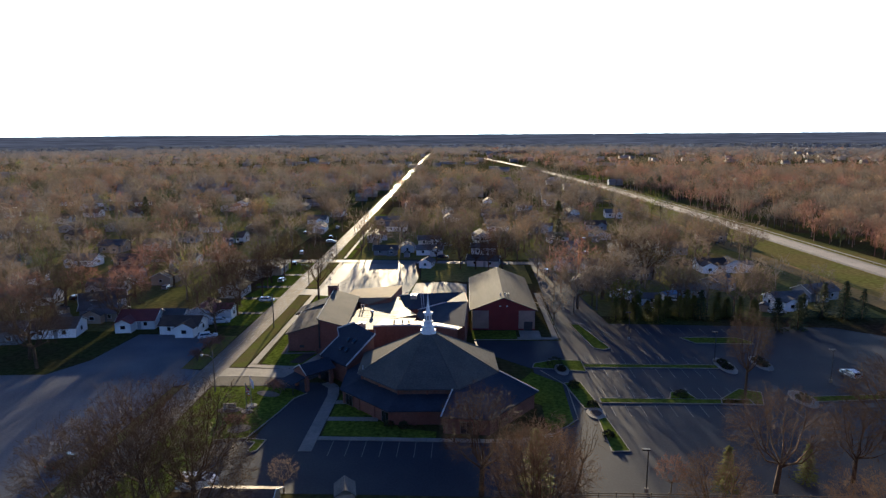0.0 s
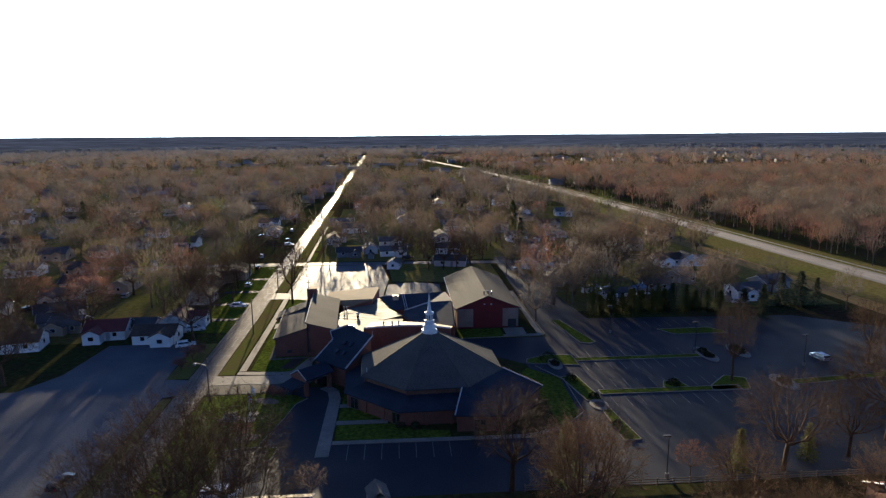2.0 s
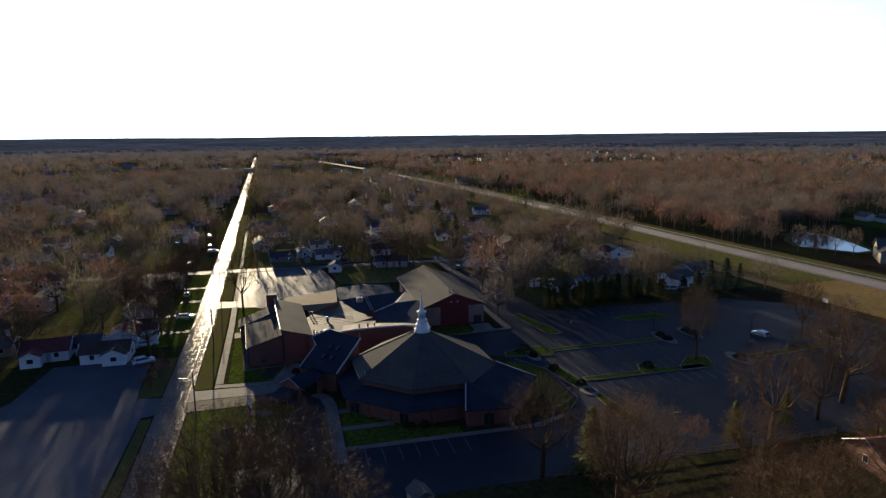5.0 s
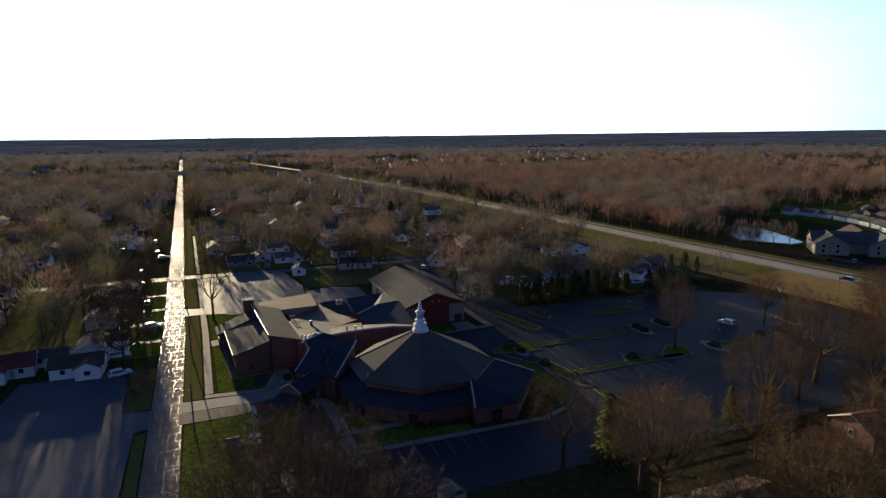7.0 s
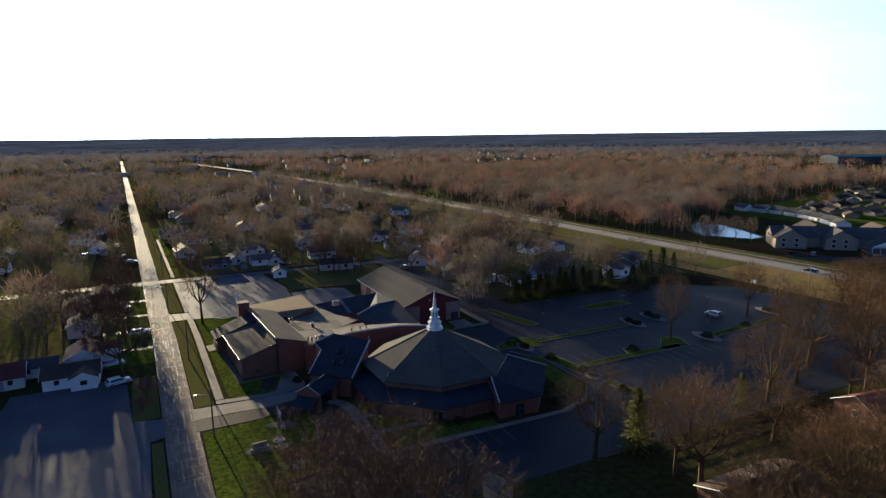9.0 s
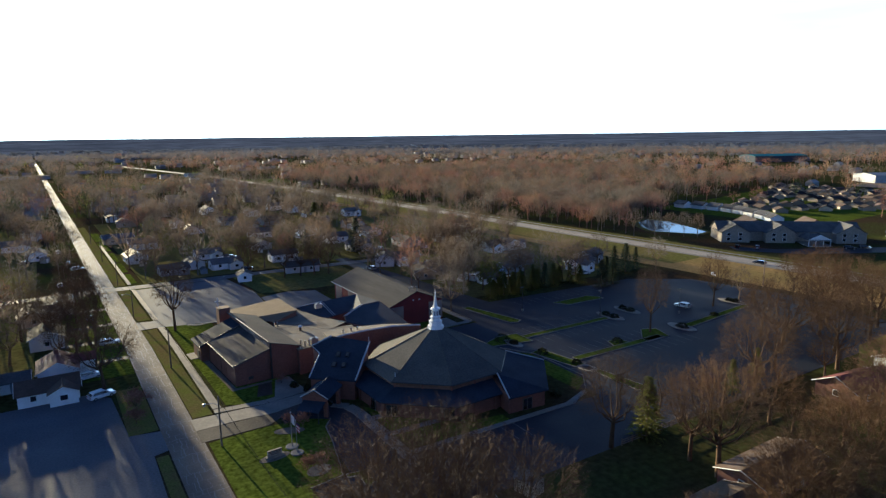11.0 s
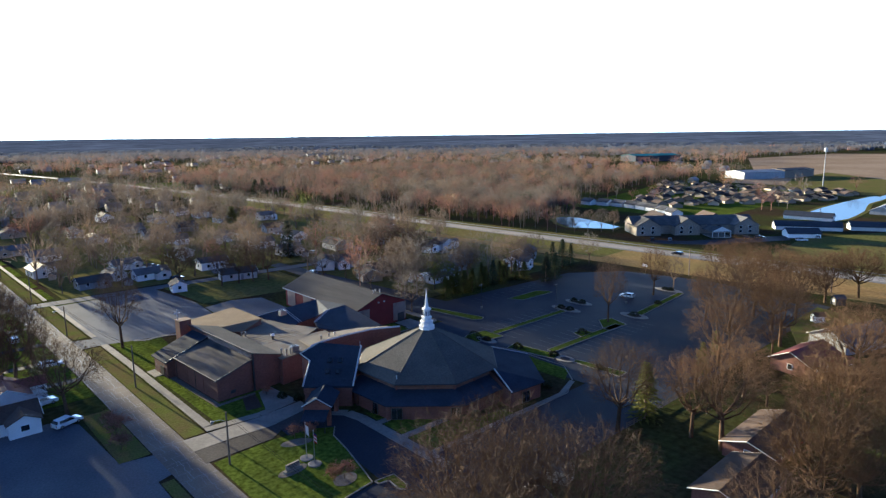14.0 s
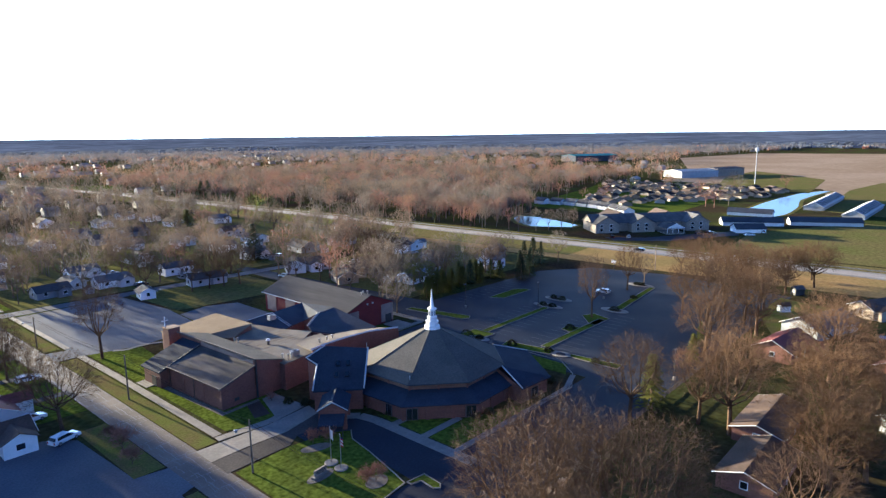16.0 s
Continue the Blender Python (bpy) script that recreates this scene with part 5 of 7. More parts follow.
def round_tree(seed, h, rx, rz, limbs, ends, twigs, twig_len, twig_w, low=-0.5, stout=0.017):
    """A bare tree with a rounded crown: bowed limbs, branches out to the crown's skin, twigs on each."""
    rg = random.Random(seed)
    wood, fine = Geo(), Geo()
    cz = h - rz
    fork = max(h * 0.14, cz - rz * 0.72)
    r0 = h * stout
    bend = Vector((rg.uniform(-0.3, 0.3), rg.uniform(-0.3, 0.3), 0))
    wood.tube([(0, 0, -0.3), Vector((0, 0, fork * 0.5)) + bend * 0.5, Vector((0, 0, fork)) + bend], [r0 * 1.25, r0, r0 * 0.85], 7, False)
    knots = []
    for i in range(limbs):
        az = i * 2.4 + rg.uniform(-0.4, 0.4)
        u = -0.15 + 1.05 * (i + 0.5) / limbs
        c = math.sqrt(max(0.05, 1 - u * u))
        k = rg.uniform(0.55, 0.8)
        tip = Vector((math.cos(az) * rx * c * k, math.sin(az) * rx * c * k, cz + rz * u * k))
        base = Vector((0, 0, fork * rg.uniform(0.8, 1.0))) + bend
        bow = Vector((math.cos(az) * rx * 0.12, math.sin(az) * rx * 0.12, -rz * 0.10))
        pts = [base, base.lerp(tip, 0.35) + bow, base.lerp(tip, 0.7) + bow * 0.7 + Vector((rg.uniform(-0.4, 0.4), rg.uniform(-0.4, 0.4), 0)), tip]
        wood.tube(pts, [r0 * 0.46, r0 * 0.33, r0 * 0.19, r0 * 0.06], 5, False)
        for t, q in ((1, 0.62), (2, 0.5), (2, 0.38)):
            turn_ = Vector((rg.gauss(0, 0.55), rg.gauss(0, 0.55), rg.gauss(0.25, 0.35)))
            end_ = pts[t] + ((tip - base).normalized() + turn_).normalized() * rx * q
            half = pts[t].lerp(end_, 0.5) + Vector((rg.gauss(0, 0.2), rg.gauss(0, 0.2), 0.15))
            wood.tube([pts[t], half, end_], [r0 * 0.15, r0 * 0.09, r0 * 0.03], 4, False)
            knots += [half, end_]
        for t in (1, 2, 3):
            knots += [pts[t], pts[t].lerp(pts[t - 1], 0.5)]
    for i in range(ends):
        u = low + (1 - low) * (i + rg.random()) / ends
        az = i * 2.39996 + rg.uniform(-0.3, 0.3)
        c = math.sqrt(max(0.0, 1 - u * u))
        out = Vector((math.cos(az) * c, math.sin(az) * c, u))
        k = 1 - 0.42 * rg.random() ** 1.5
        k *= 1 + 0.12 * noise.noise(out * 2.2 + Vector((seed, 0, 0)))
        tip = Vector((out.x * rx * k, out.y * rx * k, cz + rz * out.z * k))
        goal = Vector((tip.x * 0.62, tip.y * 0.62, cz + (tip.z - cz) * 0.55 - rz * 0.15))
        base = min(knots, key=lambda q: (q - goal).length_squared)
        mid = base.lerp(tip, 0.5) + Vector((rg.gauss(0, 0.25), rg.gauss(0, 0.25), rg.gauss(0.1, 0.25)))
        d = (tip - mid).normalized()
        s = d.cross(Vector((rg.gauss(0, 1), rg.gauss(0, 1), rg.gauss(0, 1)))).normalized()
        w = h * 0.0008
        fine.add([base - s * w, base + s * w, mid + s * w * 0.7, mid - s * w * 0.7, tip + s * w * 0.25, tip - s * w * 0.25], [(0, 1, 2, 3), (3, 2, 4, 5)])
        for j in range(twigs):
            t = rg.random() ** 0.7
            p = mid.lerp(tip, t * 1.05)
            td = (d * 0.3 + out * 0.3 + Vector((rg.gauss(0, 0.8), rg.gauss(0, 0.8), rg.gauss(0, 0.75)))).normalized()
            q = td.cross(Vector((rg.gauss(0, 1), rg.gauss(0, 1), rg.gauss(0, 1)))).normalized() * twig_w
            fine.add([p - q, p + q, p + td * twig_len * rg.uniform(0.5, 1.4)], [(0, 1, 2)])
    return wood, fine


rng = random.Random(7)
PROTO = {}
for name, seed, tw, args in (("elm", 1, "twig_bark", (14, 6.2, 5.6, 11, 600, 16, 0.72, 0.0105, -0.6, 0.019)),
                             ("oak", 2, "twig_bark", (14, 6.6, 5.2, 12, 600, 16, 0.72, 0.0105, -0.6, 0.019)),
                             ("ash", 3, "twig_bark", (14, 4.6, 5.6, 10, 440, 16, 0.70, 0.0105, -0.55, 0.018)),
                             ("maple", 4, "twig_warm", (14, 6.3, 5.5, 13, 600, 18, 0.70, 0.0105, -0.5, 0.019)),
                             ("locust", 5, "twig_warm", (14, 5.0, 5.6, 12, 470, 18, 0.68, 0.0105, -0.5, 0.019)),
                             ("mid_a", 11, "twig_brown", (12, 5.2, 4.6, 8, 100, 15, 1.1, 0.028)),
                             ("mid_b", 12, "twig_grey", (12, 4.8, 4.8, 8, 100, 15, 1.1, 0.028)),
                             ("mid_c", 13, "twig_red", (12, 5.4, 4.6, 8, 110, 15, 1.0, 0.036)),
                             ("mid_d", 14, "twig_green", (11, 4.2, 4.4, 8, 100, 15, 0.9, 0.07)),
                             ("mid_e", 15, "twig_brown", (12, 4.0, 5.0, 8, 100, 15, 1.1, 0.028))):
    w_, f_ = round_tree(seed, *args)
    PROTO[name] = (mesh_of("trunk", w_.v, w_.f, M["bark_dark" if tw in ("twig_bark", "twig_warm") else "bark"], smooth=True), mesh_of("crown", f_.v, f_.f, M[tw]))
# a small open tree forked from the ground
w_, f_ = Geo(), Geo()
for seed, dx, lean in ((41, -0.35, -0.16), (42, 0.35, 0.14)):
    a_, b_ = round_tree(seed, 12, 2.9, 4.2, 7, 46, 8, 0.8, 0.013, -0.4, 0.014)
    for src, dst in ((a_, w_), (b_, f_)):
        dst.add([(v[0] + dx + lean * v[2], v[1] + 0.3 * dx, v[2]) for v in src.v], src.f)
PROTO["fork"] = (mesh_of("trunk", w_.v, w_.f, M["bark_dark"], smooth=True), mesh_of("crown", f_.v, f_.f, M["twig_bark"]))
w_, f_ = grow(random.Random(16), 4, 1.0, 3, 0.25, (7, 5, 4), 8, 0.5, 0.02)
_s = 4.0 / max(v[2] for v in f_.v)
for g in (w_, f_):
    g.v = [(v[0] * _s, v[1] * _s, v[2] * _s) for v in g.v]
PROTO["shrubby"] = (mesh_of("trunk", w_.v, w_.f, M["bark"]), mesh_of("crown", f_.v, f_.f, M["twig_red"]))


def conifer_geo(seed, h, r, whorls):
    rg = random.Random(seed)
    w_, f_ = Geo(), Geo()
    w_.tube([(0, 0, -0.2), (0, 0, h * 0.95)], [h * 0.02, 0.03], 6)
    for i in range(whorls):
        t = i / whorls
        z = h * (0.06 + 0.92 * t)
        rr = r * (1 - t) ** 0.85 * rg.uniform(0.85, 1.15) + 0.15
        for k in range(9):
            a = k * 0.698 + i * 0.4 + rg.uniform(-0.2, 0.2)
            L = rr * rg.uniform(0.75, 1.15)
            for s in range(5):
                u = rg.uniform(0.25, 1.0)
                p = Vector((math.cos(a) * L * u, math.sin(a) * L * u, z - 0.18 * L * u + rg.uniform(-0.15, 0.15)))
                d = Vector((math.cos(a + rg.uniform(-0.7, 0.7)), math.sin(a + rg.uniform(-0.7, 0.7)), rg.uniform(-0.45, 0.25))) * rg.uniform(0.35, 0.7)
                q = Vector((-d.y, d.x, rg.uniform(-0.2, 0.2))) * 0.35
                o = len(f_.v)
                f_.v += [tuple(p - d * 0.3 - q), tuple(p - d * 0.3 + q), tuple(p + d)]
                f_.f.append((o, o + 1, o + 2))
    return w_, f_


for name, seed, h, r in (("spruce", 31, 10.0, 2.6), ("cedar", 32, 8.0, 2.0), ("arborvitae", 33, 10.0, 2.5)):
    w_, f_ = conifer_geo(seed, h, r, 26)
    PROTO[name] = (mesh_of("trunk", w_.v, w_.f, M["bark"]), mesh_of("crown", f_.v, f_.f, M["needles_gold" if name == "arborvitae" else "needles"]))
HEIGHT = {"arborvitae": 10, "maple": 14, "locust": 14, "fork": 12, "elm": 14, "oak": 14, "ash": 14, "shrubby": 4, "spruce": 10, "cedar": 8}
TREE_WORDS = {"maple": "broad bare tree with dense warm brown twigs", "locust": "tall narrow bare tree with dense warm brown twigs", "arborvitae": "yellow-green conifer among bare trees", "elm": "tall bare deciduous tree with fine brown twigs", "oak": "broad bare deciduous tree with spreading brown limbs",
              "ash": "tall bare tree with grey upright limbs", "mid_a": "bare brown-twigged garden tree", "mid_b": "bare grey-twigged garden tree",
              "mid_c": "garden tree with reddish spring buds", "mid_d": "young tree with yellow-green spring leaves", "mid_e": "bare upright brown tree",
              "fork": "small open bare tree forked near the ground", "shrubby": "bare multi-stemmed ornamental shrub", "spruce": "dark green spruce tree", "cedar": "dark green cedar tree"}


def tree(kind, x, y, height, turn=0.0, wide=1.0, base=0.0):
    root = thing("tree" if kind != "shrubby" else "shrub", TREE_WORDS[kind], "tree" if kind != "shrubby" else "shrub", at=(x, y, base), turn=turn)
    s = height / HEIGHT.get(kind, 12)
    root.scale = (s * wide, s * wide, s)
    for nm, me in zip(("trunk", "crown"), PROTO[kind]):
        ob = new(nm, me)
        ob.parent = root
    return root


# trees that stand alone near the church and the camera's way
for k, x, y, h, wd in (("oak", -41.5, 72.0, 20.0, 0.95), ("elm", -35.0, 72.5, 20.5, 0.95), ("oak", -38.5, 64.0, 20.0, 1.0), ("elm", -32.0, 62.0, 19.5, 1.05), ("elm", -46.5, 66.0, 18.0, 0.95),
                       ("ash", 2.2, 79.8, 16.5, 1.15), ("locust", 8.4, 65.2, 19.0, 1.05), ("locust", 9.1, 70.5, 15.5, 1.0),
                       ("fork", 15.6, 81.8, 12.0, 1.0), ("mid_c", 28.8, 80.8, 6.0, 0.9), ("elm", -94.0, 126.0, 16.5, 1.1), ("oak", -99.5, 131.5, 15.5, 1.1), ("elm", -98.0, 200.0, 15.0, 1.1), ("mid_c", -108.0, 206.0, 14.0, 1.2), ("elm", -92.0, 156.0, 15.5, 1.2), ("mid_c", -98.0, 172.0, 13.5, 1.2), ("oak", -112.0, 160.0, 15.0, 1.2), ("mid_c", -118.0, 152.0, 13.0, 1.2), ("mid_c", -104.0, 186.0, 13.0, 1.2), ("elm", -79.0, 197.0, 15.5, 1.1), ("oak", -120.0, 176.0, 15.5, 1.2), ("mid_c", -124.0, 166.0, 13.0, 1.2), ("mid_e", -42.5, 266.0, 15.0, 1.0), ("mid_a", -27.0, 271.0, 15.5, 1.0), ("mid_e", -8.0, 270.5, 15.0, 1.1), ("mid_e", -3.0, 250.5, 15.0, 1.1), ("mid_b", 16.0, 249.0, 15.5, 1.0), ("mid_e", 20.5, 244.0, 15.0, 1.0), ("elm", 52.5, 211.0, 17.0, 1.1), ("oak", 59.0, 206.0, 16.0, 1.1), ("elm", 64.5, 212.0, 16.5, 1.1), ("ash", -2.0, 229.0, 14.0, 0.9), ("elm", 3.5, 228.0, 15.0, 0.9), ("ash", 8.5, 227.5, 14.0, 0.9), ("elm", 13.5, 226.0, 15.0, 0.9), ("elm", -11.5, 240.5, 14.0, 0.9), ("maple", 139.0, 80.0, 12.5, 1.1), ("locust", 134.0, 87.0, 12.0, 1.0), ("maple", 135.0, 98.5, 11.5, 1.1), ("mid_a", 42.0, 186.0, 14.0, 1.0), ("mid_b", 45.0, 174.0, 13.0, 1.0), ("mid_e", 62.0, 176.0, 15.0, 1.0), ("mid_a", 80.0, 172.0, 15.0, 1.0), ("maple", 3.0, 50.5, 14.5, 1.2), ("maple", 20.5, 53.0, 15.0, 1.2), ("locust", 31.0, 71.0, 12.0, 1.2), ("elm", 43.6, 81.6, 16.0, 1.1),
                       ("locust", 56.0, 84.5, 13.0, 1.1), ("oak", 66.0, 89.0, 18.0, 1.2), ("locust", 66.0, 77.0, 16.5, 1.2), ("maple", 43.9, 57.5, 17.0, 1.1), ("maple", 58.8, 60.0, 16.0, 1.15), ("maple", 26.0, 53.0, 14.0, 1.15),
                       ("maple", 6.0, 46.0, 13.5, 1.25), ("maple", 17.0, 43.0, 13.5, 1.2), ("oak", -14.0, 50.0, 12.0, 1.2), ("maple", 36.0, 48.0, 14.0, 1.2), ("ash", 54.0, 115.2, 18.0, 0.75), ("locust", 88.0, 121.2, 16.0, 0.85), ("locust", 73.0, 98.0, 16.0, 0.9),
                       ("ash", -45.4, 184.6, 20.0, 0.85), ("oak", -63.9, 150.6, 14.5, 1.1), ("elm", -67.8, 178.0, 14.5, 1.0), ("elm", -72.6, 191.0, 14.0, 1.0), ("oak", -66.8, 206.0, 14.5, 1.0), ("ash", -64.4, 167.0, 14.5, 0.8), ("ash", -63.4, 186.0, 15.5, 0.75), ("elm", -65.6, 198.0, 15.0, 0.8), ("ash", -65.0, 215.0, 15.0, 0.8), ("elm", -66.4, 229.0, 15.5, 0.8), ("ash", -71.0, 171.0, 14.0, 0.8),
                       ("mid_a", -25.9, 80.0, 5.5, 1.0), ("mid_b", 175.5, 213.5, 12.0, 0.8), ("mid_a", 179.0, 208.0, 12.0, 0.75), ("mid_b", 184.0, 203.5, 12.5, 0.8), ("mid_e", 189.5, 200.0, 12.0, 0.8), ("maple", 114.6, 82.1, 16.0, 1.05), ("maple", 127.9, 77.1, 16.0, 1.1), ("maple", 118.6, 107.3, 17.0, 1.2), ("maple", 108.0, 103.0, 15.5, 1.2),
                       ("locust", 98.0, 95.0, 16.5, 1.2), ("maple", 86.0, 91.0, 16.0, 1.15), ("maple", 77.0, 83.0, 15.5, 1.1), ("maple", 124.0, 118.0, 13.0, 1.0), ("mid_e", 100.0, 121.0, 11.0, 0.9),
                       ("locust", 33.0, 60.0, 11.5, 1.2),
                       ("maple", 91.0, 82.0, 15.5, 1.2), ("locust", 30.0, 66.5, 8.0, 1.2), ("locust", 60.0, 76.5, 9.0, 1.2),
                       ("maple", 104.0, 86.0, 16.0, 1.2), ("locust", 112.0, 95.0, 16.5, 1.15), ("maple", 0.5, 49.5, 12.5, 1.2), ("maple", 11.5, 52.0, 14.0, 1.2)):
    tree(k, x, y, h, rng.uniform(0, 360), wd)
for x, y, h in ((36.8, 81.8, 7.2), (49.4, 84.6, 6.2), (79.4, 156, 9.0), (85.1, 156.5, 9.5), (97, 167, 10.5), (102.4, 166.5, 11.0), (107.0, 166.0, 9.0),
                (64, 166, 8.5), (69, 167.5, 7.5), (58, 165.5, 7.0), (51.8, 163.5, 8.0), (46.5, 165.0, 7.5), (40.5, 164, 7.0), (74, 165, 7.0), (90, 164, 8.0), (54.5, 166.5, 6.5), (61, 168.5, 8.0), (67, 164.0, 6.0)):
    tree("spruce" if h > 8.2 else "arborvitae" if x < 75 else "cedar", x, y, h, rng.uniform(0, 360), rng.uniform(0.9, 1.2))
for x, y, h, wd in ((9.8, 79.2, 10.8, 1.1), (50.0, 337.0, 15.0, 1.5), (43.0, 165.6, 5.5, 1.5), (46.2, 167.0, 6.0, 1.5), (49.4, 165.2, 5.6, 1.6), (52.8, 168.4, 6.4, 1.5), (56.0, 168.0, 6.0, 1.6), (59.6, 166.0, 5.4, 1.6), (63.0, 168.6, 6.2, 1.5), (71.5, 167.5, 6.0, 1.6), (77.0, 163.5, 6.5, 1.5)):
    tree("arborvitae", x, y, h, rng.uniform(0, 360), wd)
for x, y, h in ((150.5, 520.0, 13.0), (155.0, 527.0, 15.0), (159.5, 523.0, 14.0), (163.0, 531.0, 15.0), (166.0, 524.0, 12.0)):
    tree("spruce", x, y, h, rng.uniform(0, 360), 1.1)
for k, x, y, h in (("shrubby", -36.4, 113.8, 3.0), ("shrubby", -38.2, 115.2, 2.8), ("shrubby", -59.6, 136.5, 4.6), ("shrubby", -60.4, 131.0, 3.6), ("shrubby", -59.4, 141.5, 3.2), ("shrubby", -39.3, 98.8, 3.2), ("shrubby", -40.6, 99.4, 2.8),
                   ("shrubby", -33.4, 134.6, 2.2)):
    tree(k, x, y, h, rng.uniform(0, 360), 1.2)


def bush(x, y, r, h, base=0.1):
    """A clipped evergreen shrub of many small leaves."""
    g = Geo()
    rg = random.Random(int(x * 31 + y * 17))
    for i in range(170):
        a, u = rg.uniform(0, 6.28), rg.uniform(-0.1, 1.0)
        c = math.sqrt(max(0.0, 1 - u * u)) * rg.uniform(0.75, 1.05)
        p = Vector((math.cos(a) * c * r, math.sin(a) * c * r, max(0.02, u * h)))
        d = Vector((rg.gauss(0, 1), rg.gauss(0, 1), rg.gauss(0, 1))).normalized() * 0.28
        q = d.cross(Vector((0.3, 0.5, 0.8))).normalized() * 0.15
        g.add([p - d - q, p - d + q, p + d], [(0, 1, 2)])
    ob = solid("bush", g, M["shrub"], "low dark evergreen bush in a bed", "bush", "bushes in the beds")
    ob.location = (x, y, base)


for x, y, r, h in ((19.6, 130.6, 1.9, 1.6), (21.6, 118.4, 1.2, 1.2), (20.6, 127.4, 1.0, 0.9), (56.4, 129.2, 1.2, 0.9), (56.4, 132.2, 1.2, 0.9), (64.8, 131.0, 1.3, 0.9), (64.8, 133.8, 1.2, 0.9), (64.2, 113.6, 1.4, 1.0), (23.6, 109.6, 1.1, 0.9),
                   (41.6, 114.6, 1.4, 1.0), (80.0, 115.2, 1.1, 0.8), (97.0, 120.4, 1.1, 0.8), (97.0, 122.2, 1.0, 0.7), (-22.6, 113.6, 0.9, 1.0), (-13.4, 101.0, 0.9, 0.9), (-10.8, 100.2, 0.9, 0.9), (-31.8, 131.6, 0.9, 0.9), (-30.2, 128.4, 0.8, 1.1), (8.6, 99.6, 1.0, 1.0), (24.0, 98.0, 1.0, 0.8)):
    bush(x, y, r, h)

# ---- scattered neighbourhood trees and far woods ----
def in_poly(x, y, poly):
    c = False
    for i in range(len(poly)):
        (x0, y0), (x1, y1) = poly[i - 1], poly[i]
        if (y0 > y) != (y1 > y) and x < (x1 - x0) * (y - y0) / (y1 - y0) + x0:
            c = not c
    return c


def hw_x(y):
    for (ax, ay), (bx, by) in zip(hw, hw[1:]):
        if ay <= y <= by:
            return ax + (bx - ax) * (y - ay) / (by - ay)
    return 168.0 if y < 0 else 40.0


CLEAR = [[(-53, 246), (-45.5, 246), (-53.5, 420), (-60, 420)], [(62, 64), (108, 60), (110, 83), (86, 84), (64, 74)], [(158, 185), (180, 160), (190, 200), (238, 246), (205, 264), (176, 232)], [(272, 200), (310, 200), (310, 290), (272, 290)], [(-73, 150), (-51, 150), (-51, 262), (-74, 262)], [(-112, 55), (-60, 55), (-60, 126), (-64, 152), (-112, 124)], [(-51, 60), (23, 60), (23, 250), (-51, 250)], [(20, 78), (116, 78), (122, 146), (98, 166), (24, 166)],
         [(160, 10), (330, 10), (330, 125), (160, 125)], [(160, 125), (300, 125), (300, 216), (190, 200), (160, 160)], [(300, 60), (520, 60), (520, 168), (300, 168)], [(370, 40), (1500, -220), (1850, 430), (1130, 515), (700, 340), (520, 300), (500, 165), (300, 165), (300, 120)], [(180, 200), (200, 196), (230, 240), (224, 262), (200, 256), (182, 232)],
         [(172, 115), (300, 80), (300, 170), (240, 210), (172, 200)], [(-30, 700), (60, 690), (70, 790), (-40, 790)], [(108, 690), (170, 690), (170, 770), (108, 780)]]
HOUSES = []


def free(x, y, m=3.0):
    if abs(x - sx(-54.5, y)) < 4.5 + m * 0.4 or abs(y - 243.5) < 4 and -130 < x < 60:
        return False
    d = x - hw_x(y)
    if -30 - (8 if y < 250 else 0) < d < 13 and -260 < y < 1250:
        return False
    return not any(in_poly(x, y, p) for p in CLEAR)


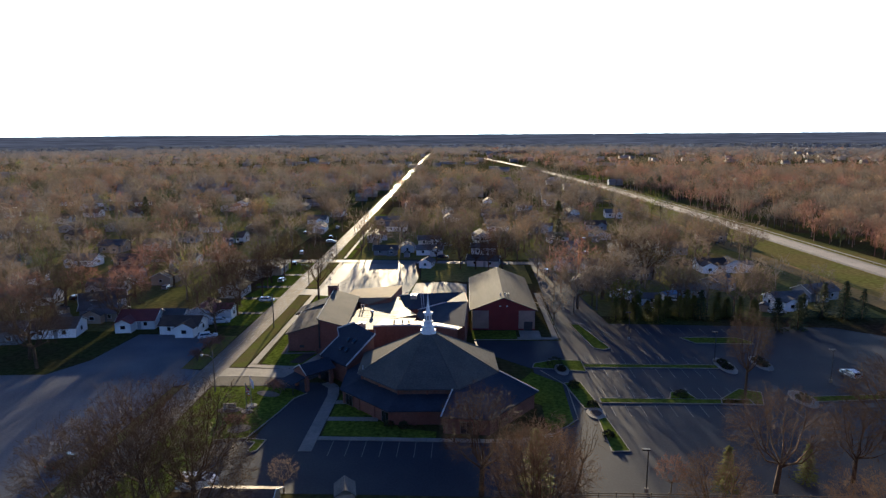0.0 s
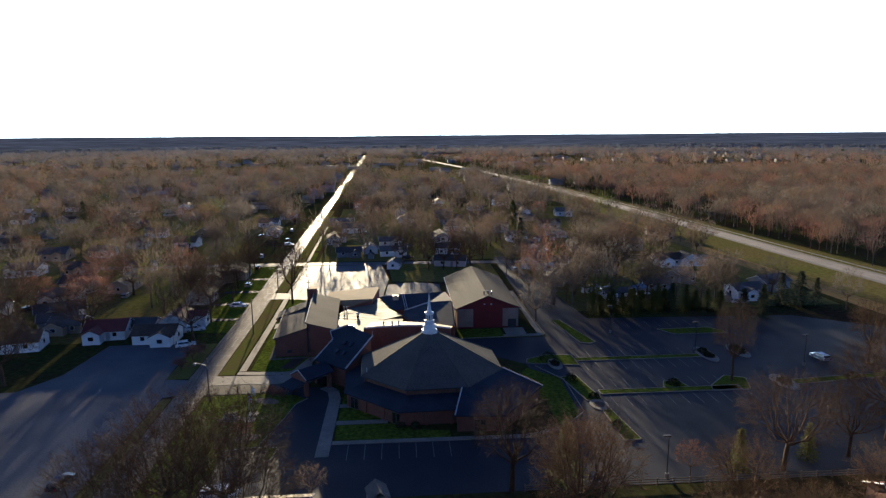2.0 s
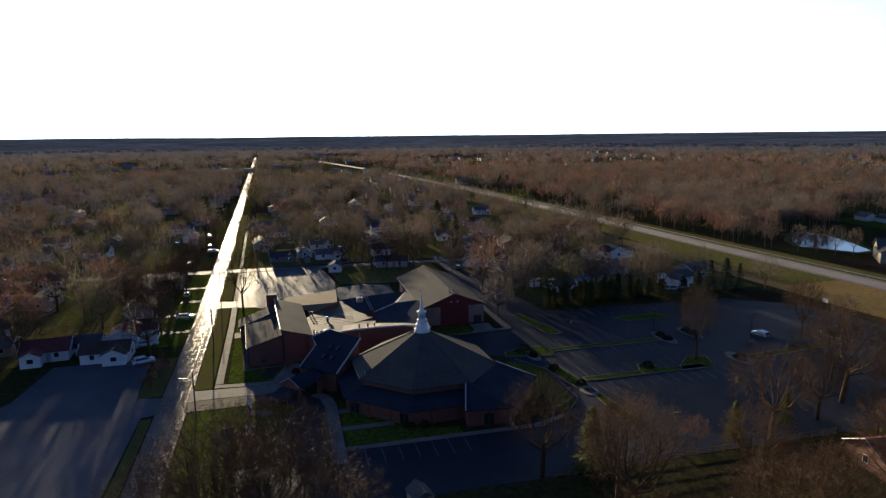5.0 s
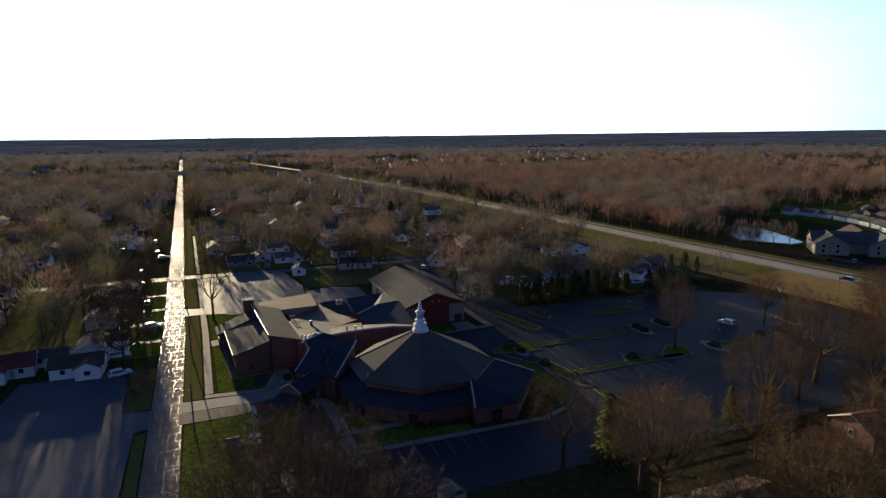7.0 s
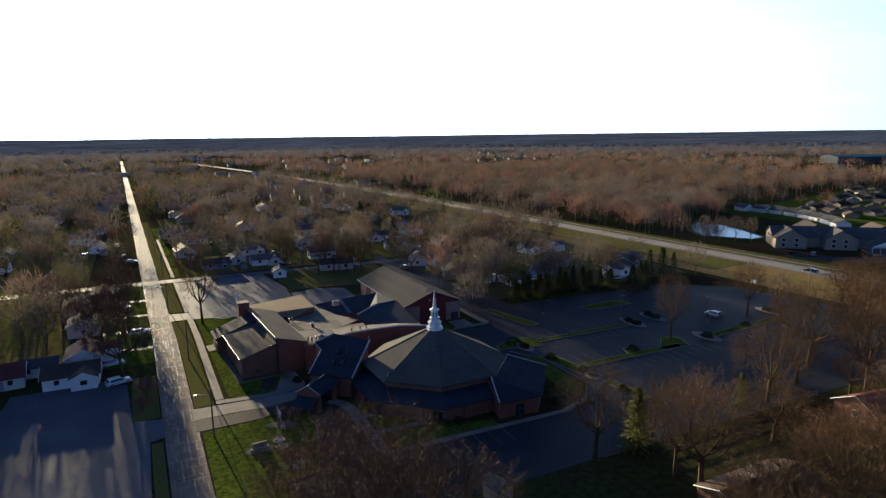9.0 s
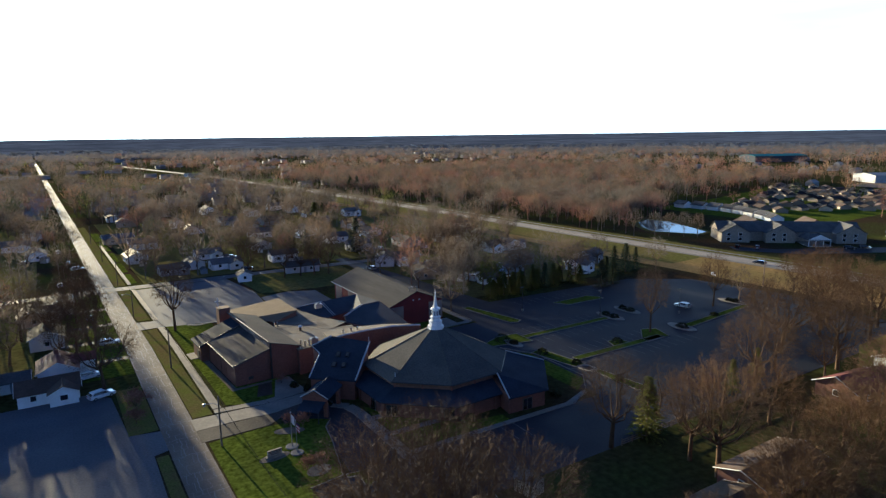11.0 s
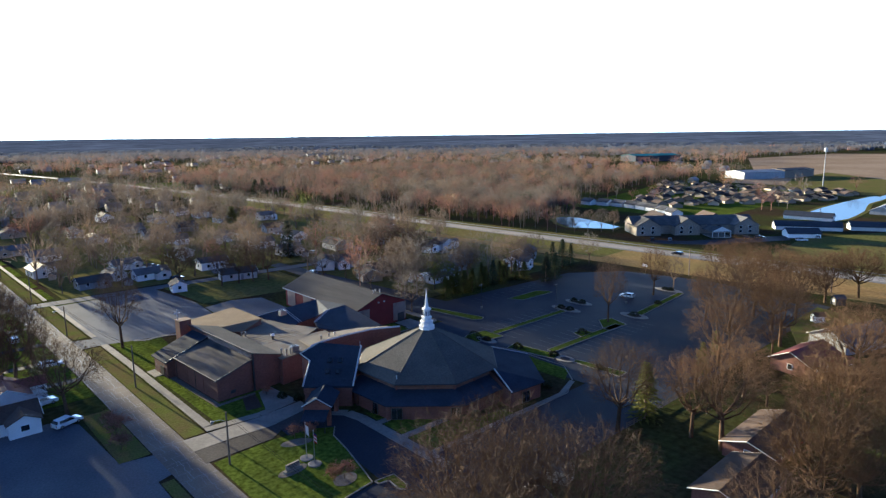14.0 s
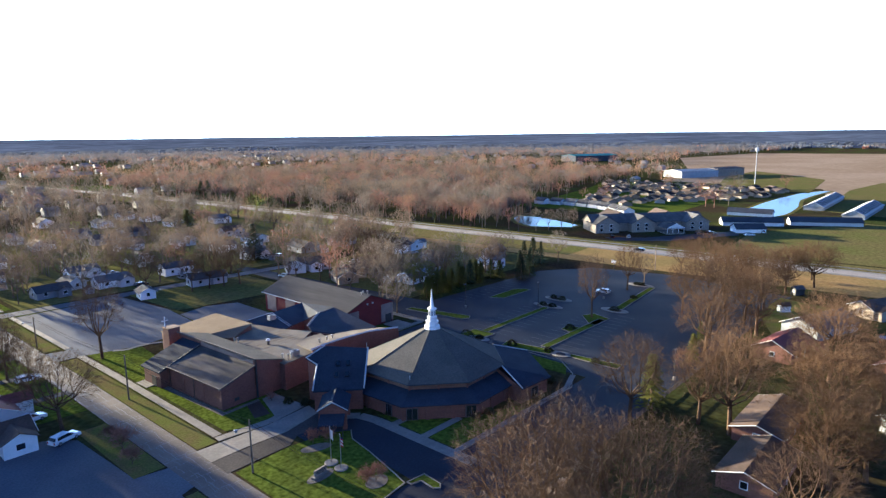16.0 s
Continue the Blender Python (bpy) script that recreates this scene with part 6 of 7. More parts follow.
# ---- houses ----
def house(x, y, turn, w, d, h, wall, roof, pitch=0.5, label="", porch=False, chimney=False, detail=True):
    """A gabled house: w along its ridge, d across it."""
    HOUSES.append((x, y, max(w, d) * 0.62 + 1.5))
    root = thing("house", label, "house", at=(x, y, 0), turn=turn)
    z1 = h + d / 2 * pitch
    g = Geo()
    g.add([(-w / 2, -d / 2, -0.2), (w / 2, -d / 2, -0.2), (w / 2, d / 2, -0.2), (-w / 2, d / 2, -0.2), (-w / 2, -d / 2, h), (w / 2, -d / 2, h), (w / 2, d / 2, h), (-w / 2, d / 2, h), (-w / 2, 0, z1 - 0.1), (w / 2, 0, z1 - 0.1)],
          [(0, 1, 5, 4), (2, 3, 7, 6), (1, 2, 6, 9, 5), (3, 0, 4, 8, 7), (3, 2, 1, 0)])
    part("wall", g, M[wall], root)
    o = 0.45
    ze = h - o * pitch
    g = Geo()
    g.slab([(-w / 2 - o, -d / 2 - o, ze + 0.12), (w / 2 + o, -d / 2 - o, ze + 0.12), (w / 2 + o, 0, z1 + 0.12), (-w / 2 - o, 0, z1 + 0.12)], 0.16)
    g.slab([(-w / 2 - o, 0, z1 + 0.12), (w / 2 + o, 0, z1 + 0.12), (w / 2 + o, d / 2 + o, ze + 0.12), (-w / 2 - o, d / 2 + o, ze + 0.12)], 0.16)
    rf = part("roof", g, M[roof], root)
    if detail:
        for s in (-1, 1):
            part("fascia", Geo().tube([(s * (w / 2 + o), -d / 2 - o, ze + 0.05), (s * (w / 2 + o), 0, z1 + 0.05), (s * (w / 2 + o), d / 2 + o, ze + 0.05)], [0.08] * 3, 4, False), M["white"], rf)
        for sx_, n in ((-1, 2), (1, 2)):
            for i in range(n):
                wx = -w / 4 + w / 2 * i
                q = part("window", Geo().box(wx - 0.55, sx_ * d / 2 - 0.05, 0.95, wx + 0.55, sx_ * d / 2 + 0.05, 2.15), M["white"], root)
                part("pane", Geo().box(wx - 0.45, sx_ * (d / 2 + 0.03) - 0.04, 1.05, wx + 0.45, sx_ * (d / 2 + 0.03) + 0.04, 2.05), M["glass"], q)
        for sx_ in (-1, 1):
            q = part("window", Geo().box(sx_ * w / 2 - 0.05, -0.55, 0.95, sx_ * w / 2 + 0.05, 0.55, 2.15), M["white"], root)
            part("pane", Geo().box(sx_ * (w / 2 + 0.03) - 0.04, -0.45, 1.05, sx_ * (w / 2 + 0.03) + 0.04, 0.45, 2.05), M["glass"], q)
        part("door", Geo().box(0.3, -d / 2 - 0.06, 0.0, 1.25, -d / 2 + 0.02, 2.05), M["siding_grey"], root)
    hz = random.Random(int(x * 7 + y * 13))
    if detail and d > 5 and w < 14 and hz.random() < 0.7:
        ww, wo, wx = hz.uniform(1.9, 2.5), hz.uniform(1.6, 3.4), w * hz.choice([-0.22, 0.24])
        zr, yo = h + ww * pitch, -d / 2 - wo
        g = Geo().add([(wx - ww, yo, -0.2), (wx + ww, yo, -0.2), (wx + ww, -d / 2, -0.2), (wx - ww, -d / 2, -0.2), (wx - ww, yo, h), (wx + ww, yo, h), (wx + ww, -d / 2, h), (wx - ww, -d / 2, h), (wx, yo, zr)],
                      [(0, 1, 5, 8, 4), (1, 2, 6, 5), (3, 0, 4, 7)])
        part("wing_wall", g, M[wall], root)
        g = Geo()
        for q in (-1, 1):
            g.slab([(wx + q * (ww + 0.35), yo - 0.35, h - 0.35 * pitch + 0.14), (wx, yo - 0.35, zr + 0.14), (wx, -0.3, zr + 0.14), (wx + q * (ww + 0.35), -0.3, h - 0.35 * pitch + 0.14)][::-q], 0.15)
        part("wing_roof", g, M[roof], root)
        q = part("window", Geo().box(wx - 0.7, yo - 0.05, 0.95, wx + 0.7, yo + 0.05, 2.1), M["white"], root)
        part("pane", Geo().box(wx - 0.6, yo - 0.08, 1.05, wx + 0.6, yo + 0.03, 2.0), M["glass"], q)
    if chimney:
        part("chimney", Geo().box(w * 0.2, -0.4, h, w * 0.2 + 0.7, 0.4, z1 + 0.9), M["brick"], root)
    return root


WALLS = {"siding": "white", "white": "white", "siding_grey": "grey", "siding_tan": "tan", "brick": "red brick"}
ROOFS = {"roof_brown": "brown", "roof_grey": "grey", "roof_red": "dull red"}
def words(wall, roof):
    return "single-storey %s house with a %s gabled roof" % (WALLS[wall], ROOFS[roof])


# houses told apart beside the street and behind the church
for x, y, t, w, d, h, wl, rf, ch in ((-73.2, 152.8, 0, 10.0, 6.4, 2.6, "white", "roof_brown", False), (-71.5, 163.0, 90, 9.0, 7.0, 3.2, "white", "roof_red", True), (-86.8, 157.5, 5, 9.5, 7.5, 2.6, "siding", "roof_red", False),
                                     (-80.0, 161.5, 0, 7.0, 4.5, 2.4, "siding", "roof_grey", False), (-104.5, 149.5, 10, 11, 7, 2.7, "siding", "roof_brown", False), (-114.5, 146, 10, 9, 7, 2.7, "siding_grey", "roof_grey", False),
                                     (-99.5, 163.5, 0, 8, 6, 2.5, "siding_tan", "roof_grey", False), (-108.5, 176.5, 30, 12, 7, 2.7, "siding", "roof_grey", False), (-104, 167, 20, 9, 6, 2.6, "siding_grey", "roof_grey", False),
                                     (-76.5, 214, 90, 10, 7, 2.8, "siding_tan", "roof_brown", False), (-70.5, 222.5, 90, 10, 7, 2.8, "siding_tan", "roof_grey", False), (-73.5, 190, 90, 9, 7, 3.0, "siding", "roof_grey", True),
                                     (-110, 236, 0, 10, 7, 2.8, "siding", "roof_grey", False), (-34.0, 259.0, 5, 10, 6, 2.4, "siding_grey", "roof_grey", False), (-25.5, 266.0, 95, 8, 6, 2.5, "siding", "roof_grey", False),
                                     (-15.0, 233.0, 80, 6, 4.5, 2.4, "siding", "roof_grey", False), (6.8, 236.0, -10, 12, 6, 2.6, "siding", "roof_grey", False), (-15.5, 259.0, 4, 11, 6, 2.5, "siding", "roof_grey", False), (-17.0, 283.0, 4, 10, 6, 2.6, "siding", "roof_grey", False), (35.5, 368, 10, 13, 9, 2.8, "siding_grey", "roof_grey", False), (89, 378, 0, 10, 7, 3.2, "siding", "roof_grey", False), (60, 441, 20, 10, 7, 3.0, "siding", "roof_grey", False),
                                     (38.0, 229, 60, 10, 7, 3.2, "siding", "roof_grey", True), (46.0, 226.5, -20, 9, 7, 3.0, "siding", "roof_grey", False), (39.0, 201.5, 70, 9, 7, 2.7, "siding_tan", "roof_grey", False), (48, 207, 0, 9, 6, 2.6, "siding_tan", "roof_brown", False),
                                     (69.5, 191, 0, 9, 5, 2.6, "siding_grey", "roof_grey", False), (53.0, 181.5, 0, 7, 4, 2.3, "siding", "roof_grey", False), (93.5, 180.0, 10, 10, 6, 2.8, "siding", "roof_grey", False), (107.0, 189.0, 20, 11, 7, 2.8, "siding_grey", "roof_grey", False),
                                     (90.0, 228.5, 0, 10, 7, 2.8, "siding", "roof_brown", False), (97.5, 227.5, 90, 8, 7, 3.0, "siding", "roof_grey", False), (83, 203, 40, 9, 6, 2.6, "siding_grey", "roof_grey", False), (60, 215, 10, 10, 6, 2.6, "siding_tan", "roof_brown", False),
                                     (79, 66, -20, 17, 9, 2.8, "siding_grey", "roof_grey", False), (104, 58, -30, 10, 7, 2.8, "siding_tan", "roof_brown", False), (-116.5, 193.5, 5, 11, 7, 2.8, "siding", "roof_grey", False), (-120.0, 211.5, 0, 10, 7, 2.8, "siding_grey", "roof_brown", False),
                                     (56, 68.5, -8, 13, 8, 2.7, "brick", "roof_red", False), (56, 46, -20, 12, 8, 2.7, "brick", "roof_red", False), (28, 40, -40, 12, 8, 2.7, "siding_grey", "roof_grey", False), (-30, 74, 0, 9, 6, 2.5, "siding_tan", "roof_brown", False)):
    house(x, y, t, w, d, h, wl, rf, 0.5, words(wl, rf), chimney=ch)

for x, y, w, d, p in ((-2.2, 58.0, 13.0, 7.4, 0.33), (14.6, 60.8, 15.0, 7.4, 0.33)):
    house(x, y, 0, w, d, 2.4, "brick", "roof_brown", p, "low brick bungalow with wide white eaves under bare trees")

# rows of houses across the neighbourhood
hr_ = random.Random(21)
FAR_ROWS = []
for bx in list(range(-420, -60, 26)) + list(range(-40, 130, 26)):
    for by in range(265, 760, 30):
        x, y = bx + hr_.uniform(-5, 5), by + hr_.uniform(-6, 6)
        if bx < -60 and by < 300 and bx > -100:
            continue
        if hr_.random() < 0.25 or not free(x, y, 9) or any((x - a) ** 2 + (y - b) ** 2 < (c + 7) ** 2 for a, b, c in HOUSES):
            continue
        if abs(math.degrees(math.atan2(x + 40, y))) > 47:
            continue
        if by > 470:
            FAR_ROWS.append((x, y))
            HOUSES.append((x, y, 8.0))
            continue
        wl = hr_.choice(["siding", "siding", "siding", "siding_grey", "siding_tan"])
        rf = hr_.choice(["roof_grey", "roof_grey", "roof_brown"])
        house(x, y, hr_.choice([0, 90]) + hr_.uniform(-6, 6), hr_.uniform(9, 13), hr_.uniform(6.5, 8), hr_.uniform(2.6, 3.2), wl, rf, hr_.uniform(0.4, 0.6), words(wl, rf), chimney=hr_.random() < 0.3, detail=by < 420)
for bx in range(-250, -95, 24):
    for by in range(150, 262, 28):
        x, y = bx + hr_.uniform(-4, 4), by + hr_.uniform(-5, 5)
        if any((x - a) ** 2 + (y - b) ** 2 < (c + 7) ** 2 for a, b, c in HOUSES) or hr_.random() < 0.2:
            continue
        wl = hr_.choice(["siding", "siding", "siding_grey", "siding_tan"])
        house(x, y, hr_.choice([0, 90]) + hr_.uniform(-8, 8), hr_.uniform(9, 12), hr_.uniform(6.5, 8), 2.8, wl, "roof_grey", 0.5, words(wl, "roof_grey"))
# the estate across the highway
for bx in range(312, 500, 15):
    for by in range(170, 350, 15):
        x, y = bx + hr_.uniform(-3, 3), by + hr_.uniform(-3, 3)
        if y > 262 + 0.40 * (x - 312) or y < max(170, 222 - 0.5 * (x - 312)) or hr_.random() < 0.12:
            continue
        house(x, y, hr_.uniform(-20, 70), hr_.uniform(8, 10), 7, 1.9, "siding_tan", hr_.choice(["roof_estate", "roof_estate", "roof_brown"]), 0.42, "low tan bungalow with a dark roof in a dense estate", detail=False)
for x, y, t, w in ((286, 281, 80, 9), (289, 270, 85, 9), (290, 259, 80, 9), (288, 248, 75, 9), (285, 238, 70, 9), (280, 228, 65, 9), (275, 218, 60, 9), (267, 208, 50, 10)):
    house(x, y, t, w, 7, 2.6, "white", "roof_grey", 0.55, words("siding", "roof_grey"), detail=False)

# long care home with gables and an entrance canopy
apt = thing("care_home", "long two-storey stone building with gables and a canopy", "apartment building", at=(211.0, 168.5, 0), turn=-41.0)
HOUSES.append((211, 168, 36))
def gable_block(root, x0, y0, x1, y1, h, pitch, along_x, wall, roof):
    w, d = (x1 - x0, y1 - y0) if along_x else (y1 - y0, x1 - x0)
    z1 = h + d / 2 * pitch
    base = [(-w / 2, -d / 2, -0.2), (w / 2, -d / 2, -0.2), (w / 2, d / 2, -0.2), (-w / 2, d / 2, -0.2), (-w / 2, -d / 2, h), (w / 2, -d / 2, h), (w / 2, d / 2, h), (-w / 2, d / 2, h), (-w / 2, 0, z1), (w / 2, 0, z1)]
    o = 0.5
    rl = [[(-w / 2 - o, -d / 2 - o, h - o * pitch + .15), (w / 2 + o, -d / 2 - o, h - o * pitch + .15), (w / 2 + o, 0, z1 + .15), (-w / 2 - o, 0, z1 + .15)],
          [(-w / 2 - o, 0, z1 + .15), (w / 2 + o, 0, z1 + .15), (w / 2 + o, d / 2 + o, h - o * pitch + .15), (-w / 2 - o, d / 2 + o, h - o * pitch + .15)]]
    m = pose((x0 + x1) / 2, (y0 + y1) / 2, 0, 0, 0, 0 if along_x else 90)
    g = Geo().add([m @ Vector(v) for v in base], [(0, 1, 5, 4), (2, 3, 7, 6), (1, 2, 6, 9, 5), (3, 0, 4, 8, 7), (3, 2, 1, 0)])
    part("wall", g, M[wall], root)
    g = Geo()
    for s in rl:
        g.slab([m @ Vector(v) for v in s], 0.2)
    part("roof", g, M[roof], root)


gable_block(apt, -30, 0, 30, 13, 4.6, 0.55, True, "stone", "roof_grey")
for x in (-30, -11, 18):
    gable_block(apt, x, -5, x + 12, 8, 4.6, 0.6, False, "stone", "roof_grey")
gable_block(apt, -16, 12, -4, 30, 4.6, 0.6, False, "panel_tan", "roof_brown")
gable_block(apt, 10, 12, 22, 26, 4.6, 0.6, False, "panel_tan", "roof_brown")
gable_block(apt, 3, -14, 12, -4, 0.35, 0.0, False, "white", "concrete")
part("canopy_roof", Geo().slab([(2.5, -14.5, 3.1), (12.5, -14.5, 3.1), (9.5, -9, 5.0), (5.5, -9, 5.0)], 0.2).slab([(2.5, -4, 3.1), (2.5, -14.5, 3.1), (5.5, -9, 5.0), (5.5, -4, 5.0)], 0.2).slab([(12.5, -14.5, 3.1), (12.5, -4, 3.1), (9.5, -4, 5.0), (9.5, -9, 5.0)], 0.2), M["roof_grey"], apt)
part("canopy_gable", Geo().add([(2.6, -14.5, 3.0), (12.4, -14.5, 3.0), (7.5, -14.5, 5.3), (2.6, -14.2, 3.0), (12.4, -14.2, 3.0), (7.5, -14.2, 5.3)], [(0, 1, 2), (5, 4, 3), (0, 3, 4, 1), (1, 4, 5, 2), (2, 5, 3, 0)]), M["white"], apt, "white gable over the entrance")
part("canopy_beam", Geo().box(2.9, -14.1, 2.7, 12.1, -13.8, 3.05), M["white"], apt)
for x in (3.2, 6.0, 9.0, 11.8):
    part("canopy_post", Geo().tube([(x, -13.9, 0), (x, -13.9, 2.8)], [0.16, 0.16], 8), M["white"], apt)
for x0 in (-29, -24, -10, -5.5, 19, 23.5):
    for z in (0.9, 3.0):
        q = part("window", Geo().box(x0 + 1.2, -5.06, z, x0 + 2.8, -4.98, z + 1.4), M["white"], apt)
        part("pane", Geo().box(x0 + 1.32, -5.10, z + 0.1, x0 + 2.68, -5.02, z + 1.3), M["glass"], q)
flat("car_park", [(172, 168), (186, 148), (222, 128), (236, 132), (214, 146), (188, 160), (178, 176)], 0.05, M["asphalt"], "dark asphalt forecourt of the care home", "car park")
# white-ended garage rows and striped roof sheds
for x, y, t, w, roof in ((236, 128, -52, 14, "roof_grey"), (262, 134, -60, 30, "roof_grey"), (284, 104, -62, 34, "roof_grey"), (303, 146, -84, 24, "roof_grey")):
    house(x, y, t, w, 8.5, 2.1, "siding", "slate", 0.5, "long low white garage row with a dark slate roof", detail=False)
for x, y, t, w in ((392, 124.0, 2, 84), (352, 96.0, 0, 70)):
    root = house(x, y, t, w, 11, 2.4, "siding_grey", "trim", 0.5, "long pale shed with dark panels on its roof", detail=False)
    for i in range(int(w / 4)):
        xx = -w / 2 + 2 + 4 * i
        part("roof_panel", Geo().slab([(xx, -4.9, 2.4 + 0.62), (xx + 2.4, -4.9, 2.4 + 0.62), (xx + 2.4, -0.7, 5.05), (xx, -0.7, 5.05)], 0.06), M["pv"], root)
# far large buildings
def shed(name, x, y, turn, w, d, h, wall, roof, label):
    HOUSES.append((x, y, max(w, d) * 0.6))
    root = thing(name, label, "building", at=(x, y, land(x, y)), turn=turn)
    gable_block(root, -w / 2, -d / 2, w / 2, d / 2, h, 0.12, True, wall, roof)
    return root


shed("warehouse", 616, 298, -28.7, 50, 30, 7, "siding_grey", "siding_grey", "long pale metal warehouse")
shed("warehouse", 662, 279, -18.7, 46, 24, 8, "siding_tan", "roof_grey", "dull tan flat-roofed warehouse block")
shed("school", 945, 606, -24, 92, 44, 10, "slate", "roof_teal", "large low building with a teal metal roof")
for x, y, w in ((-260, 720, 26), (-330, 640, 22), (-200, 820, 28), (-420, 900, 36), (-120, 980, 30), (90, 880, 22), (-30, 1080, 30), (-520, 760, 26), (220, 1000, 26), (-300, 1100, 34), (-620, 1000, 30), (-150, 640, 18), (330, 1300, 30),
                (-228, 712, 14), (-292, 655, 16), (-384, 880, 20), (-80, 965, 18), (10, 1060, 22), (180, 985, 18), (-250, 1085, 22), (-175, 655, 12), (-455, 930, 18), (40, 900, 14)):
    shed("warehouse", x, y, (x * 7 + y) % 24 - 8, w, 14, 4, "siding_grey", "membrane", "long pale low commercial building")


# ---- poles, lamps, flags and signs ----
def utility_pole(x, y, h, lamp=0):
    root = thing("utility_pole", "weathered wooden utility pole", "utility pole", at=(x, y, 0))
    part("pole", Geo().tube([(0, 0, -0.3), (0, 0, h)], [0.16, 0.11], 8), M["wood_pole"], root)
    if lamp:
        part("arm", Geo().tube([(0, 0, h - 1.5), (-0.9 * lamp, 0, h - 1.0), (-2.0 * lamp, 0, h - 0.9)], [0.04, 0.04, 0.04], 6), M["steel"], root)
        q = part("lamp_head", Geo().lathe(-2.2 * lamp, 0, [(0.08, h - 0.78), (0.28, h - 0.85), (0.26, h - 1.0), (0.1, h - 1.12)], 10), M["steel"], root)
        part("lens", Geo().lathe(-2.2 * lamp, 0, [(0.2, h - 1.02), (0.17, h - 1.2), (0.05, h - 1.25)], 10), M["lamp_clear"], q)
    return root


POLES = [(-49.7, 114.5, 8.6, 1), (-50.8, 156.4, 9.0, 0), (-53.2, 203.4, 8.0, 1), (sx(-50.4, 250), 250.0, 9.0, 0), (sx(-50.4, 300), 300.0, 9.0, 0), (sx(-50.4, 350), 350, 9, 0), (-48.8, 70.0, 8.6, 0)]
for p in POLES:
    utility_pole(*p)
utility_pole(44, 262, 9, 0)
utility_pole(72, 236, 9, 0)
utility_pole(30, 300, 9, 0)
for (ax, ay, ah, _), (bx, by, bh, _) in zip(sorted(POLES, key=lambda p: p[1]), sorted(POLES, key=lambda p: p[1])[1:]):
    for off, dz in ((0.0, 0.15), (0.25, 0.9)):
        pts = []
        for i in range(9):
            t = i / 8
            pts.append((ax + (bx - ax) * t + off, ay + (by - ay) * t, ah + (bh - ah) * t - dz - 0.9 * 4 * t * (1 - t)))
        solid("overhead_cable", Geo().tube(pts, [0.022] * 9, 3, False), M["wire"], "thin black cable slung between wooden poles", "cable", "cables along the street")


def lamp_post(x, y, h, label="tall dark car park lamp post"):
    root = thing("lamp_post", label, "lamp post", at=(x, y, 0))
    part("base", Geo().lathe(0, 0, [(0.3, 0), (0.3, 0.7)], 12), M["concrete"], root)
    part("pole", Geo().tube([(0, 0, 0.6), (0, 0, h)], [0.10, 0.07], 8), M["dark"], root)
    q = part("lamp_head", Geo().box(-0.9, -0.22, h - 0.12, 0.25, 0.22, h + 0.08), M["dark"], root)
    part("lens", Geo().box(-0.8, -0.17, h - 0.15, -0.2, 0.17, h - 0.11), M["lamp_clear"], q)


for x, y, h in ((25.5, 81.2, 6.6), (55, 133, 7.0), (74, 122, 7.0), (40, 148, 7.0)):
    lamp_post(x, y, h)
pp = thing("traffic_pole", "tall pale wooden pole beside the highway", "pole", at=(121.5, 126.5, 0))
part("pole", Geo().tube([(0, 0, -0.2), (0, 0, 9.4)], [0.17, 0.12], 8), M["panel_tan"], pp)


def flagpole(x, y, h, colours, label):
    root = thing("flagpole", label, "flagpole", "flagpoles on the lawn", at=(x, y, 0.05))
    part("base", Geo().lathe(0, 0, [(1.05, -0.05), (1.05, 0.10), (0.95, 0.14)], 20), M["concrete"], root, "round concrete base")
    part("pole", Geo().tube([(0, 0, 0.1), (0, 0, h)], [0.08, 0.05], 8), M["steel"], root)
    part("finial", Geo().lathe(0, 0, [(0.03, h), (0.1, h + 0.06), (0.1, h + 0.14), (0.02, h + 0.2)], 10), M["trim"], root)
    n = len(colours)
    for i, c in enumerate(colours):
        g = Geo()
        for k in range(6):
            x0, x1 = 0.08 + 0.09 * k, 0.08 + 0.09 * (k + 1)
            y0, y1 = 0.12 * math.sin(k * 1.3), 0.12 * math.sin((k + 1) * 1.3)
            t0, t1 = h - 0.25 - 1.5 * i / n - 0.12 * k, h - 0.25 - 1.5 * (i + 1) / n - 0.12 * k
            g.add([(x0, y0, t1), (x1, y1, t1 - 0.12), (x1, y1, t0 - 0.12), (x0, y0, t0), (x0, y0 + 0.012, t1), (x1, y1 + 0.012, t1 - 0.12), (x1, y1 + 0.012, t0 - 0.12), (x0, y0 + 0.012, t0)],
                  [(0, 1, 2, 3), (7, 6, 5, 4), (0, 4, 5, 1), (3, 2, 6, 7)])
        part("flag_stripe" if n > 2 else "flag", g, M[c], root)


flagpole(-40.2, 108.0, 5.8, ["white"], "steel flagpole with a limp white flag")
flagpole(-40.2, 105.6, 5.4, ["blue", "red", "white", "red", "white", "red"], "steel flagpole with a limp red and white flag")
sign = thing("church_sign", "low pale stone church sign on the lawn", "sign", at=(-43.6, 106.2, 0.05), turn=6.0)
part("plinth", Geo().box(-1.5, -0.32, 0.0, 1.5, 0.32, 0.4), M["concrete"], sign)
brd = part("board", Geo().box(-1.15, -0.14, 0.4, 1.15, 0.14, 1.3), M["stone"], sign)
for i, (x0, x1) in enumerate(((-1.05, 1.05), (-0.9, 0.8), (-0.6, 0.6))):
    part("text_bar", Geo().box(x0, -0.155, 1.08 - 0.24 * i, x1, -0.13, 1.19 - 0.24 * i), M["dark"], brd)
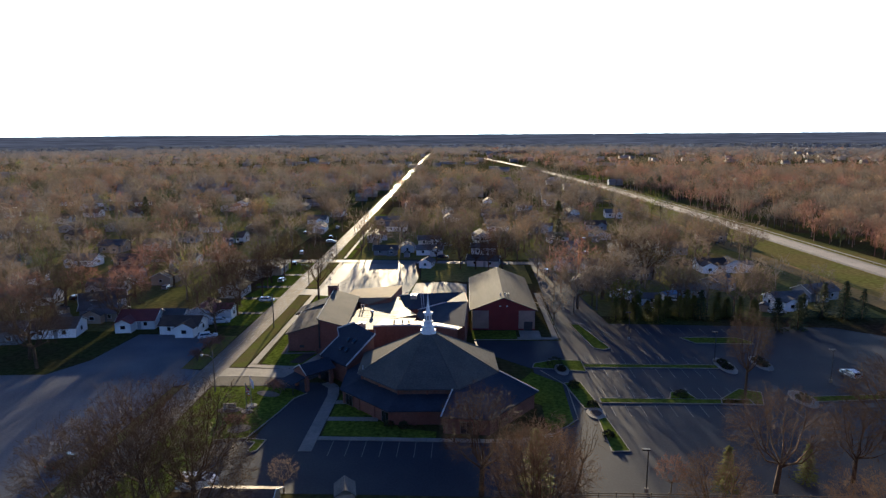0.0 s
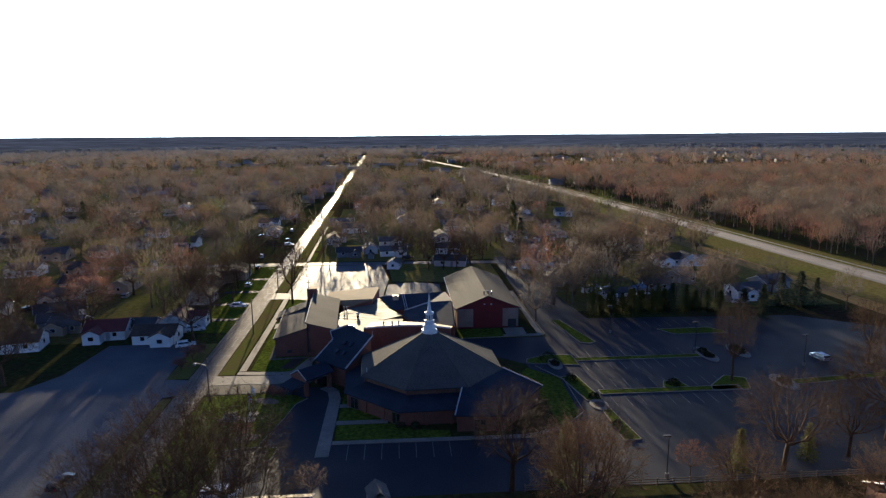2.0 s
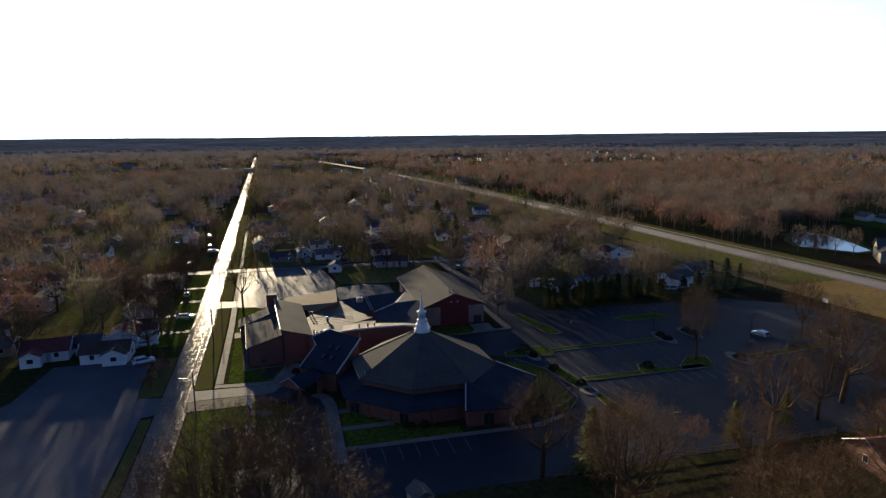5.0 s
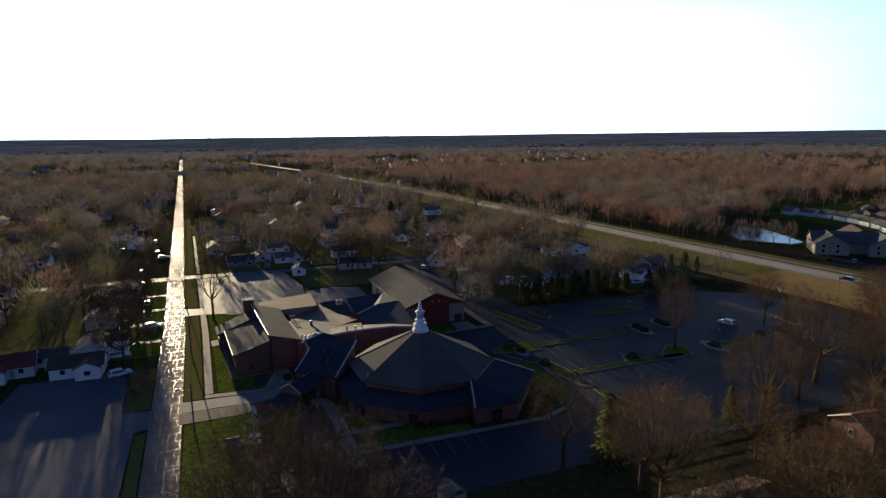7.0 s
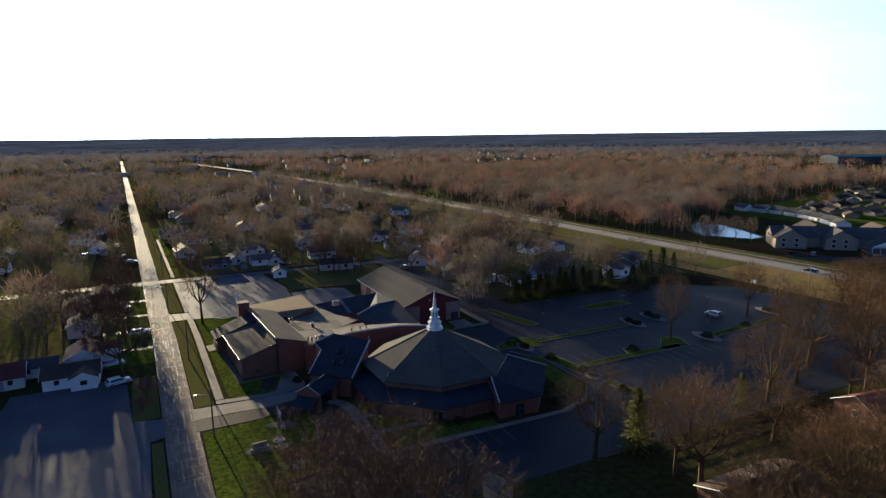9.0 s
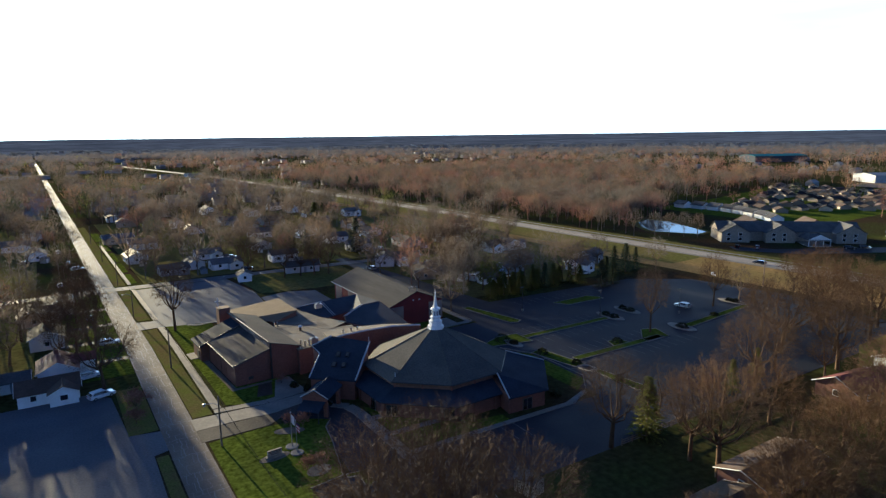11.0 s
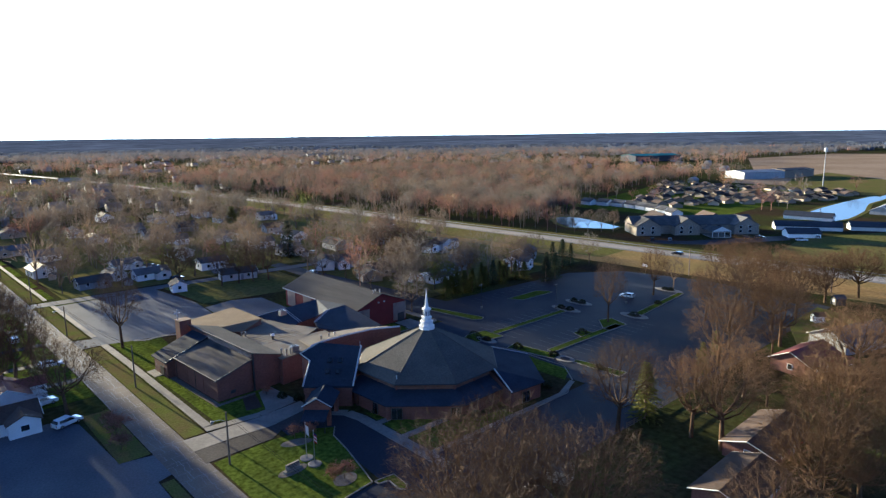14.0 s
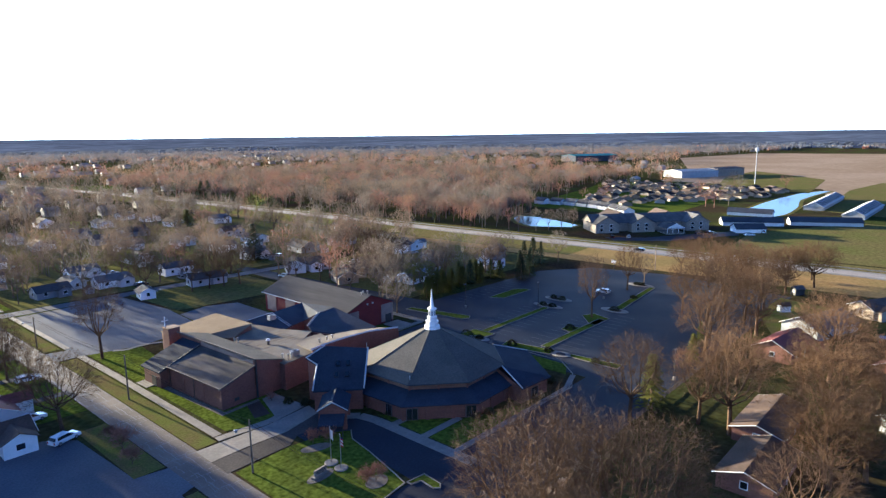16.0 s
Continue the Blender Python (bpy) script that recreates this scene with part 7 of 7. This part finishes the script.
for nm, poly in (("paving", oval(-43.6, 106.2, 2.5, 1.1, 16, 0.1)), ("paving", oval(-38.8, 113.6, 2.6, 1.2, 16, -0.35)), ("paving", oval(-39.2, 98.8, 2.0, 1.5, 16, 0.3))):
    flat("paving", poly, 0.09, M["gravel"], "pale gravel bed on the lawn", "bed")
hoop = thing("basketball_hoop", "basketball goal with a white backboard on a dark post", "basketball hoop", at=(112.6, 138.0, 0))
part("post", Geo().tube([(0, 0, 0), (0, 0, 3.0), (-0.5, 0, 3.3)], [0.09, 0.09, 0.07], 8), M["dark"], hoop)
part("backboard", Geo().box(-0.62, -0.9, 2.8, -0.55, 0.9, 3.9), M["white"], hoop)
part("rim", Geo().tube([(-0.85 + 0.23 * math.cos(t * 0.7), 0.23 * math.sin(t * 0.7), 3.05) for t in range(10)], [0.02] * 10, 4, False), M["red"], hoop)
tw = thing("radio_tower", "tall pale steel light tower beyond the pond", "tower", at=(545, 211, 0))
part("pole", Geo().tube([(0, 0, 0), (0, 0, 31)], [0.45, 0.3], 8), M["trim"], tw)
part("crown_frame", Geo().lathe(0, 0, [(0.4, 30.5), (1.5, 31.0), (1.5, 34.0), (0.4, 34.6)], 8), M["trim"], tw)
for z in (36.0,):
    part("aerial", Geo().tube([(0, 0, 35), (0, 0, z)], [0.1, 0.05], 6), M["trim"], tw)
wsh = thing("garden_shed", "small white garden shed on open grass", "shed", at=(93.0, 77.4, 0), turn=-40)
part("wall", Geo().box(-1.3, -1.1, 0, 1.3, 1.1, 1.9), M["white"], wsh)
part("roof", Geo().slab([(-1.5, -1.3, 1.8), (1.5, -1.3, 1.8), (1.5, 0, 2.6), (-1.5, 0, 2.6)], 0.1).slab([(-1.5, 0, 2.6), (1.5, 0, 2.6), (1.5, 1.3, 1.8), (-1.5, 1.3, 1.8)], 0.1), M["roof_brown"], wsh)
part("door", Geo().box(-1.36, -0.45, 0.05, -1.29, 0.45, 1.7), M["siding_grey"], wsh)
pq = thing("traffic_pole", "tall pale wooden pole beside the highway", "pole", at=(129.3, 84.7, 0))
part("pole", Geo().tube([(0, 0, -0.2), (0, 0, 8.5)], [0.17, 0.12], 8), M["panel_tan"], pq)
shedg = thing("garden_shed", "small dark green garden shed with a white window", "shed", at=(115.5, 79.0, 0), turn=-40)
part("wall", Geo().box(-1.4, -1.2, 0, 1.4, 1.2, 2.1), M["dark"], shedg)
part("roof", Geo().slab([(-1.6, -1.4, 2.0), (1.6, -1.4, 2.0), (1.6, 0, 2.9), (-1.6, 0, 2.9)], 0.1).slab([(-1.6, 0, 2.9), (1.6, 0, 2.9), (1.6, 1.4, 2.0), (-1.6, 1.4, 2.0)], 0.1), M["roof_grey"], shedg)
part("window", Geo().box(-1.46, -0.6, 0.8, -1.38, 0.6, 1.7), M["lamp_clear"], shedg)
kiosk = thing("garden_shed", "small pale wooden shed beside the car park", "shed", at=(-16.6, 77.4, 0), turn=12)
part("wall", Geo().box(-1.3, -1.6, 0, 1.3, 1.6, 2.2), M["siding_tan"], kiosk)
part("roof", Geo().slab([(-1.5, -1.8, 2.1), (0, -1.8, 3.2), (0, 1.8, 3.2), (-1.5, 1.8, 2.1)], 0.1).slab([(0, -1.8, 3.2), (1.5, -1.8, 2.1), (1.5, 1.8, 2.1), (0, 1.8, 3.2)], 0.1), M["roof_grey"], kiosk)
part("door", Geo().box(-0.5, 1.58, 0.05, 0.5, 1.64, 1.9), M["dark"], kiosk)


fence = thing("fence", "low dark wooden fence along the edge of the car park", "fence")
fpost = mesh_of("post", *(lambda q: (q.v, q.f))(Geo().box(-0.07, -0.07, -0.1, 0.07, 0.07, 1.25)), M["wood_pole"])
for i in range(22):
    ob = new("post", fpost)
    ob.parent = fence
    ob.location = (4.0 + 2.4 * i, 79.2, 0)
for z in (0.35, 0.72, 1.08):
    part("rail", Geo().box(4.0, 79.07, z - 0.06, 54.4, 79.13, z + 0.06), M["wood_pole"], fence)
blue_shed = thing("garden_shed", "garden shed under a blue sheet roof", "shed", at=(62.0, 186.5, 0), turn=25)
part("wall", Geo().box(-2.2, -1.5, 0, 2.2, 1.5, 2.1), M["siding_grey"], blue_shed)
part("roof", Geo().slab([(-2.5, -1.8, 2.0), (2.5, -1.8, 2.0), (2.5, 0, 2.8), (-2.5, 0, 2.8)], 0.1).slab([(-2.5, 0, 2.8), (2.5, 0, 2.8), (2.5, 1.8, 2.0), (-2.5, 1.8, 2.0)], 0.1), M["tarp_blue"], blue_shed)
part("door", Geo().box(-2.26, -0.5, 0.05, -2.18, 0.5, 1.8), M["white"], blue_shed)


# ---- vehicles ----
def car(x, y, turn, paint, label, L=4.6, W=1.8, Ht=1.5, van=False, z=0.03, category="car"):
    root = thing("van" if van else "car", label, "van" if van else category, at=(x, y, z), turn=turn)
    hood = Ht * (0.78 if van else 0.62)
    prof = [(-L / 2, 0.35), (-L / 2, hood), (-L * 0.44, hood * 1.02), (-L * 0.40, Ht * 0.97), (L * (0.24 if van else 0.08), Ht), (L * (0.38 if van else 0.27), hood), (L * 0.47, hood * 0.88), (L / 2, hood * 0.6), (L / 2, 0.35)]
    g = Geo()
    k = len(prof)
    ins = [0.0, 0.0, 0.06, 0.20, 0.20, 0.05, 0.03, 0.06, 0.0]
    v = [(p[0], -W / 2 + i, p[1]) for p, i in zip(prof, ins)] + [(p[0], W / 2 - i, p[1]) for p, i in zip(prof, ins)]
    f = [tuple(range(k)), tuple(range(2 * k - 1, k - 1, -1))] + [(i, k + i, k + (i + 1) % k, (i + 1) % k) for i in range(k)]
    g.add(v, f)
    body = part("body", g, M[paint], root)
    for s in (-1, 1):
        a = [(-L * 0.38, hood + 0.04), (-L * 0.36, Ht * 0.93), (L * (0.21 if van else 0.06), Ht * 0.95), (L * (0.33 if van else 0.22), hood + 0.04)]
        g = Geo()
        pts = [(p[0], s * (W / 2 - (0.03 if i in (0, 3) else 0.17)), p[1]) for i, p in enumerate(a)]
        q = [(p[0], p[1] + s * 0.02, p[2]) for p in pts]
        g.add(pts + q, [(0, 1, 2, 3), (7, 6, 5, 4), (0, 4, 5, 1), (1, 5, 6, 2), (2, 6, 7, 3), (3, 7, 4, 0)])
        part("side_window", g, M["glass"], body)
    x0, x1 = L * (0.26 if van else 0.10), L * (0.37 if van else 0.26)
    g = Geo().add([(x1, -W * 0.42, hood + 0.05), (x1, W * 0.42, hood + 0.05), (x0, W * 0.36, Ht * 0.97), (x0, -W * 0.36, Ht * 0.97), (x1 + 0.04, -W * 0.42, hood + 0.07), (x1 + 0.04, W * 0.42, hood + 0.07), (x0 + 0.04, W * 0.36, Ht * 0.985), (x0 + 0.04, -W * 0.36, Ht * 0.985)],
                  [(3, 2, 1, 0), (4, 5, 6, 7), (0, 1, 5, 4), (2, 3, 7, 6), (1, 2, 6, 5), (3, 0, 4, 7)])
    part("windscreen", g, M["glass"], body)
    g = Geo().box(-L * 0.47, -W * 0.36, hood + 0.03, -L * 0.405, W * 0.36, Ht * 0.9)
    part("rear_window", g, M["glass"], body)
    for s in (-1, 1):
        part("headlight", Geo().box(L * 0.46, s * W * 0.36 - 0.18, hood * 0.62, L * 0.502, s * W * 0.36 + 0.18, hood * 0.82), M["lamp_clear"], body)
        part("tail_light", Geo().box(-L * 0.503, s * W * 0.40 - 0.12, hood * 0.6, -L * 0.49, s * W * 0.40 + 0.12, hood * 0.95), M["lamp_red"], body)
    for xx in (-L * 0.31, L * 0.31):
        for s in (-1, 1):
            w = part("wheel", Geo().add(*wheel_geo(xx, s * (W / 2 - 0.10), 0.33, 0.22)), M["rubber"], root)
            part("rim", Geo().add(*wheel_geo(xx, s * (W / 2 - 0.02), 0.2, 0.08)), M["steel"], w)
    return root


def wheel_geo(x, y, r, w):
    n = 12
    v = [(x + r * math.cos(6.2832 * k / n), y - w / 2, 0.33 + r * math.sin(6.2832 * k / n)) for k in range(n)] + [(x + r * math.cos(6.2832 * k / n), y + w / 2, 0.33 + r * math.sin(6.2832 * k / n)) for k in range(n)]
    return v, [tuple(range(n)), tuple(range(2 * n - 1, n - 1, -1))] + [(k, n + k, n + (k + 1) % n, (k + 1) % n) for k in range(n)]


car(-64.7, 147.2, 20, "car_white", "white estate car parked at the edge of the car park", 4.7, 1.85, 1.6)
car(-66.4, 159.6, 15, "car_white", "white pickup parked on a side drive", 5.2, 1.9, 1.75, van=False)
car(80.0, 125.4, 98, "car_silver", "silver car parked alone in the big car park", 4.3, 1.8, 1.5)
car(153.2, 147.0, 95, "car_dark", "dark car on the highway", 4.6, 1.8, 1.45, z=0.13)
car(-38.6, 80.5, 0, "car_white", "white passenger van parked under bare trees", 5.6, 2.0, 2.2, van=True)
for x, y, t, p in ((178, 172, 30, "car_dark"), (183, 166, 30, "car_silver"), (212, 143, -60, "car_dark"), (218, 140, -60, "car_dark"), (236, 121, 20, "car_white"), (20, 59, 40, "car_dark"), (79, 53, 10, "car_dark")):
    car(x, y, t, p, {"car_dark": "dark car parked on asphalt", "car_silver": "silver car parked on asphalt", "car_white": "white car parked on asphalt"}[p])
car(-62.6, 86.5, 80, "car_dark", "dark car parked on the wide car park")
car(223.0, 123.5, -50, "car_white", "white car parked beside the garages", 4.8, 1.9, 1.6)
for x, y, t in ((47.6, 188.4, 30), (51.6, 186.4, 20)):
    car(x, y, t, "car_white", "white camper van parked behind the hedge", 6.4, 2.2, 2.6, van=True)
for i, y in enumerate((182, 206, 232, 258, 284, 300, 330)):
    car(sx(-59.8 - 2.4 * ((i * 5) % 4), y), y + (i * 7) % 5, 90 * ((i * 3) % 4 > 0) + (i * 11) % 9, ["car_white", "car_silver", "car_dark"][i % 3], {"car_white": "white car parked beside the street", "car_silver": "silver car parked beside the street", "car_dark": "dark car parked beside the street"}[["car_white", "car_silver", "car_dark"][i % 3]])


# cars and small sheds in the gardens and drives of the neighbourhood
yr = random.Random(77)
paints = [("car_white", "white car parked beside a house"), ("car_silver", "silver car parked beside a house"), ("car_dark", "dark car parked beside a house")]
for hx, hy, hc in HOUSES[:]:
    if not (-130 < hx < 120 and 150 < hy < 330) or hc > 14 or hx < -55 and hy < 166:
        continue
    for kind in range(2):
        a = yr.uniform(3.6, 5.8)
        x, y = hx + math.cos(a) * (hc + 2.5), hy + math.sin(a) * (hc + 2.5)
        if yr.random() < 0.45 or not free(x, y) or any((x - p) ** 2 + (y - q) ** 2 < (c - 1) ** 2 for p, q, c in HOUSES):
            continue
        if kind == 0:
            car(x, y, yr.choice([0, 90]) + yr.uniform(-10, 10), *yr.choice(paints), z=0.0)
            HOUSES.append((x, y, 3.5))
        else:
            out_shed = thing("garden_shed", "small pale garden shed behind a house", "shed", at=(x, y, 0), turn=yr.uniform(0, 90))
            part("wall", Geo().box(-1.4, -1.1, -0.1, 1.4, 1.1, 1.9), M[yr.choice(["siding", "siding_tan", "siding_grey"])], out_shed)
            part("roof", Geo().slab([(-1.6, -1.3, 1.8), (1.6, -1.3, 1.8), (1.6, 0, 2.6), (-1.6, 0, 2.6)], 0.1).slab([(-1.6, 0, 2.6), (1.6, 0, 2.6), (1.6, 1.3, 1.8), (-1.6, 1.3, 1.8)], 0.1), M["roof_grey"], out_shed)
            part("door", Geo().box(-0.45, -1.16, 0.05, 0.45, -1.08, 1.7), M["white"], out_shed)
            HOUSES.append((x, y, 2.5))


# ---- trees between the houses ----
def clear_of_houses(x, y):
    return not any((x - a) ** 2 + (y - b) ** 2 < c * c for a, b, c in HOUSES)


def view_sector(x, y, far):
    # bearings the camera sweeps; trees are planted only there
    a = math.degrees(math.atan2(x + 45, y - 10))
    return -46 < a < 88 and y > 20 or (far < 300 and y > 60)


tr = random.Random(5)
placed = 0
tries = 0
while placed < 190 and tries < 6000:
    tries += 1
    x, y = tr.uniform(-190, 135), tr.uniform(150, 420)
    if not free(x, y) or not clear_of_houses(x, y) or not view_sector(x, y, 500) or -118 < x < -56 and y < 330 and tr.random() < 0.6:
        continue
    k = tr.choices(["mid_a", "mid_b", "mid_c", "mid_d", "mid_e", "spruce"], [5, 5, 2.0 if x < -60 else 0.4, 0.5, 5, 0.5])[0]
    tree(k, x, y, tr.uniform(11, 17) * (0.75 if k in ("mid_d", "mid_c") else 1), tr.uniform(0, 360), tr.uniform(0.85, 1.2))
    placed += 1


def sprig_proto(seed, boughs, slivers, r, w, L):
    """A cheap bare tree for the far woods: a stem, boughs out to a rounded crown and a spray of twigs on each."""
    rg = random.Random(seed)
    g = Geo()
    g.tube([(0, 0, -0.5), (0, 0, 5.5)], [0.24, 0.14], 3, False)
    for i in range(boughs):
        u = -0.45 + 1.45 * (i + rg.random()) / boughs
        a = i * 2.39996 + rg.uniform(-0.4, 0.4)
        c = math.sqrt(max(0.0, 1 - u * u))
        k = rg.uniform(0.62, 0.98)
        tip = Vector((math.cos(a) * c * r * k, math.sin(a) * c * r * k, 7.8 + u * 4.4 * k))
        out = Vector((tip.x, tip.y, (tip.z - 6.0) * 1.2)).normalized()
        side = out.cross(Vector((0, 0, 1))).normalized() * 0.09
        low = Vector((tip.x * 0.1, tip.y * 0.1, rg.uniform(3.5, 6.0)))
        g.add([low - side, low + side, tip], [(0, 1, 2)])
        for j in range(slivers):
            p = tip - out * rg.uniform(0.0, 1.8) + Vector((rg.gauss(0, 0.75), rg.gauss(0, 0.75), rg.gauss(0, 0.5)))
            d = (out + Vector((rg.gauss(0, 0.6), rg.gauss(0, 0.6), 0.25 + rg.gauss(0, 0.45)))).normalized() * L * rg.uniform(0.6, 1.3)
            q = d.cross(Vector((rg.gauss(0, 1), rg.gauss(0, 1), rg.gauss(0, 1)))).normalized() * w
            g.add([p - q, p + q, p + d], [(0, 1, 2)])
    return g


def clump_proto(seed):
    """A stand of trees kilometres off: a ragged low mass of twig wedges."""
    rg = random.Random(seed)
    g = Geo()
    for i in range(26):
        x, y, z = rg.uniform(-14, 14), rg.uniform(-9, 9), rg.uniform(2, 8)
        s = rg.uniform(2.5, 5.0)
        t = rg.uniform(0, 3.14)
        g.add([(x - s * math.cos(t), y - s * math.sin(t), z - 3), (x + s * math.cos(t), y + s * math.sin(t), z - 3), (x + rg.uniform(-1, 1), y, z + rg.uniform(2.5, 6))], [(0, 1, 2)])
    return g


def forest(name, protos, places, mats, label):
    """Many far trees as one mesh; each tree takes one of the materials."""
    V, F, I, o = [], [], [], 0
    tri = [[f for f in p.f] for p in protos]
    arr = [np.array(p.v) for p in protos]
    rg = random.Random(len(places))
    for x, y, s, mi in places:
        k = rg.randrange(len(protos))
        a = rg.uniform(0, 6.2832)
        c, sn = math.cos(a) * s * rg.uniform(0.85, 1.2), math.sin(a) * s
        v = arr[k]
        V.append(np.stack([v[:, 0] * c - v[:, 1] * sn + x, v[:, 0] * sn + v[:, 1] * c + y, v[:, 2] * s + land(x, y)], 1))
        F.append([tuple(i + o for i in f) for f in tri[k]])
        I += [mi] * len(tri[k])
        o += len(v)
    me = bpy.data.meshes.new(name)
    me.from_pydata(np.concatenate(V).tolist(), [], [f for fs in F for f in fs])
    for m in mats:
        me.materials.append(m)
    me.polygons.foreach_set("material_index", I)
    me.update()
    return tagged(new(name, me), label, "woods", kind="stuff")


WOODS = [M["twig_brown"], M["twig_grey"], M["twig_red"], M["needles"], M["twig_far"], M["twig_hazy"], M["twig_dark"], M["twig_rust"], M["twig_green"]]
def pick(x, y):
    n = noise.noise(Vector((x * 0.012, y * 0.012, 0.7)))
    r = tr.random()
    if r < 0.05:
        return 3
    if r < (0.09 if x < hw_x(y) else 0.13):
        return 7
    if r < 0.105:
        return 8
    return 2 if r < (0.15 + 0.3 * max(0, n) if x < hw_x(y) else 0.34 + 0.6 * max(0, n)) else 1 if r < 0.52 else 6 if r < 0.68 else 0


near_w, next_w, mid_w, far_w = [], [], [], []
for i in range(11500):
    x, y = tr.uniform(-480, 560), tr.uniform(60, 800)
    town = x < hw_x(y)
    if town and tr.random() < (0.70 if -190 < x < 135 and 150 < y < 425 else 0.40):
        continue
    if not free(x, y) or not clear_of_houses(x, y) or not view_sector(x, y, 900):
        continue
    if y < 145 and x < 150 or -118 < x < 12 and y < 330 and tr.random() < 0.5:
        continue
    if 290 < x and y < 330 and tr.random() < 0.85:
        continue
    (near_w if math.hypot(x + 40, y - 20) < 400 else next_w).append((x, y, tr.uniform(0.75, 1.3) * (1.12 if town else 0.95), pick(x, y)))
for i in range(15000):
    a, r = radians(tr.uniform(-50, 88)), math.sqrt(tr.uniform(650 ** 2, 1900 ** 2))
    x, y = -45 + r * math.sin(a), 10 + r * math.cos(a)
    if y < 800 and -480 < x < 560 or not free(x, y) or not clear_of_houses(x, y):
        continue
    if noise.noise(Vector((x * 0.006, y * 0.006, 1.3))) < -0.30:
        continue
    # with distance more trees take the haze-tinted colour
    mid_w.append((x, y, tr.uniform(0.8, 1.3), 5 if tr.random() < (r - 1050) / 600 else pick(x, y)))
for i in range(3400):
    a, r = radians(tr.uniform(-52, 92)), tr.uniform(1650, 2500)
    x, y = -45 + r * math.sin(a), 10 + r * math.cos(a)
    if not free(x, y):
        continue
    # painted slate haze replaces the twig colours towards the horizon
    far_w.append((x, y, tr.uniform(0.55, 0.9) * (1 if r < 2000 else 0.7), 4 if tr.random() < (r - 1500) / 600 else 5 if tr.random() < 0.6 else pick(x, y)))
# rooftops between the far woods
g = Geo()
for i in range(420):
    a, r = radians(tr.uniform(-45, 70)), tr.uniform(620, 2000)
    x, y = -45 + r * math.sin(a), 10 + r * math.cos(a)
    if not free(x, y) or y < 780 and -460 < x < 140:
        continue
    FAR_ROWS.append((x, y))
for x, y in FAR_ROWS:
    w, dd, h, z = tr.uniform(4, 7), tr.uniform(3.2, 4.5), tr.uniform(2.8, 4.5), land(x, y)
    g.prism([(x - w, y - dd), (x + w, y - dd), (x + w, y + dd), (x - w, y + dd)], z - 1, z + h)
    g.add([(x - w - 0.4, y - dd - 0.4, z + h), (x + w + 0.4, y - dd - 0.4, z + h), (x + w, y, z + h + 2.4), (x - w, y, z + h + 2.4), (x + w + 0.4, y + dd + 0.4, z + h), (x - w - 0.4, y + dd + 0.4, z + h)], [(0, 1, 2, 3), (3, 2, 4, 5), (0, 3, 5), (1, 4, 2)])
solid("distant_houses", g, M["siding_island"], "pale houses scattered among far woods", "houses", kind="stuff")
# a dense grove beside the small pond
for i in range(420):
    x, y = tr.uniform(170, 300), tr.uniform(262, 420)
    if abs(x - 225 - (y - 262) * 0.25) < 42:
        near_w.append((x, y, tr.uniform(0.9, 1.25), tr.choice([0, 0, 1])))
# trees left out so the camera sees the estate's first row and the school
OPEN = [(205, 205), (250, 180), (305, 295), (262, 278), (225, 250)]
near_w = [p for p in near_w if not in_poly(p[0], p[1], OPEN)]
mid_w = [p for p in mid_w if not in_poly(p[0], p[1], [(800, 560), (870, 500), (990, 580), (910, 650)])]
forest("woods", [sprig_proto(s, 24, 6, 5.2, 0.075, 1.7) for s in (41, 42, 43, 44, 45)], near_w, WOODS, "bare brown trees between distant gardens")
forest("woods", [sprig_proto(s, 18, 5, 5.3, 0.105, 1.9) for s in (46, 47, 48, 49)], next_w, WOODS, "bare brown and red-budded trees farther off")
forest("woods", [sprig_proto(s, 12, 3, 5.6, 0.21, 2.3) for s in (51, 52, 53)], mid_w, WOODS, "bare reddish-brown woods a kilometre off, haze-coloured farther out")
forest("woods", [clump_proto(s) for s in (61, 62, 63)], far_w, WOODS, "far woods along the horizon coloured slate for distance haze")
